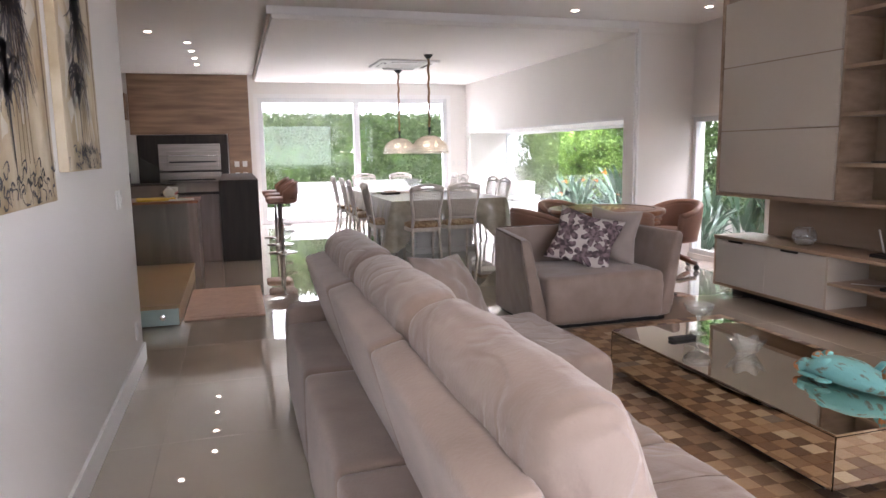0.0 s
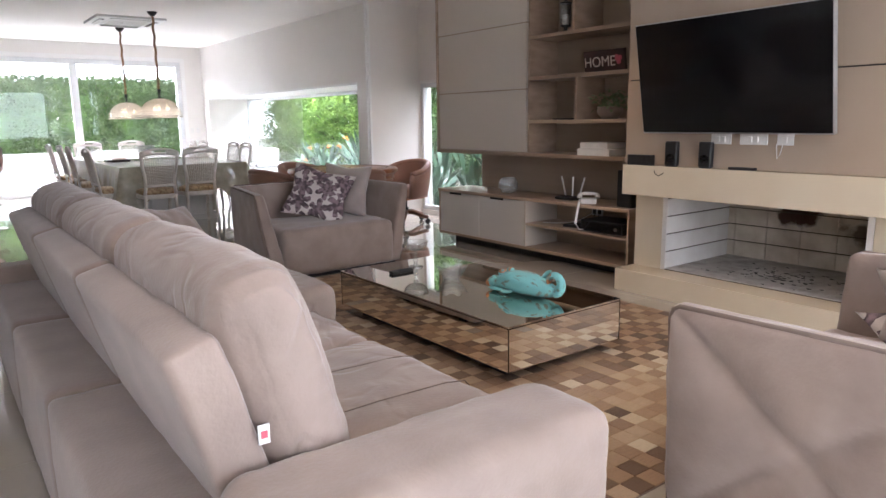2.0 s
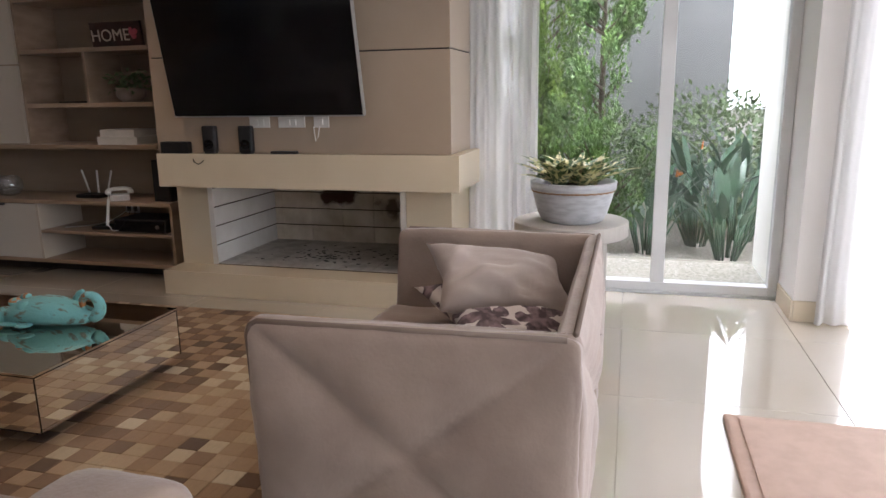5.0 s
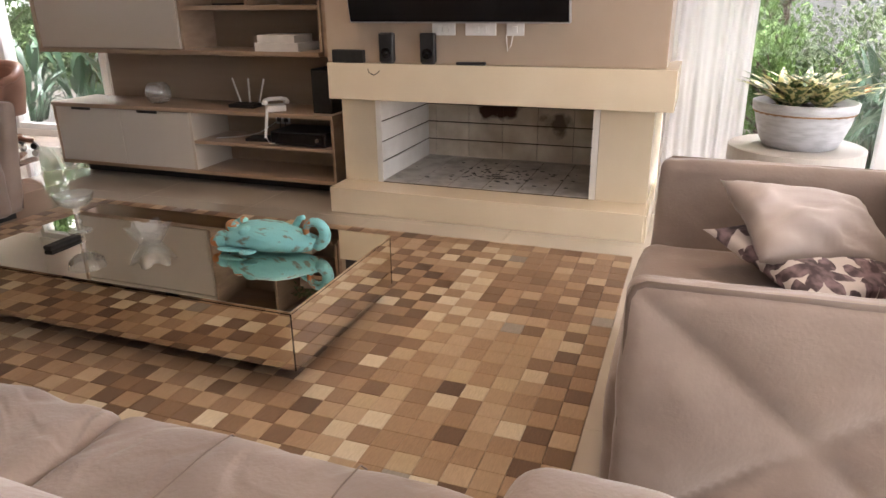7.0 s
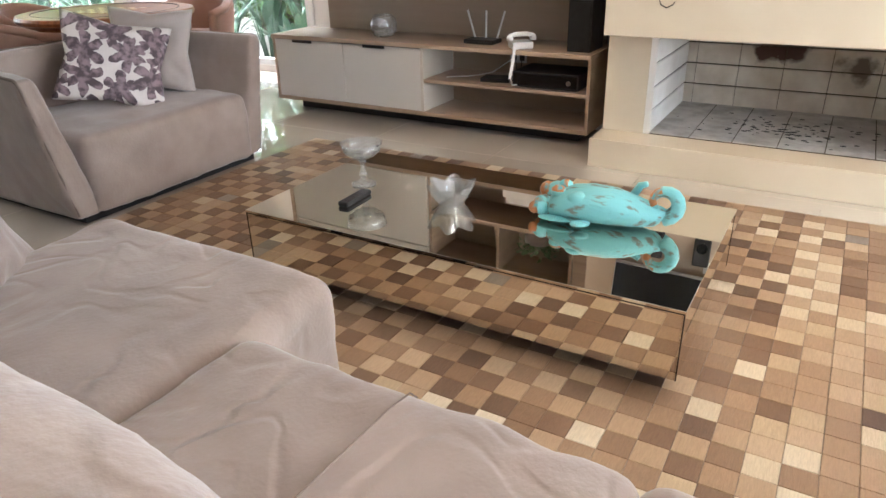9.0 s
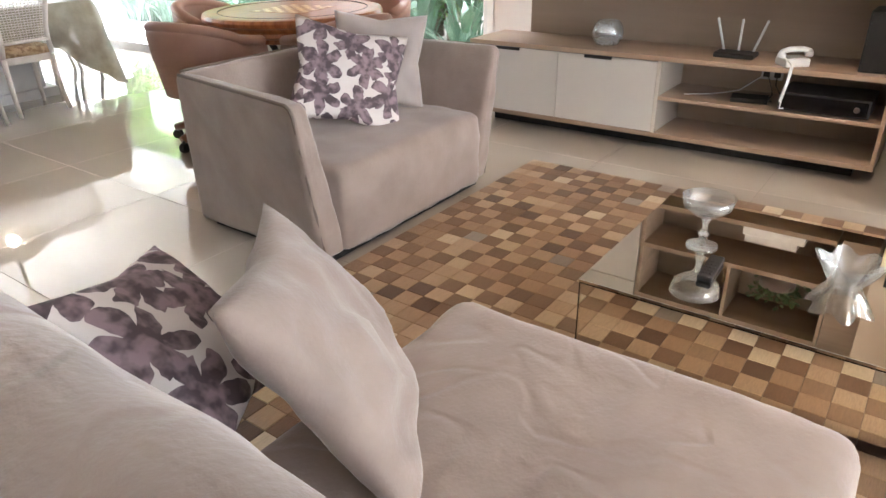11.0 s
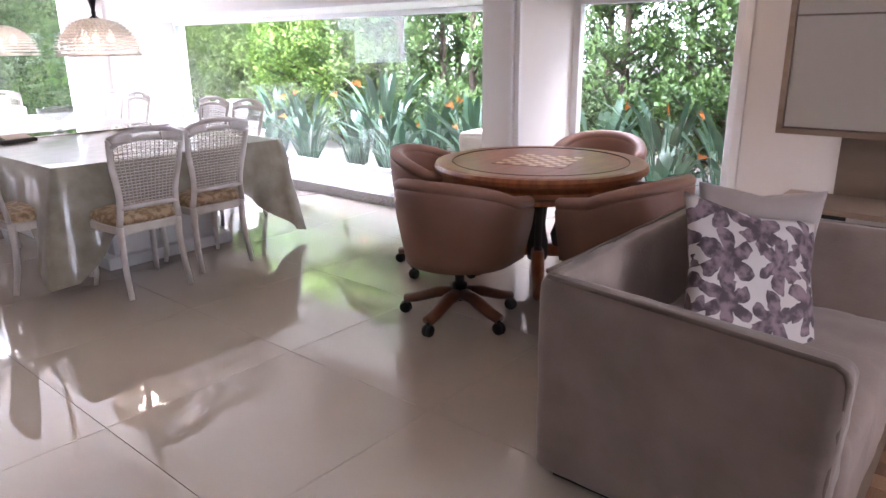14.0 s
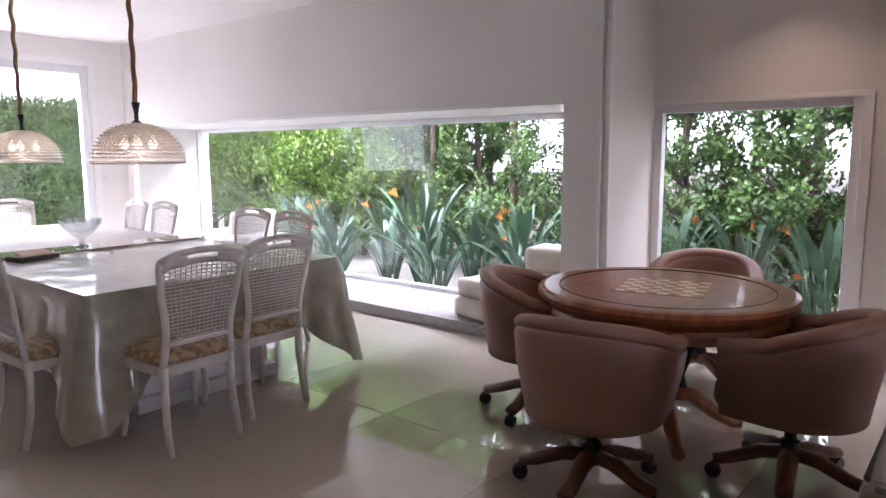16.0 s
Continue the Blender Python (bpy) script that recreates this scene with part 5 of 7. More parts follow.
def side_table():
    st = thing("side_table", (4.36, 0.20, 0), 0, "round grey-beige side table by the sliding door", "side table")
    part("top", moved(lathe([(0.325, 0), (0.335, 0.006), (0.335, 0.085), (0.325, 0.09), (0.001, 0.09)], 48), Matrix.Translation((0, 0, 0.47))), CREAMWOOD, st)
    for a in (45, 135, 225, 315):
        x, y = 0.25 * math.cos(radians(a)), 0.25 * math.sin(radians(a))
        part("leg", moved(box(-0.03, 0.03, -0.02, 0.02, 0, 0.47, 0.003), Matrix.Translation((x, y, 0)) @ Matrix.Rotation(radians(a), 4, "Z")), CREAMWOOD, st)
    for a in (45, 135):
        part("foot_bar", moved(box(-0.25, 0.25, -0.02, 0.02, 0 if a == 45 else 0.002, 0.03, 0.003), Matrix.Rotation(radians(a), 4, "Z")), CREAMWOOD, st)
    pt = thing("potted_plant", (4.34, 0.19, 0.56), 0, "bromeliads with cream-striped leaves in a round grey glazed pot", "plant")
    part("pot", lathe([(0.165, 0), (0.180, 0.008), (0.197, 0.04), (0.200, 0.046), (0.208, 0.075), (0.211, 0.081), (0.219, 0.11), (0.222, 0.116), (0.230, 0.15), (0.236, 0.18), (0.248, 0.19), (0.252, 0.232), (0.238, 0.236), (0.226, 0.19), (0.001, 0.185)], 48), POT, pt, smooth=True)
    part("rope_band", tube([(0.238 * math.cos(a), 0.238 * math.sin(a), 0.185 + 0.002 * math.sin(30 * a)) for a in [2 * math.pi * k / 64 for k in range(65)]], 0.008, 6), ROPE, pt)
    part("soil", lathe([(0.222, 0.19), (0.18, 0.20), (0.001, 0.205)], 24), SOIL, pt)
    rnd = random.Random(3)
    for c in range(5):
        a0 = c * 1.2566
        cx, cy = 0.115 * math.cos(a0), 0.115 * math.sin(a0)
        ros = thing("rosette", (cx, cy, 0.2))
        ros.parent = pt
        for k in range(15):
            a, ring = k * 2.4, k / 15
            ln = rnd.uniform(0.24, 0.36) * (1 - 0.30 * ring)
            up = 0.50 + 0.95 * ring
            bm = bmesh.new()
            rows = []
            for s in range(7):
                f = s / 6
                d = ln * f * math.cos(up * (1 - 0.5 * f))
                h = ln * f * math.sin(up) * (1 - 0.45 * f * (1 - ring * 0.5))
                w = 0.030 * (1 - f ** 2.2) * (0.8 + 0.6 * f)
                rows.append([bm.verts.new((d, -w, h + w * 0.35)), bm.verts.new((d, 0, h)), bm.verts.new((d, w, h + w * 0.35))])
            for p, q in zip(rows, rows[1:]):
                bm.faces.new((p[0], p[1], q[1], q[0]))
                bm.faces.new((p[1], p[2], q[2], q[1]))
            part("leaf", moved(bm, Matrix.Rotation(a + rnd.uniform(-0.2, 0.2), 4, "Z")), VARIEG, ros, smooth=True)


def curtain(x, y0, y1, z1, folds, label):
    cu = thing("curtain", (0, 0, 0), 0, label, "curtain")
    bm = bmesh.new()
    n = folds * 10
    rows = []
    for zi in range(13):
        f = zi / 12
        z = 0.012 + (z1 - 0.012) * f
        row = []
        for i in range(n + 1):
            u = i / n
            amp = 0.03 * (0.7 + 0.3 * math.sin(3.1 * u * folds)) * (0.75 + 0.25 * (1 - f))
            row.append(bm.verts.new((x + amp * math.sin(2 * math.pi * folds * u + 0.6 * math.sin(5 * u) + 0.3 * (1 - f)), y0 + (y1 - y0) * u + 0.01 * math.sin(9 * u + 3 * f), z)))
        rows.append(row)
    for a, b in zip(rows, rows[1:]):
        for i in range(n):
            bm.faces.new((a[i], a[i + 1], b[i + 1], b[i]))
    part("cloth", bm, SHEERM, cu, smooth=True)
    part("track", box(x - 0.03, x + 0.03, y0, y1, z1, z1 + 0.03), TRIM, cu)


def sheer_material():
    m = bpy.data.materials.new("sheer_voile")
    m.use_nodes = True
    n, l = m.node_tree.nodes, m.node_tree.links
    b = n["Principled BSDF"]
    b.inputs["Base Color"].default_value, b.inputs["Roughness"].default_value = (0.74, 0.73, 0.72, 1), 0.9
    tl, tr, m1, m2 = (n.new("ShaderNode" + k) for k in ("BsdfTranslucent", "BsdfTransparent", "MixShader", "MixShader"))
    tl.inputs[0].default_value = (0.66, 0.66, 0.66, 1)
    m1.inputs[0].default_value, m2.inputs[0].default_value = 0.38, 0.12
    l.new(b.outputs[0], m1.inputs[1])
    l.new(tl.outputs[0], m1.inputs[2])
    l.new(m1.outputs[0], m2.inputs[1])
    l.new(tr.outputs[0], m2.inputs[2])
    l.new(m2.outputs[0], n["Material Output"].inputs[0])
    return m


SHEERM = sheer_material()
side_table()
curtain(4.70, 0.44, 0.90, 2.85, 7, "sheer white curtain gathered beside the fireplace")
curtain(4.34, -1.95, -1.16, 2.85, 9, "sheer white curtain gathered beside the sliding door")


def floor_mat(x0, x1, y0, y1, label, rz=0.0):
    mt = thing("floor_mat", ((x0 + x1) / 2, (y0 + y1) / 2, 0), rz, label, "mat")
    a, b = (x1 - x0) / 2, (y1 - y0) / 2
    part("plush", soft(-a, a, -b, b, 0.0, 0.022, 0.01, 0.004, 0.002, 2, 16, 30), MAT, mt)
    part("border", soft(-a + 0.05, a - 0.05, -b + 0.05, b - 0.05, 0.018, 0.030, 0.005, 0.002, 0.001, 3, 16, 30), MAT, mt)


floor_mat(2.20, 3.04, -1.15, -0.53, "pale pink fringed mat by the sliding door")
floor_mat(-0.51, 0.17, 6.08, 7.47, "pale pink fluffy mat in front of the kitchen counter")


# ---- round table and its chairs ----
def game_table():
    gt = thing("game_table", (3.92, 6.73, 0), 0, "round cherry game table with an inlaid chessboard and moulded rim", "table")
    R = 0.635
    part("tabletop", lathe([(R - 0.03, 0.69), (R - 0.02, 0.70), (R, 0.712), (R + 0.004, 0.735), (R - 0.006, 0.755), (R - 0.03, 0.76), (R - 0.105, 0.76), (R - 0.11, 0.757), (0.001, 0.757)], 72), CHERRY, gt, smooth=False)
    part("apron", lathe([(R - 0.07, 0.60), (R - 0.05, 0.605), (R - 0.06, 0.63), (R - 0.035, 0.645), (R - 0.045, 0.67), (R - 0.03, 0.69)], 72), CHERRY, gt)
    part("rim_groove", tube([((R - 0.108) * math.cos(a), (R - 0.108) * math.sin(a), 0.7595) for a in [2 * math.pi * k / 72 for k in range(73)]], 0.003, 6), WENGE, gt, "dark inlaid ring")
    board = thing("chessboard")
    board.parent = gt
    m = Matrix.Rotation(radians(12), 4, "Z")
    s = 0.052
    for i in range(8):
        for j in range(8):
            part("square", moved(box((i - 4) * s, (i - 3) * s - 0.0006, (j - 4) * s, (j - 3) * s - 0.0006, 0.756, 0.7588), m), MAPLE if (i + j) % 2 else CHERRY, board)
    part("frame", moved(join(box(-4 * s - 0.012, 4 * s + 0.012, -4 * s - 0.012, -4 * s - 0.001, 0.756, 0.7585), join(box(-4 * s - 0.012, 4 * s + 0.012, 4 * s + 0.001, 4 * s + 0.012, 0.756, 0.7585), join(box(-4 * s - 0.012, -4 * s - 0.001, -4 * s, 4 * s, 0.756, 0.7585), box(4 * s + 0.001, 4 * s + 0.012, -4 * s, 4 * s, 0.756, 0.7585)))), m), CHERRY, board)
    part("column", lathe([(0.06, 0.14), (0.075, 0.2), (0.06, 0.28), (0.045, 0.36), (0.055, 0.46), (0.09, 0.55), (0.16, 0.60)], 24), WENGE, gt, "dark turned column", smooth=True)
    for k in range(4):
        a = k * math.pi / 2 + 0.6
        c, sn = math.cos(a), math.sin(a)
        part("leg", tube([(0.05 * c, 0.05 * sn, 0.20), (0.16 * c, 0.16 * sn, 0.19), (0.28 * c, 0.28 * sn, 0.10), (0.38 * c, 0.38 * sn, 0.045), (0.42 * c, 0.42 * sn, 0.04)], 0.042, 10, r2=0.032), CHERRY, gt, smooth=True)
        part("post", tube([(0.13 * c, 0.13 * sn, 0.17), (0.10 * c, 0.10 * sn, 0.30), (0.17 * c, 0.17 * sn, 0.48), (0.24 * c, 0.24 * sn, 0.61)], 0.024, 8), WENGE, gt, smooth=True)


def tub_chair(name="tub_chair"):
    """A swivel tub chair: it faces +y."""
    ch = thing(name, (0, 0, 0), 0, "light brown leather swivel tub chair on a wooden five-star base", "chair", "chairs round the game table")
    bm = bmesh.new()
    n, T, R = 40, 0.07, 0.33
    grid = []
    prof = [(0, 0.34), (0, 0.38), (0.008, 0.55), (0.012, 0.68), (-0.002, 0.71), (-T * 0.5, 0.722), (-T + 0.002, 0.71), (-T - 0.012, 0.68), (-T - 0.005, 0.50), (-T, 0.40), (-T, 0.34)]
    for i in range(n + 1):
        f = i / n
        a = math.pi * (1.0 + f)
        x, y = math.cos(a), math.sin(a)
        ext = 0.0
        drop = 0.10 * (abs(f - 0.5) * 2) ** 2.2
        row = []
        for off, z in [(o_, z_ + 0.06 * max(0, (z_ - 0.34) / 0.38)) for o_, z_ in prof]:
            top = max(0, (z - 0.45) / 0.27)
            taper = 0.88 + 0.12 * min(1, (z - 0.34) / 0.3)
            rr = (R + off) * taper
            row.append(bm.verts.new((x * rr, y * rr * 0.98 , z - drop * top)))
        grid.append(row)
    for side in (0, 1):
        ext = []
        src = grid[0] if side == 0 else grid[-1]
        for k, v in enumerate(src):
            top = max(0, (v.co.z - 0.45) / 0.27)
            ext.append(bm.verts.new((v.co.x, v.co.y + 0.19, v.co.z - 0.03 * top)))
        if side == 0:
            grid.insert(0, ext)
        else:
            grid.append(ext)
    for a, b in zip(grid, grid[1:]):
        for k in range(len(prof) - 1):
            bm.faces.new((a[k], a[k + 1], b[k + 1], b[k]))
        bm.faces.new((a[-1], a[0], b[0], b[-1]))
    bm.faces.new(grid[0][::-1])
    bm.faces.new(grid[-1])
    part("shell", bm, LEATHER, ch, smooth=True)
    roll = []
    for i in range(-1, n + 2):
        f = min(max(i, 0), n) / n
        a = math.pi * (1.0 + f)
        drop = 0.10 * (abs(f - 0.5) * 2) ** 2.2
        y = math.sin(a) * 0.30 * 0.98 + (0.19 if i in (-1, n + 1) else 0)
        roll.append((math.cos(a) * 0.30, y, 0.772 - drop - (0.03 if i in (-1, n + 1) else 0)))
    part("rolled_rim", tube(roll, 0.043, 12, flat=0.8), LEATHER, ch, smooth=True)
    part("seat_cushion", soft(-0.23, 0.23, -0.15, 0.25, 0.345, 0.475, 0.05, 0.02, 0.004, 5, 10), LEATHER, ch)
    part("seat_board", box(-0.19, 0.19, -0.15, 0.18, 0.315, 0.345, 0.01), CHERRY, ch)
    part("post", lathe([(0.04, 0.11), (0.04, 0.20), (0.025, 0.21), (0.025, 0.29), (0.09, 0.30), (0.09, 0.316)], 20), BLACK, ch, "black gas-lift post")
    for k in range(5):
        a = 2 * math.pi * k / 5 + 0.93
        c, s = math.cos(a), math.sin(a)
        lg = part("leg", tube([(0.02 * c, 0.02 * s, 0.145), (0.12 * c, 0.12 * s, 0.14), (0.24 * c, 0.24 * s, 0.10), (0.31 * c, 0.31 * s, 0.085)], 0.044, 10, r2=0.034, flat=0.72), DARKCHERRY, ch, smooth=True)
        cs = lathe([(0.004, -0.024), (0.028, -0.022), (0.034, -0.010), (0.026, -0.002), (0.026, 0.002), (0.034, 0.010), (0.028, 0.022), (0.004, 0.024)], 18)
        part("castor", moved(cs, Matrix.Translation((0.31 * c, 0.31 * s, 0.034)) @ Matrix.Rotation(a, 4, "Z") @ Matrix.Rotation(math.pi / 2, 4, "X")), BLACK, lg, "black double-wheel castor")
        part("castor_stem", tube([(0.305 * c, 0.305 * s, 0.04), (0.305 * c, 0.305 * s, 0.08)], 0.012, 8), BLACK, lg)
    return ch


game_table()
tub = tub_chair()
tub.location, tub.rotation_euler = (3.12, 6.71, 0), (0, 0, radians(-82))
copy_thing(tub, pose(3.68, 6.05, 0, 0, 0, -8))
copy_thing(tub, pose(3.75, 7.36, 0, 0, 0, -158))
copy_thing(tub, pose(4.86, 6.84, 0, 0, 0, 104))


# ---- dining table, chairs, lamps ----
TX0, TX1, TY0, TY1, TH = 1.94, 3.56, 8.80, 12.62, 0.765


def dining():
    dt = thing("dining_table", (0, 0, 0), 0, "long white dining table on a boxed pedestal under two cloths", "dining table")
    part("tabletop", box(TX0 + 0.02, TX1 - 0.02, TY0 + 0.02, TY1 - 0.02, TH - 0.045, TH - 0.008, 0.004), TRIM, dt)
    part("pedestal", box(2.35, 3.15, TY0 + 0.30, TY1 - 0.4, 0.0, TH - 0.045, 0.005), TRIM, dt)
    part("pedestal_foot", box(2.28, 3.22, TY0 + 0.24, TY1 - 0.34, 0.0, 0.08, 0.006), TRIM, dt)
    rail = part("glass_runner", box(TX0 + 0.05, TX1 + 0.02, 10.40, 10.68, TH + 0.004, TH + 0.016, 0.003), MIRROR, dt, "mirrored strip across the table between the cloths")

    def cloth(name, y0, y1, drop, m, label, front, back, seed):
        ob = thing(name, (0, 0, 0), 0, label, "tablecloth")
        bm = bmesh.new()
        r = 0.014
        per = []
        corners = [(TX0, y1), (TX0, y0), (TX1, y0), (TX1, y1)]
        step = 0.035
        for (ax, ay), (bx, by) in zip(corners, corners[1:]):
            L = math.hypot(bx - ax, by - ay)
            k = max(2, round(L / step))
            for i in range(k):
                f = i / k
                per.append((ax + (bx - ax) * f, ay + (by - ay) * f))
        per.append(corners[-1])
        if back:
            ax, ay = corners[-1]
            bx, by = corners[0]
            k = round(abs(bx - ax) / step)
            per += [(ax + (bx - ax) * i / k, ay) for i in range(1, k)]
        cx, cy = (TX0 + TX1) / 2, (y0 + y1) / 2
        rows = []
        N = len(per)
        cor = [corners[1], corners[2]] if front else []
        for idx, (x, y) in enumerate(per):
            nx = -1 if abs(x - TX0) < 1e-6 else (1 if abs(x - TX1) < 1e-6 else 0)
            ny = -1 if abs(y - y0) < 1e-6 else (1 if abs(y - y1) < 1e-6 and back else 0)
            ln = math.hypot(nx, ny) or 1
            nx, ny = nx / ln, ny / ln
            dc = min([math.hypot(x - a, y - b) for a, b in cor] or [9])
            L = drop + 0.37 * max(0, 1 - dc / 0.40)
            flare = 0.10 * max(0, 1 - dc / 0.40)
            row = [bm.verts.new((x, y, TH))]
            for q in range(1, 12):
                f = q / 11
                wave = (0.018 * math.sin(idx * 0.55 + seed) + 0.012 * math.sin(idx * 1.27 + seed)) * f ** 1.3
                sway = 0.012 * noise.noise((idx * 0.2, f * 3, seed))
                out = r + 0.03 * f + flare * f + wave + sway
                tw = 0.05 * math.sin(idx * 0.8) * f * max(0, 1 - dc / 0.35)
                row.append(bm.verts.new((x + nx * out + ny * tw, y + ny * out - nx * tw, TH - 0.004 - L * f)))
            rows.append(row)
        loop = list(zip(rows, rows[1:] + ([rows[0]] if back else [])))
        for a, b in loop:
            for q in range(11):
                bm.faces.new((a[q], b[q], b[q + 1], a[q + 1]))
        part("skirt", bm, m, ob, smooth=True)
        top = bmesh.new()
        bmesh.ops.create_grid(top, x_segments=26, y_segments=26, size=0.5)
        for v in top.verts:
            u, w = v.co.x, v.co.y
            v.co = (cx + u * (TX1 - TX0), cy + w * (y1 - y0), TH + (0.003 * noise.noise((u * 9, w * 9, seed)) if max(abs(u), abs(w)) < 0.48 else 0))
        part("top", top, m, ob, smooth=True)
    cloth("tablecloth", TY0, 10.50, 0.33, SATIN, "silver-green satin tablecloth with long hanging corners on the dining table", True, False, 1.0)
    cloth("tablecloth", 10.52, TY1, 0.26, LINEN, "white linen tablecloth on the far half of the dining table", False, True, 2.0)
    # crystal bowl and napkin box
    b = thing("crystal_fruit_bowl", (2.68, 10.56, TH + 0.016), 0, "footed cut crystal bowl on the mirrored strip", "bowl")
    part("bowl", lathe([(0.06, 0), (0.06, 0.008), (0.02, 0.02), (0.016, 0.05), (0.04, 0.07), (0.10, 0.11), (0.135, 0.16), (0.14, 0.20), (0.13, 0.20), (0.12, 0.155), (0.08, 0.115), (0.001, 0.09)], 24), CRYSTAL, b)
    nb = thing("napkin_box", (2.24, 10.25, TH + 0.004), 12, "low dark tray with folded brown napkins on the tablecloth", "napkin holder")
    part("tray", box(-0.13, 0.13, -0.08, 0.08, 0, 0.03, 0.004), WENGE, nb)
    part("napkin", moved(box(-0.10, 0.10, -0.05, 0.05, 0, 0.012, 0.004), Matrix.Translation((0.01, 0, 0.034)) @ Matrix.Rotation(0.25, 4, "X")), OAK, nb)


def dining_chair():
    """A cane-backed chair: it faces +y, its back is at -y."""
    ch = thing("dining_chair", (0, 0, 0), 0, "whitewashed dining chair with cane back and gold brocade seat", "chair", "chairs round the dining table")
    W = 0.44
    for s in (-1, 1):
        part("rear_leg", tube([(s * 0.19, -0.235, 0.0), (s * 0.185, -0.20, 0.15), (s * 0.18, -0.185, 0.30), (s * 0.18, -0.185, 0.43)], 0.017, 8, r2=0.022), CHAIRW, ch, smooth=True)
        part("front_leg", tube([(s * 0.205, 0.215, 0.0), (s * 0.195, 0.20, 0.08), (s * 0.20, 0.21, 0.22), (s * 0.215, 0.225, 0.34), (s * 0.205, 0.21, 0.42)], 0.014, 8, r2=0.027), CHAIRW, ch, smooth=True)
    bm = bmesh.new()
    lower = [(-0.19, -0.195), (0.19, -0.195), (0.225, 0.22), (-0.225, 0.22)]
    v0 = [bm.verts.new((x, y, 0.385)) for x, y in lower]
    v1 = [bm.verts.new((x, y, 0.440)) for x, y in lower]
    bm.faces.new(v0[::-1])
    bm.faces.new(v1)
    for i in range(4):
        bm.faces.new((v0[i], v0[(i + 1) % 4], v1[(i + 1) % 4], v1[i]))
    bmesh.ops.bevel(bm, geom=bm.edges[:], offset=0.008, segments=2, affect="EDGES")
    part("seat_frame", bm, CHAIRW, ch)
    part("seat", soft(-0.195, 0.195, -0.18, 0.215, 0.435, 0.495, 0.028, 0.02, 0.002, 3, 8), BROCADE, ch, smooth=True)

    def back(u, v):
        w = 0.185 + 0.032 * v ** 1.4 - 0.02 * math.sin(math.pi * min(1, v * 1.6)) * (v < 0.62)
        return (u * w, -0.195 - 0.055 * v - 0.03 * v * v, 0.44 + 0.53 * v - 0.02 * abs(u) ** 3 * (v > 0.8))
    for s in (-1, 1):
        part("stile", tube([back(s, k / 9) for k in range(10)], 0.021, 8, r2=0.017, flat=0.75), CHAIRW, ch, smooth=True)
    top = []
    for k in range(13):
        u = -1 + k / 6
        x, y, z = back(u, 1.0)
        top.append((x, y, z + 0.022 * (1 - u * u)))
    part("top_rail", tube(top, 0.020, 8, flat=0.8), CHAIRW, ch, smooth=True)
    part("crest_rail", tube([(back(u, 0.925)[0], back(u, 0.925)[1], back(u, 0.925)[2] + 0.012 * (1 - u * u)) for u in [-1 + k / 5 for k in range(11)]], 0.016, 8), CHAIRW, ch, smooth=True)
    for s in (-1, 1):
        part("crest_block", soft(*sorted((s * 0.085, s * 0.205)), -0.296, -0.266, 0.925, 0.975, 0.01, 0.002, 0, 3, 3), CHAIRW, ch)
    part("bottom_rail", tube([back(u, 0.20) for u in (-1, -0.5, 0, 0.5, 1)], 0.017, 8, flat=0.8), CHAIRW, ch, smooth=True)
    cane = bmesh.new()
    for i in range(15):
        u = -0.9 + 1.8 * i / 14
        pts = [back(u, v) for v in (0.22, 0.45, 0.68, 0.92)]
        tube(pts, 0.0032, 4, bm=cane)
    for j in range(20):
        v = 0.24 + 0.66 * j / 19
        tube([back(-0.95, v), back(0, v), back(0.95, v)], 0.0032, 4, bm=cane)
    part("cane", cane, CANE, ch, "woven white cane", kind="stuff")
    return ch


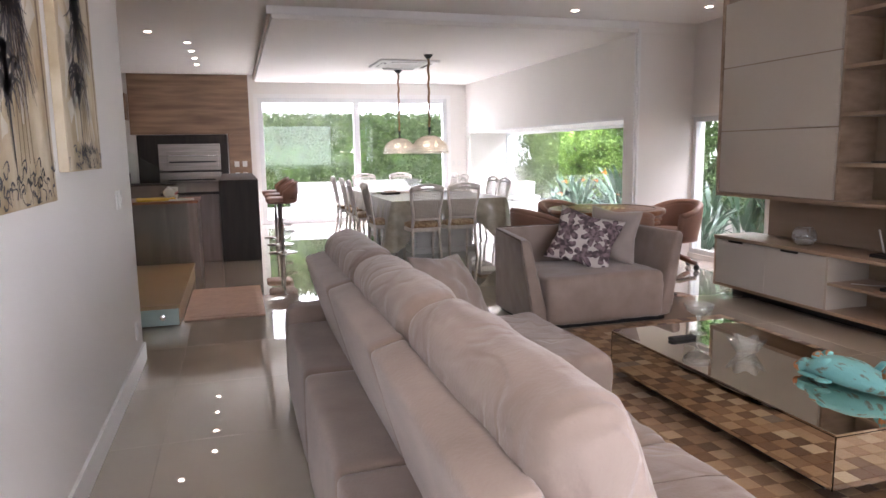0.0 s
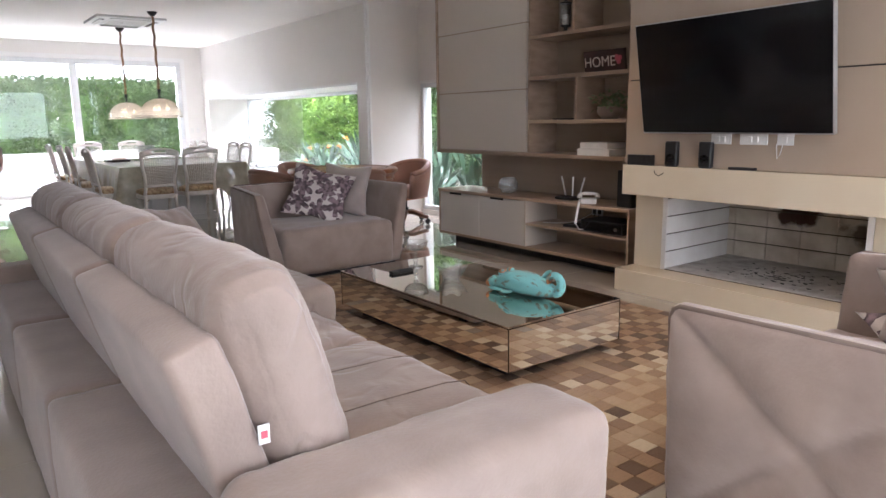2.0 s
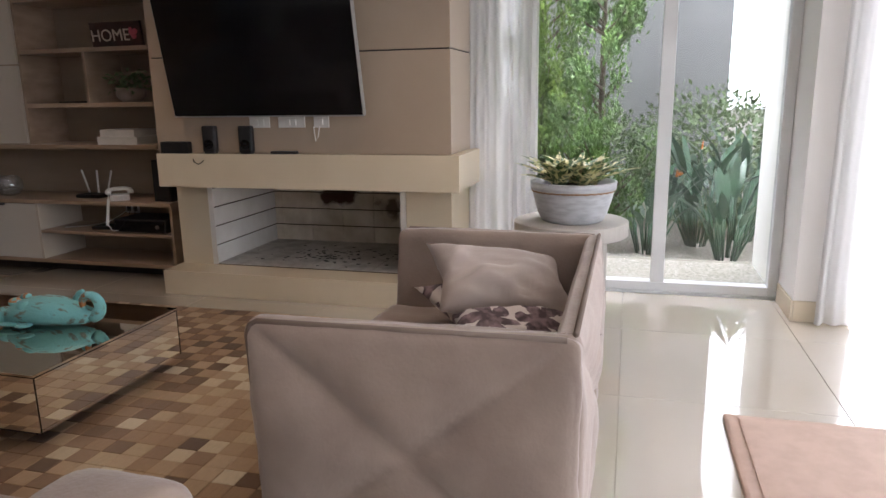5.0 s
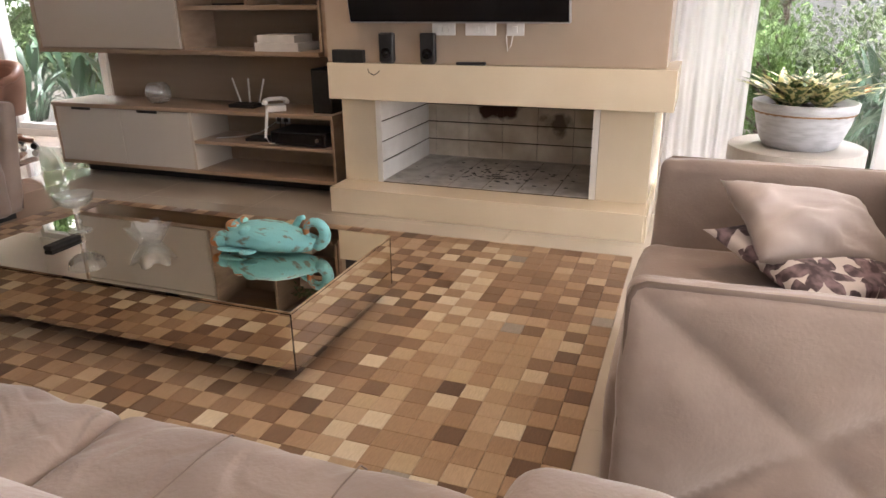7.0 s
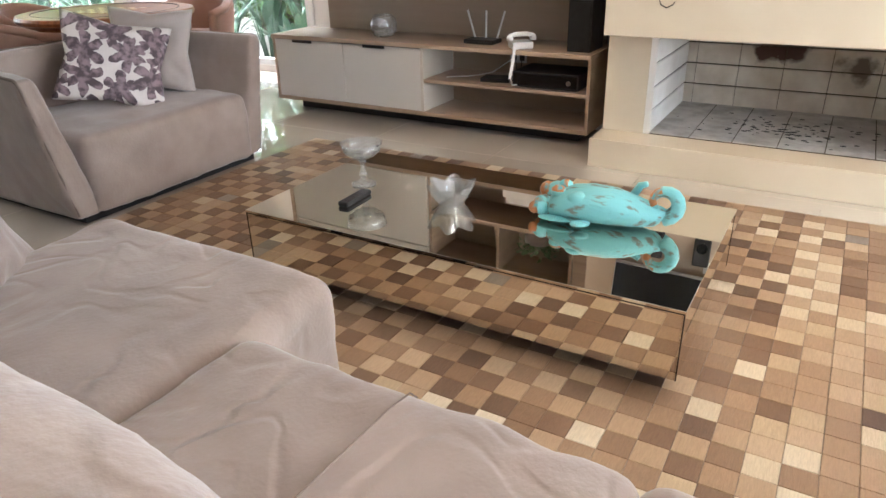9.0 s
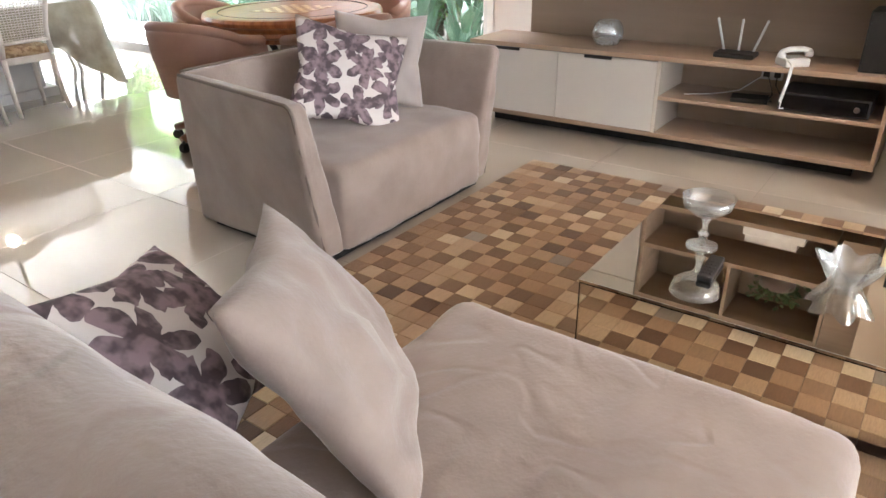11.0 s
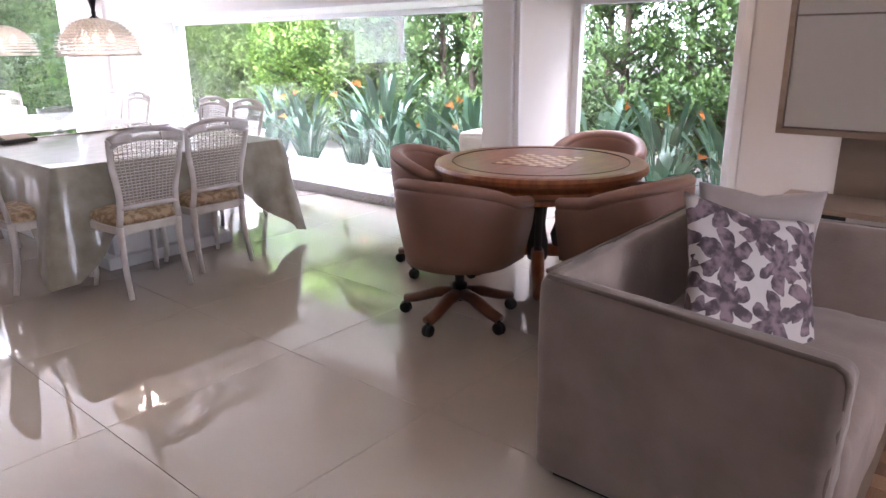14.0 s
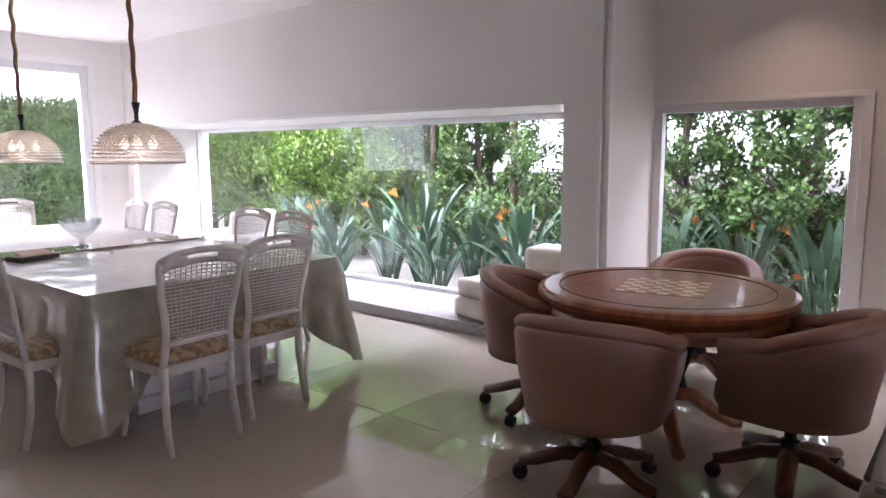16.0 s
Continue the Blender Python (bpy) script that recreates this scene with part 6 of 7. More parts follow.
def pendant(y, label):
    """A bowl-shaped lamp of round shell beads on a wrapped chain."""
    pd = thing("pendant_lamp", (2.75, y, 0), 0, label, "lamp", "pendants over the dining table")
    z0, R, H = 1.385, 0.280, 0.245
    part("canopy", lathe([(0.001, DZ - 0.06), (0.03, DZ - 0.055), (0.06, DZ - 0.02), (0.065, DZ)], 24), DARKMET, pd, smooth=True)
    part("wrapped_cable", tube([(0.006 * math.sin(z * 31), 0.006 * math.cos(z * 27), z) for z in [z0 + H + 0.13 + (DZ - 0.06 - z0 - H - 0.13) * k / 30 for k in range(31)]], 0.016, 8), ROPE, pd, smooth=True)
    part("stem", lathe([(0.05, z0 + H - 0.005), (0.035, z0 + H + 0.012), (0.012, z0 + H + 0.03), (0.016, z0 + H + 0.05), (0.012, z0 + H + 0.065), (0.028, z0 + H + 0.14), (0.022, z0 + H + 0.14), (0.001, z0 + H + 0.12)], 20), DARKMET, pd, smooth=True)
    sh = thing("shade")
    sh.parent = pd
    rows = 15
    disc_v, disc_f = [], []
    for r in range(rows):
        e = (r + 0.5) / rows * math.pi / 2 * 0.97
        rad, z = R * math.cos(e) ** 0.9, z0 + H * math.sin(e)
        n = max(6, round(2 * math.pi * rad / 0.0285))
        slope = math.atan2(H * math.cos(e), R * math.sin(e) + 1e-6)
        for k in range(n):
            a = 2 * math.pi * (k + 0.5 * (r % 2)) / n
            m = Matrix.Translation((rad * math.cos(a), rad * math.sin(a), z)) @ Matrix.Rotation(a, 4, "Z") @ Matrix.Rotation(math.pi / 2 - (math.pi / 2 - slope), 4, "Y") @ Matrix.Rotation(math.pi / 2, 4, "Y")
            o = len(disc_v)
            for rr, h in ((0.0152, 0.0), (0.0152, 0.004), (0.0068, 0.004), (0.0068, 0.0)):
                disc_v += [tuple(m @ Vector((rr * math.cos(q), rr * math.sin(q), h))) for q in [2 * math.pi * j / 10 for j in range(10)]]
            for ring in range(4):
                for j in range(10):
                    p, q = ring * 10, ((ring + 1) % 4) * 10
                    disc_f.append((o + p + j, o + p + (j + 1) % 10, o + q + (j + 1) % 10, o + q + j))
    me = bpy.data.meshes.new("bead_mesh")
    me.from_pydata(disc_v, [], disc_f)
    me.materials.append(SHELL)
    ob = new("bead_mesh", me)
    ob.parent = sh
    tagged(ob, "rings of pale shell beads", kind="stuff")
    inner = [(R * math.cos(e) ** 0.9 - 0.004, z0 + H * math.sin(e) - 0.002) for e in [k / 14 * math.pi / 2 * 0.98 for k in range(15)]]
    part("lining", lathe(inner, 40), BEADGLASS, sh, "thin clear glass lining", smooth=True)
    part("rim", tube([(R * math.cos(a), R * math.sin(a), z0) for a in [2 * math.pi * k / 48 for k in range(49)]], 0.006, 6), SHELL, sh)
    for k in range(3):
        a = 2.1 * k
        part("bulb", moved(lathe([(0.001, -0.03), (0.022, -0.02), (0.03, 0.0), (0.022, 0.02), (0.012, 0.045), (0.012, 0.06)], 16), Matrix.Translation((0.10 * math.cos(a), 0.10 * math.sin(a), z0 + 0.12))), LAMPGLOW, pd, "warm lit bulb", smooth=True)
    l = new("lamp_light", bpy.data.lights.new("lamp_light", "POINT"))
    l.data.energy, l.data.color, l.data.shadow_soft_size = 5, (1.0, 0.78, 0.55), 0.06
    l.location = (2.75, y, z0 + 0.04)


dining()
dc = dining_chair()
dc.location = (2.30, 8.62, 0)
for x, y, rz in ((2.83, 8.73, 0), (1.93, 9.22, -88), (1.90, 10.35, -92), (1.92, 11.2, -90), (1.90, 12.1, -90),
                 (3.64, 9.7, 90), (3.66, 10.25, 92), (3.62, 11.6, 90), (3.62, 12.15, 88), (2.35, 12.86, 178), (3.10, 12.88, 182)):
    copy_thing(dc, pose(x, y, 0, 0, 0, rz))
pendant(9.78, "domed pendant lamp of shell beads, lit, over the table's near half")
pendant(11.70, "domed pendant lamp of shell beads, lit, over the table's far half")


def ceiling_cassette():
    ac = thing("air_conditioner", (2.63, 10.80, DZ), 0, "square white ceiling air conditioner with four vents", "air conditioner")
    part("frame", box(-0.47, 0.47, -0.47, 0.47, -0.035, 0.0, 0.012), TRIM, ac)
    part("grille", box(-0.28, 0.28, -0.28, 0.28, -0.047, -0.034, 0.006), TRIM, ac)
    for k in range(4):
        m = Matrix.Rotation(k * math.pi / 2, 4, "Z")
        part("vent", moved(box(-0.27, 0.27, 0.33, 0.40, -0.038, -0.033, 0.002), m), BLACK, ac, "dark air slot")
        part("louvre", moved(moved(box(-0.26, 0.26, -0.022, 0.022, -0.003, 0.003), Matrix.Translation((0, 0.375, -0.045)) @ Matrix.Rotation(0.5, 4, "X")), m), TRIM, ac)
    for k in range(9):
        part("slat", box(-0.25, 0.25, -0.24 + k * 0.06, -0.225 + k * 0.06, -0.051, -0.046), WHITEP, ac)


ceiling_cassette()
# Fittings for every lamp in SPOTS, the three unseen added ones included.
for i, (sx, sy) in enumerate(SPOTS):
    dl = thing("downlight", (sx, sy, CZ), 0, "small round recessed ceiling spotlight, lit", "ceiling light", "recessed spotlights")
    part("ring", lathe([(0.036, -0.010), (0.046, -0.012), (0.052, 0.0)], 24), TRIM, dl)
    part("lens", lathe([(0.036, -0.015), (0.001, -0.016)], 20), BULB, dl)


def folded_mattress(x, y, n, w, d, h, rz, label):
    mt = thing("floor_cushion", (x, y, 0.0955), rz, label, "floor cushion")
    for k in range(n):
        part("pad", soft(-w / 2 + 0.04 * k, w / 2 + 0.015 * k, -d / 2, d / 2, h * k + 0.001, h * (k + 1) - 0.004, 0.045, 0.012, 0.010, k + 3, 10, 7), CANVAS, mt)


folded_mattress(5.10, 8.62, 2, 0.46, 0.50, 0.16, -12, "cream canvas folding cushion stacked in two on the granite step")
folded_mattress(5.26, 8.12, 3, 0.40, 0.46, 0.20, 4, "tall cream canvas folding cushion against the pier")


def bay_bench():
    b = thing("bench", (5.14, 12.55, 0.0955), 0, "white boxed bench with a slanted white cushion in the bay", "bench")
    part("body", box(-0.30, 0.30, -0.9, 1.15, 0, 0.34, 0.01), TRIM, b)
    part("lid", box(-0.31, 0.31, -0.91, 1.16, 0.34, 0.37, 0.006), TRIM, b)
    part("cushion", soft(-0.29, 0.29, -0.88, 0.2, 0.371, 0.46, 0.04, 0.01, 0.006, 1, 10), LINEN, b)
    part("back_cushion", moved(soft(-0.28, 0.28, -0.06, 0.06, 0.0, 0.26, 0.04, 0.01, 0.006, 2, 10), Matrix.Translation((0, -0.55, 0.46)) @ Matrix.Rotation(0.2, 4, "X")), LINEN, b)


bay_bench()
switches = [(4.62, FY, 1.15), (4.50, FY, 1.15)]
for x, y, z in switches:
    s = thing("light_switch", (x, y, z), 0, "white switch plate beside the sliding door", "switch")
    part("plate", box(-0.035, 0.035, -0.010, -0.001, -0.055, 0.055, 0.003), WHITEP, s)
    part("rocker", box(-0.012, 0.012, -0.014, -0.009, -0.02, 0.02, 0.002), WHITEP, s)


# ---- kitchen side with the barbecue ----
def barbecue():
    part("wall_cladding", box(-1.86, 0.30, FY - 0.05, FY - 0.002, 1.80, CZ - 0.004), WOODWALL, None, "brown wood cladding over the barbecue", "structure")
    part("wall_cladding", box(-0.12, 0.30, FY - 0.05, FY - 0.002, 0.0, 1.799), WOODWALL, None, "brown wood cladding beside the barbecue", "structure")
    bb = thing("barbecue", (-0.94, FY - 0.05, 0), 0, "built-in steel barbecue in a dark recess", "barbecue")
    part("surround", box(-0.82, 0.80, -0.02, 0.04, 0.70, 1.795, 0.003), WENGE, bb)
    part("hood", box(-0.45, 0.66, -0.10, -0.02, 1.12, 1.62, 0.006), STEEL, bb)
    part("shutter", box(-0.30, 0.62, -0.14, -0.10, 1.18, 1.48, 0.006), STEEL, bb)
    part("handle", tube([(-0.26, -0.18, 1.28), (0.58, -0.18, 1.28)], 0.014, 10), DARKMET, bb)
    part("handle", tube([(-0.26, -0.18, 1.40), (0.58, -0.18, 1.40)], 0.012, 10), CHROME, bb)
    part("drawer", box(-0.45, 0.66, -0.10, -0.02, 0.90, 1.08, 0.006), STEEL, bb)
    part("drawer_handle", tube([(-0.30, -0.14, 0.94), (0.55, -0.14, 0.94)], 0.012, 10), DARKMET, bb)
    c = thing("kitchen_cabinet", (0, 0, 0), 0, "grey oak base cabinet below the barbecue", "cabinet")
    part("body", box(-1.90, 0.0, FY - 0.60, FY - 0.05, 0.06, 0.86, 0.003), KITCHEN, c)
    part("plinth", box(-1.88, -0.02, FY - 0.56, FY - 0.08, 0.0, 0.06), BLACK, c)
    part("worktop", box(-1.92, 0.02, FY - 0.63, FY - 0.05, 0.86, 0.895, 0.004), WENGE, c)
    for k in range(3):
        part("door", box(-1.88 + 0.63 * k, -1.27 + 0.63 * k, FY - 0.62, FY - 0.60, 0.08, 0.84, 0.003), KITCHEN, c)
    nch = thing("wall_shelf", (-2.15, FY - 0.18, 2.10), 0, "small open wood wall shelf with boxes", "shelf")
    part("frame", box(-0.28, 0.28, -0.15, 0.17, -0.03, 0.0, 0.003), WOODWALL, nch)
    part("frame", box(-0.28, 0.28, -0.15, 0.17, 0.42, 0.45, 0.003), WOODWALL, nch)
    part("side", box(-0.28, -0.25, -0.15, 0.17, 0.0, 0.42, 0.003), WOODWALL, nch)
    part("side", box(0.25, 0.28, -0.15, 0.17, 0.0, 0.42, 0.003), WOODWALL, nch)
    part("box", box(-0.10, 0.16, -0.1, 0.1, 0.001, 0.28, 0.003), CHERRY, nch)
    for k, (x, z) in enumerate(((0.0, 1.22), (0.15, 1.22), (0.0, 1.0), (0.15, 1.0))):
        s = thing("wall_plate", (x + 0.02, FY - 0.05, z), 0, "white socket plate on the wood cladding", "socket", "plates on the wood cladding")
        part("plate", box(-0.045, 0.045, -0.010, -0.001, -0.055, 0.055, 0.003), WHITEP, s)
        part("outlet", box(-0.02, 0.02, -0.014, -0.009, -0.025, 0.025, 0.002), WHITEP, s)


def kitchen():
    bar = thing("bar_counter", (0, 0, 0), 0, "high bar counter with a dark wenge end panel", "counter")
    part("end_panel", box(-0.235, 0.262, 9.40, 9.44, 0, 1.08, 0.003), WENGE, bar)
    part("top", box(-0.235, 0.262, 9.445, 12.6, 1.045, 1.08, 0.003), WENGE, bar)
    part("side_panel", box(-0.235, -0.20, 9.445, 12.6, 0, 1.043, 0.003), KITCHEN, bar)
    un = thing("kitchen_unit", (0, 0, 0), 0, "grey oak base unit beside the bar counter", "cabinet")
    part("body", box(-0.95, -0.24, 9.50, 12.4, 0.0, 0.90, 0.003), KITCHEN, un)
    part("worktop", box(-0.97, -0.238, 9.46, 12.42, 0.90, 0.935, 0.003), WENGE, un)
    isl = thing("kitchen_island", (0, 0, 0), 0, "grey oak island with a wood edge and a low glass screen", "counter")
    part("front_panel", box(-1.35, -0.465, 8.34, 8.37, 0.0, 0.865, 0.003), KITCHEN, isl)
    part("side_panel", box(-0.495, -0.465, 8.372, 9.1, 0.0, 0.865, 0.003), KITCHEN, isl)
    part("body", box(-2.4, -0.50, 8.372, 9.1, 0.0, 0.862), KITCHEN, isl)
    part("worktop", box(-2.4, -0.45, 8.32, 9.12, 0.866, 0.897, 0.003), CHERRY, isl)
    cl = thing("cloth", (-0.93, 8.55, 0.898), 8, "folded yellow cloth on the island", "cloth")
    part("cloth", soft(-0.20, 0.22, -0.15, 0.15, 0, 0.025, 0.012, 0.003, 0.004, 2, 10), YELLOW, cl)
    pl = thing("plate", (-0.62, 8.47, 0.898), 0, "white rectangular plate at the island's edge", "plate")
    part("plate", box(-0.15, 0.12, -0.07, 0.07, 0, 0.015, 0.006), WHITEP, pl)
    tp = thing("teapot", (-0.78, 8.62, 0.924), 0, "small white teapot on the yellow cloth", "teapot")
    part("body", lathe([(0.035, 0), (0.06, 0.03), (0.065, 0.06), (0.045, 0.095), (0.02, 0.11), (0.012, 0.13), (0.001, 0.135)], 24), WHITEP, tp, smooth=True)
    part("spout", tube([(0.05, 0, 0.05), (0.09, 0, 0.08), (0.10, 0, 0.10)], 0.012, 8, r2=0.007), WHITEP, tp, smooth=True)
    cp = thing("cup_stack", (-0.74, 8.78, 0.898), 0, "stacked white cups with dark red rims", "cups")
    for k in range(3):
        part("cup", moved(lathe([(0.03, 0), (0.055, 0.05), (0.052, 0.05), (0.028, 0.006), (0.001, 0.006)], 20), Matrix.Translation((0, 0, 0.045 * k))), WHITEP if k != 1 else PINK, cp, smooth=True)
    # faucet and a window glimpsed past the wall's end
    window_frame("window_3", "y", FY - 0.06, -3.0, -1.95, 1.15, 1.85, 0.05, 0.06, label="small white kitchen window beside the barbecue")
    part("backsplash", box(-3.19, -1.92, FY - 0.03, FY - 0.001, 0.9, 1.10), WENGE, None, "dark stone backsplash", "structure")
    # stair
    st = thing("stair", (0, 0, 0), 0, "pale wood stair with a green glass front and round knob", "stairs")
    part("tread", box(-1.35, -0.52, 5.945, 8.26, 0.155, 0.185, 0.004), TREAD, st)
    part("riser", box(-1.30, -0.535, 5.965, 5.985, 0.012, 0.154, 0.003), FROST, st, "pale green glass riser")
    part("side_panel", box(-0.545, -0.53, 5.99, 8.25, 0.0, 0.154), TREAD, st)
    part("knob", moved(lathe([(0.008, 0), (0.008, 0.012), (0.022, 0.018), (0.024, 0.03), (0.001, 0.035)], 20), Matrix.Translation((-0.66, 5.965, 0.085)) @ Matrix.Rotation(math.pi / 2, 4, "X")), CHROME, st)
    for k in range(1, 6):
        part("tread", box(-1.35 - 0.28 * k, -0.90 - 0.28 * k, 6.25, 8.26, 0.155 + 0.18 * k, 0.185 + 0.18 * k, 0.004), TREAD, st)
        part("riser", box(-0.93 - 0.28 * k, -0.915 - 0.28 * k, 6.26, 8.25, 0.18 * k + 0.006, 0.154 + 0.18 * k), TREAD, st)
    rl = thing("glass_balustrade", (0, 0, 0), 0, "clear glass balustrade sloping beside the stair", "balustrade")
    bm = bmesh.new()
    ring = [(-0.56, 0.19), (-0.56, 1.12), (-1.6, 1.75), (-1.6, 0.60), (-1.0, 0.19)]
    f = [bm.verts.new((x, 8.20, z)) for x, z in ring]
    g = [bm.verts.new((x, 8.21, z)) for x, z in ring]
    bm.faces.new(f)
    bm.faces.new(g[::-1])
    for i in range(5):
        bm.faces.new((f[i], f[(i + 1) % 5], g[(i + 1) % 5], g[i]))
    pane = part("pane", bm, GLASS, rl)


def bar_stool():
    bs = thing("bar_stool", (0.58, 9.98, 0), 0, "brown leather bar stool on a round chrome foot", "stool", "stools at the bar counter")
    part("foot", lathe([(0.21, 0), (0.21, 0.006), (0.12, 0.02), (0.03, 0.035), (0.03, 0.05)], 40), CHROME, bs, smooth=True)
    part("column", lathe([(0.028, 0.05), (0.028, 0.40), (0.018, 0.41), (0.018, 0.72)], 16), CHROME, bs)
    part("footrest", tube([(0.03, 0, 0.32), (0.10, 0.10, 0.30), (0.18, 0.06, 0.30), (0.18, -0.06, 0.30), (0.10, -0.10, 0.30), (0.03, 0, 0.32)], 0.009, 8), CHROME, bs)
    part("seat", soft(-0.20, 0.20, -0.21, 0.21, 0.72, 0.80, 0.035, 0.01, 0.003, 1, 8), LEATHER, bs)
    bm = bmesh.new()
    rows = []
    for i in range(19):
        a = -1.5 + 3.0 * i / 18
        h = 1.02 - 0.14 * (abs(a) / 1.5) ** 2
        rows.append([bm.verts.new((r * math.cos(a) * 0.98 + 0.0, r * math.sin(a), z)) for r, z in ((0.235, 0.74), (0.25, 0.86), (0.255, h), (0.215, h), (0.205, 0.86), (0.20, 0.74))])
    for a, b in zip(rows, rows[1:]):
        for k in range(6):
            bm.faces.new((a[k], a[(k + 1) % 6], b[(k + 1) % 6], b[k]))
    bm.faces.new(rows[0][::-1])
    bm.faces.new(rows[-1])
    part("backrest", bm, LEATHER, bs, smooth=True)
    for y in (10.90, 11.85):
        copy_thing(bs, pose(0.60, y, 0))


barbecue()
kitchen()
bar_stool()


# ---- outdoors ----
slab("ground", -75, 75, -75, 75, -0.6, -0.21, GRAVEL, label="pale gravel garden ground")
part("ground", box(XO + 0.21, 12, -6, FY + 0.2, -0.209, -0.10), GRAVEL, None, "pale gravel bed", "structure")
part("pavement", box(-4, XO + 0.2, FY + 0.21, 19.2, -0.209, -0.02), CEIL, None, "white stone terrace", "structure")


sky_wall = lathe([(70, -0.3), (70, 14), (66, 30), (60, 42)], 48)
for f in [f for f in sky_wall.faces if len(f.verts) > 4]:
    sky_wall.faces.remove(f)
part("backdrop", sky_wall, CLOUD, None, "bright overcast sky", "structure")


def leaf_mass(rnd, count, size, place):
    """Many small leaf blades as one mesh."""
    v, f = [], []
    for _ in range(count):
        p, nrm = place(rnd)
        a = Vector((rnd.gauss(0, 1), rnd.gauss(0, 1), rnd.gauss(0, 1))).normalized()
        d = (nrm * 0.9 + a * 0.8).normalized()
        s = d.cross(a).normalized()
        L, w = size * rnd.uniform(0.7, 1.5), size * rnd.uniform(0.2, 0.42)
        o = len(v)
        v += [tuple(p), tuple(p + d * L * 0.5 + s * w), tuple(p + d * L), tuple(p + d * L * 0.5 - s * w)]
        f.append((o, o + 1, o + 2, o + 3))
    me = bpy.data.meshes.new("leaves")
    me.from_pydata(v, [], f)
    return me


def hedge(x0, x1, y0, y1, z1, label, count, seed=1):
    h = thing("hedge", (0, 0, 0), 0, label, "hedge")
    part("core", soft(x0 + 0.15, x1 - 0.15, y0 + 0.2, y1 - 0.15, -0.1, z1 - 0.15, 0.15, 0.03, 0.06, 1, 16, 2), LEAFD, h)
    w, d = x1 - x0, y1 - y0

    def place(r):
        if r.random() < 0.82:
            x, z = r.uniform(x0, x1), r.uniform(-0.1, z1)
            bulge = 0.22 * noise.noise((x * 1.1, z * 1.1, seed)) + 0.10 * noise.noise((x * 4, z * 4, seed))
            return Vector((x, y0 + 0.15 + bulge + r.uniform(-0.06, 0.10), z)), Vector((0, -1, 0.25))
        x, y = r.uniform(x0, x1), r.uniform(y0 + 0.1, y1)
        return Vector((x, y, z1 - 0.12 + 0.14 * noise.noise((x * 2, y * 2, seed)) + r.uniform(-0.05, 0.08))), Vector((0, -0.3, 1))
    me = leaf_mass(random.Random(seed), count, 0.075, place)
    me.materials.append(HEDGE)
    ob = new("leaves", me)
    ob.parent = h
    tagged(ob, kind="stuff")


hedge(-1.5, 7.6, 18.6, 20.2, 2.45, "tall clipped green hedge behind the terrace", 30000)
part("garden_wall", box(-4, 8, 20.6, 20.8, -0.2, 1.9), RENDERW, None, "white wall behind the hedge", "structure")


def conifer(name, m, h, r, seed, label, count, tuft=1.0):
    """A slim conifer: a tapered trunk, limbs, and feathery clumps of fine foliage."""
    t = thing(name, (0, 0, 0), 0, label, "tree", "conifers beside the long window")
    rnd = random.Random(seed)
    part("trunk", tube([(0, 0, 0), (0.03, 0.02, h * 0.4), (-0.02, 0.01, h * 0.95)], 0.07, 8, r2=0.015), BARK, t)
    limbs, clumps = bmesh.new(), []
    for k in range(64):
        f = rnd.uniform(0.03, 0.97)
        z = h * f
        a = k * 2.4 + rnd.uniform(-0.3, 0.3)
        L = r * (1.05 - 0.75 * f ** 1.4) * rnd.uniform(0.7, 1.15)
        tip = Vector((math.cos(a) * L, math.sin(a) * L, z + L * rnd.uniform(0.35, 0.8)))
        tube([(0, 0, z), tuple(Vector((0, 0, z)).lerp(tip, 0.6) + Vector((0, 0, -0.03))), tuple(tip)], 0.018, 5, bm=limbs, r2=0.006)
        for q in (0.45, 0.72, 1.0):
            clumps.append((Vector((0, 0, z)).lerp(tip, q), tuft * rnd.uniform(0.10, 0.19) * (0.7 + 0.5 * q), Vector((math.cos(a), math.sin(a), 0.9)).normalized()))
    part("limbs", limbs, BARK, t, kind="stuff")

    def place(r_):
        c, s, d = clumps[r_.randrange(len(clumps))]
        o = Vector((r_.gauss(0, 1), r_.gauss(0, 1), r_.gauss(0, 1.5))) * s * 0.5
        return c + o, (d + o.normalized() * 0.5 + Vector((0, 0, 0.5))).normalized()
    me = leaf_mass(rnd, count, 0.052, place)
    me.materials.append(m)
    ob = new("crown", me)
    ob.parent = t
    return t


con = conifer("conifer", LEAFD, 3.7, 0.66, 1, "tall dark green conifer with open feathery branches", 15000, 0.72)
con.location = (7.7, 7.3, -0.1)
con2 = conifer("conifer", LEAFL, 3.9, 0.72, 2, "dense bright green conifer with upright feathery sprays", 22000)
con2.location = (7.9, 15.4, -0.1)
rnd = random.Random(5)
y = 8.35
while y < 15:
    copy_thing(con2 if y > 11.6 else con, pose(7.75 + rnd.uniform(-0.25, 0.35), y, -0.1, 0, 0, rnd.uniform(0, 360)))
    if y > 10.5:
        copy_thing(con, pose(9.0 + rnd.uniform(-0.3, 0.3), y + 0.4, -0.1, 0, 0, rnd.uniform(0, 360)) @ Matrix.Diagonal((1.1, 1.1, 1.1, 1)))
    y += rnd.uniform(0.66, 0.86)
for x, y in ((7.3, 6.7), (8.4, 6.9), (7.6, 7.95), (7.8, 6.2), (8.3, 16.5), (8.2, 17.6), (9.0, 18.4), (8.6, 5.2), (7.0, 2.15), (7.5, 3.2)):
    copy_thing(con2 if y > 12 else con, pose(x, y, -0.1, 0, 0, rnd.uniform(0, 360)))
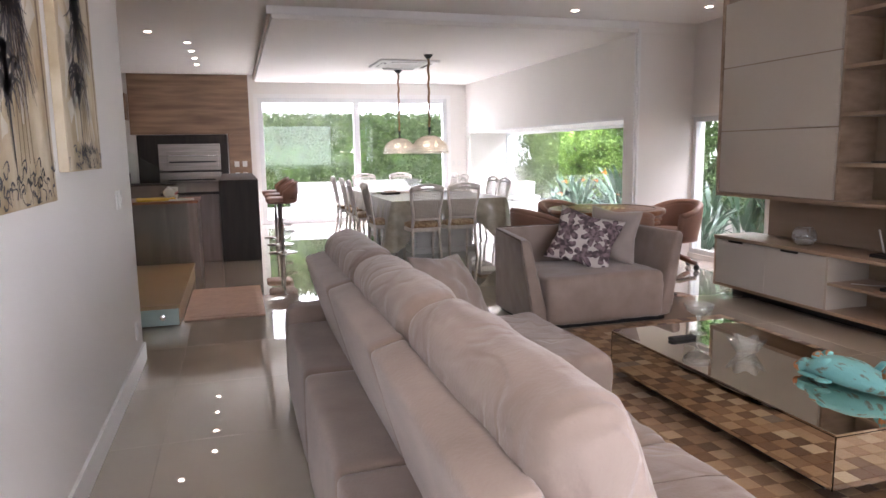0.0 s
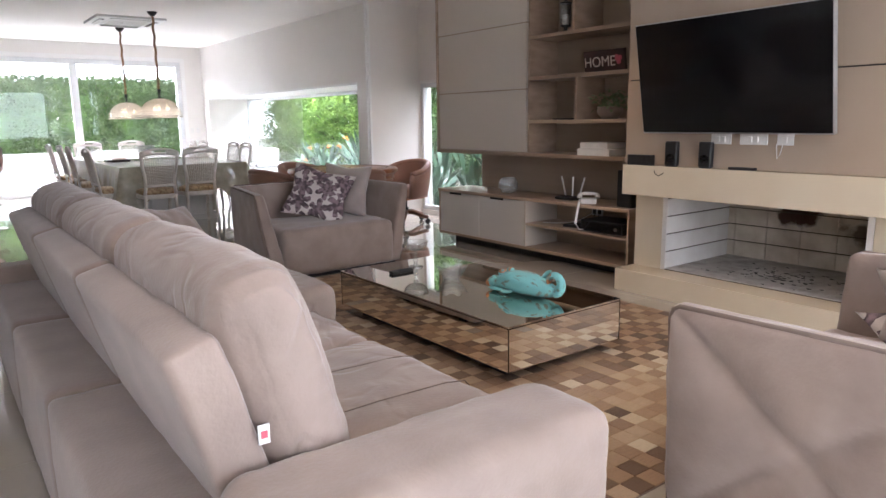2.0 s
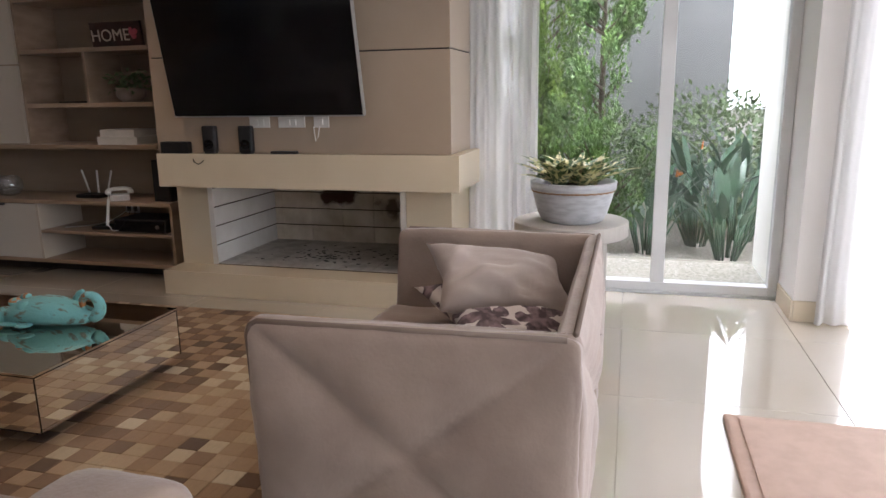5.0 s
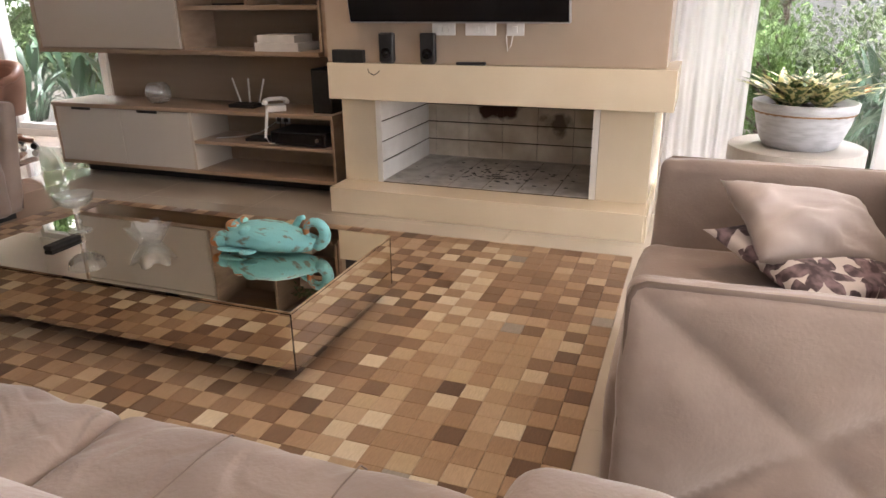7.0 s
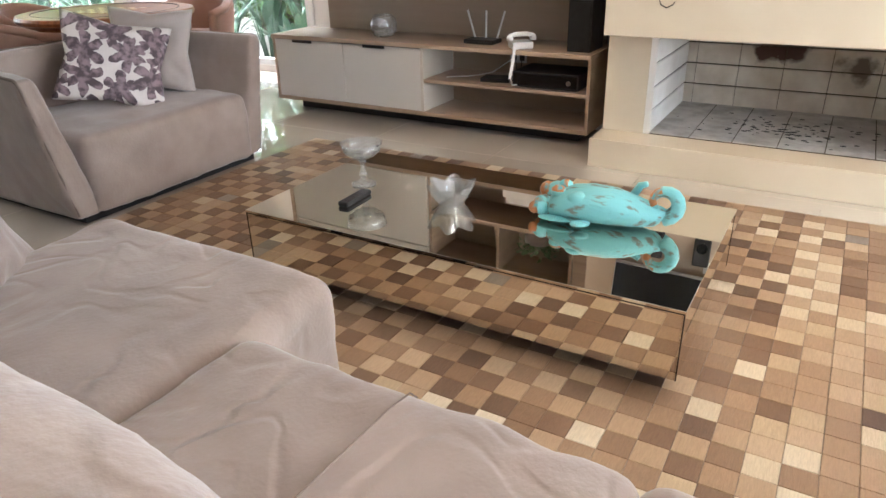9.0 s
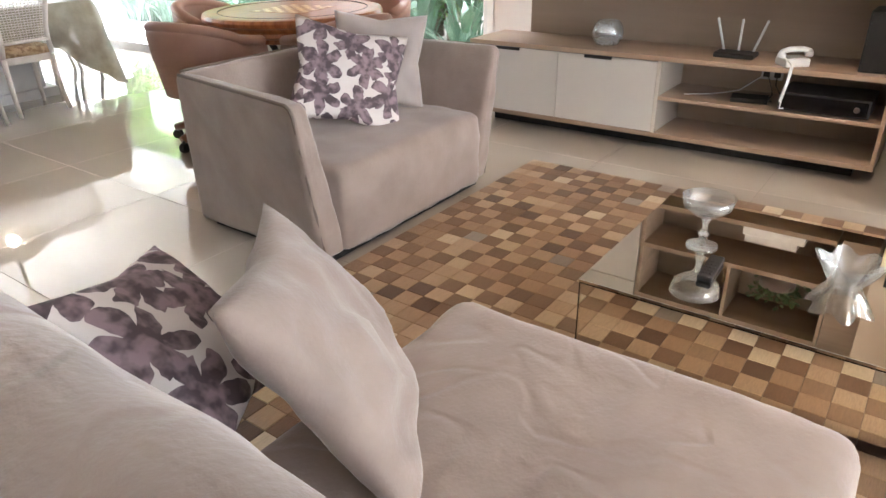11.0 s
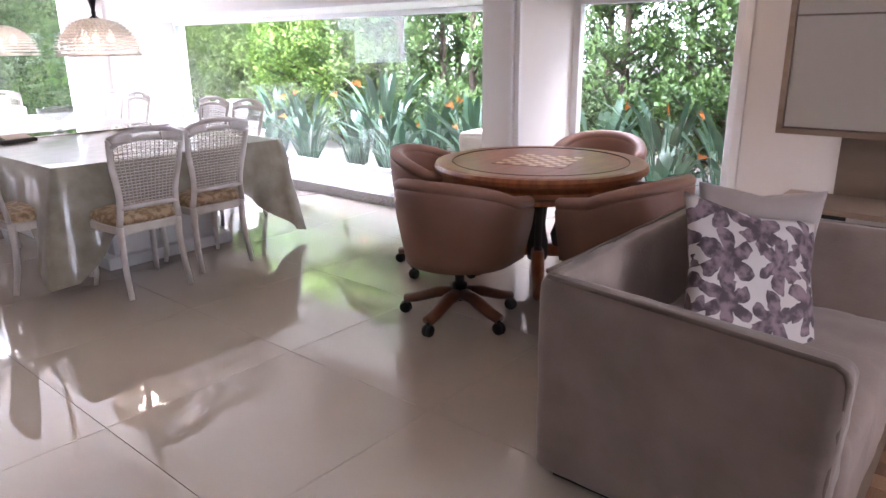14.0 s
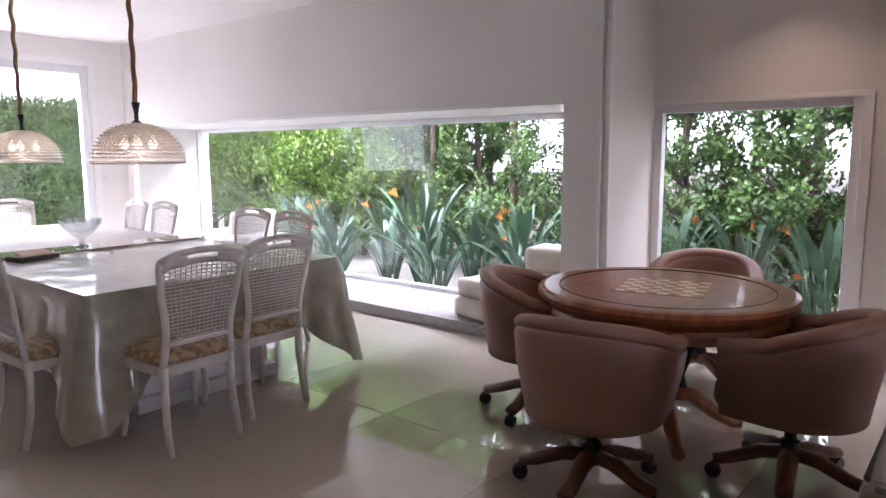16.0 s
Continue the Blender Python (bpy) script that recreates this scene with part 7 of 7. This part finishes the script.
for x, y in ((6.6, 0.12), (7.6, 0.75)):
    copy_thing(con2 if x > 7 else con, pose(x, y, -0.1, 0, 0, 40 * y) @ Matrix.Diagonal((0.6, 0.6, 1.0, 1)))


def strelitzia(seed, label):
    """A clump of paddle leaves on long stalks, with orange flowers."""
    p = thing("strelitzia", (0, 0, 0), 0, label, "plant", "strelitzias along the house")
    rnd = random.Random(seed)
    for k in range(34):
        a = rnd.uniform(0, 6.28)
        lean = rnd.uniform(0.05, 0.5)
        H = rnd.uniform(0.55, 1.15)
        dx, dy = math.cos(a), math.sin(a)
        base = Vector((dx * 0.08, dy * 0.08, 0))
        bm = bmesh.new()
        mid = base + Vector((dx * lean * H * 0.5, dy * lean * H * 0.5, H * 0.6))
        tube([tuple(base), tuple(mid)], 0.011, 6, bm=bm, r2=0.007)
        side = Vector((-dy, dx, 0))
        rows = []
        for s in range(7):
            f = s / 6
            c = mid + Vector((dx * lean * (0.5 * H) * f * (1 + f), dy * lean * (0.5 * H) * f * (1 + f), 0.42 * H * f * (1 - 0.35 * f * lean)))
            w = 0.036 * math.sin(math.pi * min(1, f * 0.92 + 0.08)) ** 0.8
            rows.append([bm.verts.new(c + side * w + Vector((0, 0, w * 0.3))), bm.verts.new(c), bm.verts.new(c - side * w + Vector((0, 0, w * 0.3)))])
        for r0, r1 in zip(rows, rows[1:]):
            bm.faces.new((r0[0], r0[1], r1[1], r1[0]))
            bm.faces.new((r0[1], r0[2], r1[2], r1[1]))
        part("leaf", bm, STREL, p, smooth=True)
    for k in range(1):
        a = rnd.uniform(0, 6.28)
        x, y, H = 0.25 * math.cos(a), 0.25 * math.sin(a), rnd.uniform(0.75, 1.0)
        fl = part("flower_stalk", tube([(x * 0.3, y * 0.3, 0), (x, y, H), (x + 0.12 * math.cos(a), y + 0.12 * math.sin(a), H + 0.03)], 0.008, 6), STREL, p)
        bm = bmesh.new()
        for j in range(5):
            q = Vector((x + 0.05 * math.cos(a), y + 0.05 * math.sin(a), H + 0.01))
            tip = q + Vector((0.025 * j * math.cos(a) - 0.02, 0.025 * j * math.sin(a), 0.09 - 0.012 * j))
            tube([tuple(q), tuple(q.lerp(tip, 0.5)), tuple(tip)], 0.011, 5, bm=bm, r2=0.002)
        part("flower", bm, ORANGE, fl, "pointed orange petals")
    return p


s1 = strelitzia(3, "strelitzia clump with grey-green paddle leaves and orange flowers")
s1.location = (6.75, 7.1, -0.1)
s2 = strelitzia(9, "tall strelitzia clump with grey-green leaves and orange flowers")
s2.location = (6.6, 9.9, -0.1)
rnd = random.Random(12)
for x, y, s in ((6.6, 6.45, 0.95), (6.7, 7.75, 1.0), (6.8, 8.6, 0.9), (6.5, 10.6, 1.15), (6.8, 11.4, 1.0), (6.6, 12.3, 0.95), (6.8, 13.2, 0.9), (6.6, 9.3, 0.95), (6.25, 8.1, 0.65), (6.3, 9.0, 0.7), (6.25, 10.2, 0.65), (6.35, 11.0, 0.75), (6.3, 11.9, 0.7), (6.3, 12.8, 0.7), (6.25, 6.9, 0.65),
                (6.9, -0.75, 0.95), (7.2, -1.2, 1.0), (6.35, -0.95, 0.85), (6.5, -0.3, 0.75), (6.5, 1.5, 0.95), (6.9, -1.9, 1.1)):
    copy_thing(s1 if rnd.random() < 0.5 else s2, pose(x, y, -0.1, 0, 0, rnd.uniform(0, 360)) @ Matrix.Diagonal((1, 1, s, 1)))


def shrub(x, y, r, h, seed, label):
    t = thing("shrub", (x, y, -0.1), 0, label, "shrub")
    part("trunk", tube([(0, 0, 0), (0.02, 0.01, h * 0.6)], 0.03, 6, r2=0.015), BARK, t)

    def place(q):
        d = Vector((q.gauss(0, 1), q.gauss(0, 1), q.gauss(0, 1))).normalized()
        k = 1 + 0.25 * noise.noise(d * 2.5 + Vector((seed, 0, 0)))
        return Vector((d.x * r * k, d.y * r * k, h * 0.5 + d.z * h * 0.5 * k)) * q.uniform(0.8, 1.0), d
    me = leaf_mass(random.Random(seed), 4200, 0.06, place)
    me.materials.append(HEDGE)
    ob = new("crown", me)
    ob.parent = t


for k, (x, y, r, h) in enumerate(((8.0, -1.0, 0.8, 1.45), (8.1, -2.3, 0.85, 1.35), (7.9, 0.3, 0.7, 1.3), (8.2, -3.6, 0.8, 1.4))):
    shrub(x, y, r, h, 20 + k, "rounded green shrub behind the strelitzias")
nb = thing("neighbour_house", (0, 0, 0), 0, "plain grey house wall beyond the garden", "house")
part("wall", box(9.8, 10.2, -1.3, 1.3, -0.2, 5.0), GREYWALL, nb)
part("roof", box(9.6, 11.5, -1.5, 1.5, 5.0, 5.2), RENDERW, nb)


def rattan_sofa(x, y, rz, label):
    r = thing("garden_sofa", (x, y, -0.02), rz, label, "garden sofa", "white rattan seats on the terrace")
    for z in range(6):
        part("woven_band", box(-0.75, 0.75, -0.38, -0.33, 0.02 + 0.06 * z, 0.075 + 0.06 * z, 0.012), RATTAN, r)
    part("body", box(-0.74, 0.74, -0.33, 0.35, 0.02, 0.37, 0.01), RATTAN, r)
    for s in (-1, 1):
        part("arm", box(min(s * 0.75, s * 0.63), max(s * 0.75, s * 0.63), -0.38, 0.38, 0.38, 0.60, 0.02), RATTAN, r)
    part("backrest", box(-0.75, 0.75, 0.28, 0.38, 0.38, 0.72, 0.02), RATTAN, r)
    part("cushion", soft(-0.62, 0.62, -0.36, 0.27, 0.375, 0.47, 0.04, 0.01, 0.004, 2, 8), LINEN, r)


rattan_sofa(1.95, 16.6, 0, "white rattan garden sofa with a white cushion on the terrace")
rattan_sofa(3.75, 16.9, 0, "second white rattan garden sofa on the terrace")


# ---- floor tiles and rug squares, last ----
TS = 0.9
tile_mesh = None
floor_ob = next(o for o in scene.objects if o.name == "floor")
for i in range(-6, 6):
    for j in range(-10, 10):
        x0, y0 = 1.36 + TS * i, 5.28 + TS * j
        if x0 + TS < -3.2 or x0 > XO or y0 + TS < -3.3 or y0 > FY + 0.1:
            continue
        if tile_mesh is None:
            tile = part("tile", box(0.001, TS - 0.001, 0.001, TS - 0.001, -0.008, 0.0, 0.0008, 1), TILE, floor_ob, kind="structure")
            tile_mesh = tile.data
            tile.location = (x0, y0, 0)
        else:
            tile = new("tile", tile_mesh)
            tile.parent = floor_ob
            tile["kind"] = "structure"
            tile.location = (x0, y0, 0)

SQ = 0.0875
RX0, RX1, RY0, RY1 = 1.06, 3.86, 0.95, 4.71
rug = thing("rug", (0, 0, 0), 0, "patchwork cowhide rug of brown and cream squares under the coffee table", "rug")
part("backing", box(RX0, RX1, RY0, RY1, 0.0, 0.005), FABRICD, rug)
square = bmesh.new()
box(0.0006, SQ - 0.0006, 0.0006, SQ - 0.0006, 0.005, 0.0120, 0.0016, 1, bm=square)
nx, ny = round((RX1 - RX0) / SQ), round((RY1 - RY0) / SQ)
cells = [(i, j) for i in range(nx) for j in range(ny)]
near = set([c for c in cells if 12 <= c[0] < 34 and c[1] < 13][:290])
tone_rnd = random.Random(31)


def shade_of(i, j):
    """Which hide a square is cut from: a checker of pairs, in pale bands and brown fields."""
    even, r = (i + j) % 2 == 0, tone_rnd.random()
    if j in (7, 8):
        return (0 if r < 0.75 else 1) if even else (1 if r < 0.85 else 2)
    if 2 <= j < 7 and 5 <= i < 22:
        return (0 if r < 0.35 else 1) if even else (1 if r < 0.72 else 2 if r < 0.88 else 3)
    if j < 7 and i >= 22:
        return (1 if r < 0.7 else 2) if even else (2 if r < 0.85 else 1)
    if j < 2:
        return (1 if r < 0.8 else 0) if even else (3 if r < 0.7 else 2)
    return (0 if r < 0.16 else 1 if r < 0.86 else 2) if even else (2 if r < 0.60 else 3 if r < 0.88 else 1)


pair, verts, faces, tone = [], [], [], []
for i, j in cells:
    k = shade_of(i, j)
    if (i, j) in near:
        if not pair:
            ob = part("square", square, PATCH[k], rug)
            base = [tuple(v.co) for v in ob.data.vertices]
            polys = [tuple(p.vertices) for p in ob.data.polygons]
            for m in PATCH:
                pair.append(ob.data.copy())
                pair[-1].materials[0] = m
        else:
            ob = new("square", pair[k])
            ob.parent = rug
        ob.location = (RX0 + SQ * i, RY0 + SQ * j, 0)
tone_rnd = random.Random(32)
for i, j in cells:
    k = shade_of(i, j)
    if (i, j) not in near:
        o = len(verts)
        verts += [(a + RX0 + SQ * i, b + RY0 + SQ * j, c) for a, b, c in base]
        faces += [tuple(o + q for q in p) for p in polys]
        tone += [k] * len(polys)
me = bpy.data.meshes.new("patchwork")
me.from_pydata(verts, [], faces)
for m in PATCHM:
    me.materials.append(m)
me.polygons.foreach_set("material_index", tone)
ob = new("patchwork", me)
ob.parent = rug
tagged(ob, "remaining cowhide squares of the rug", kind="stuff")
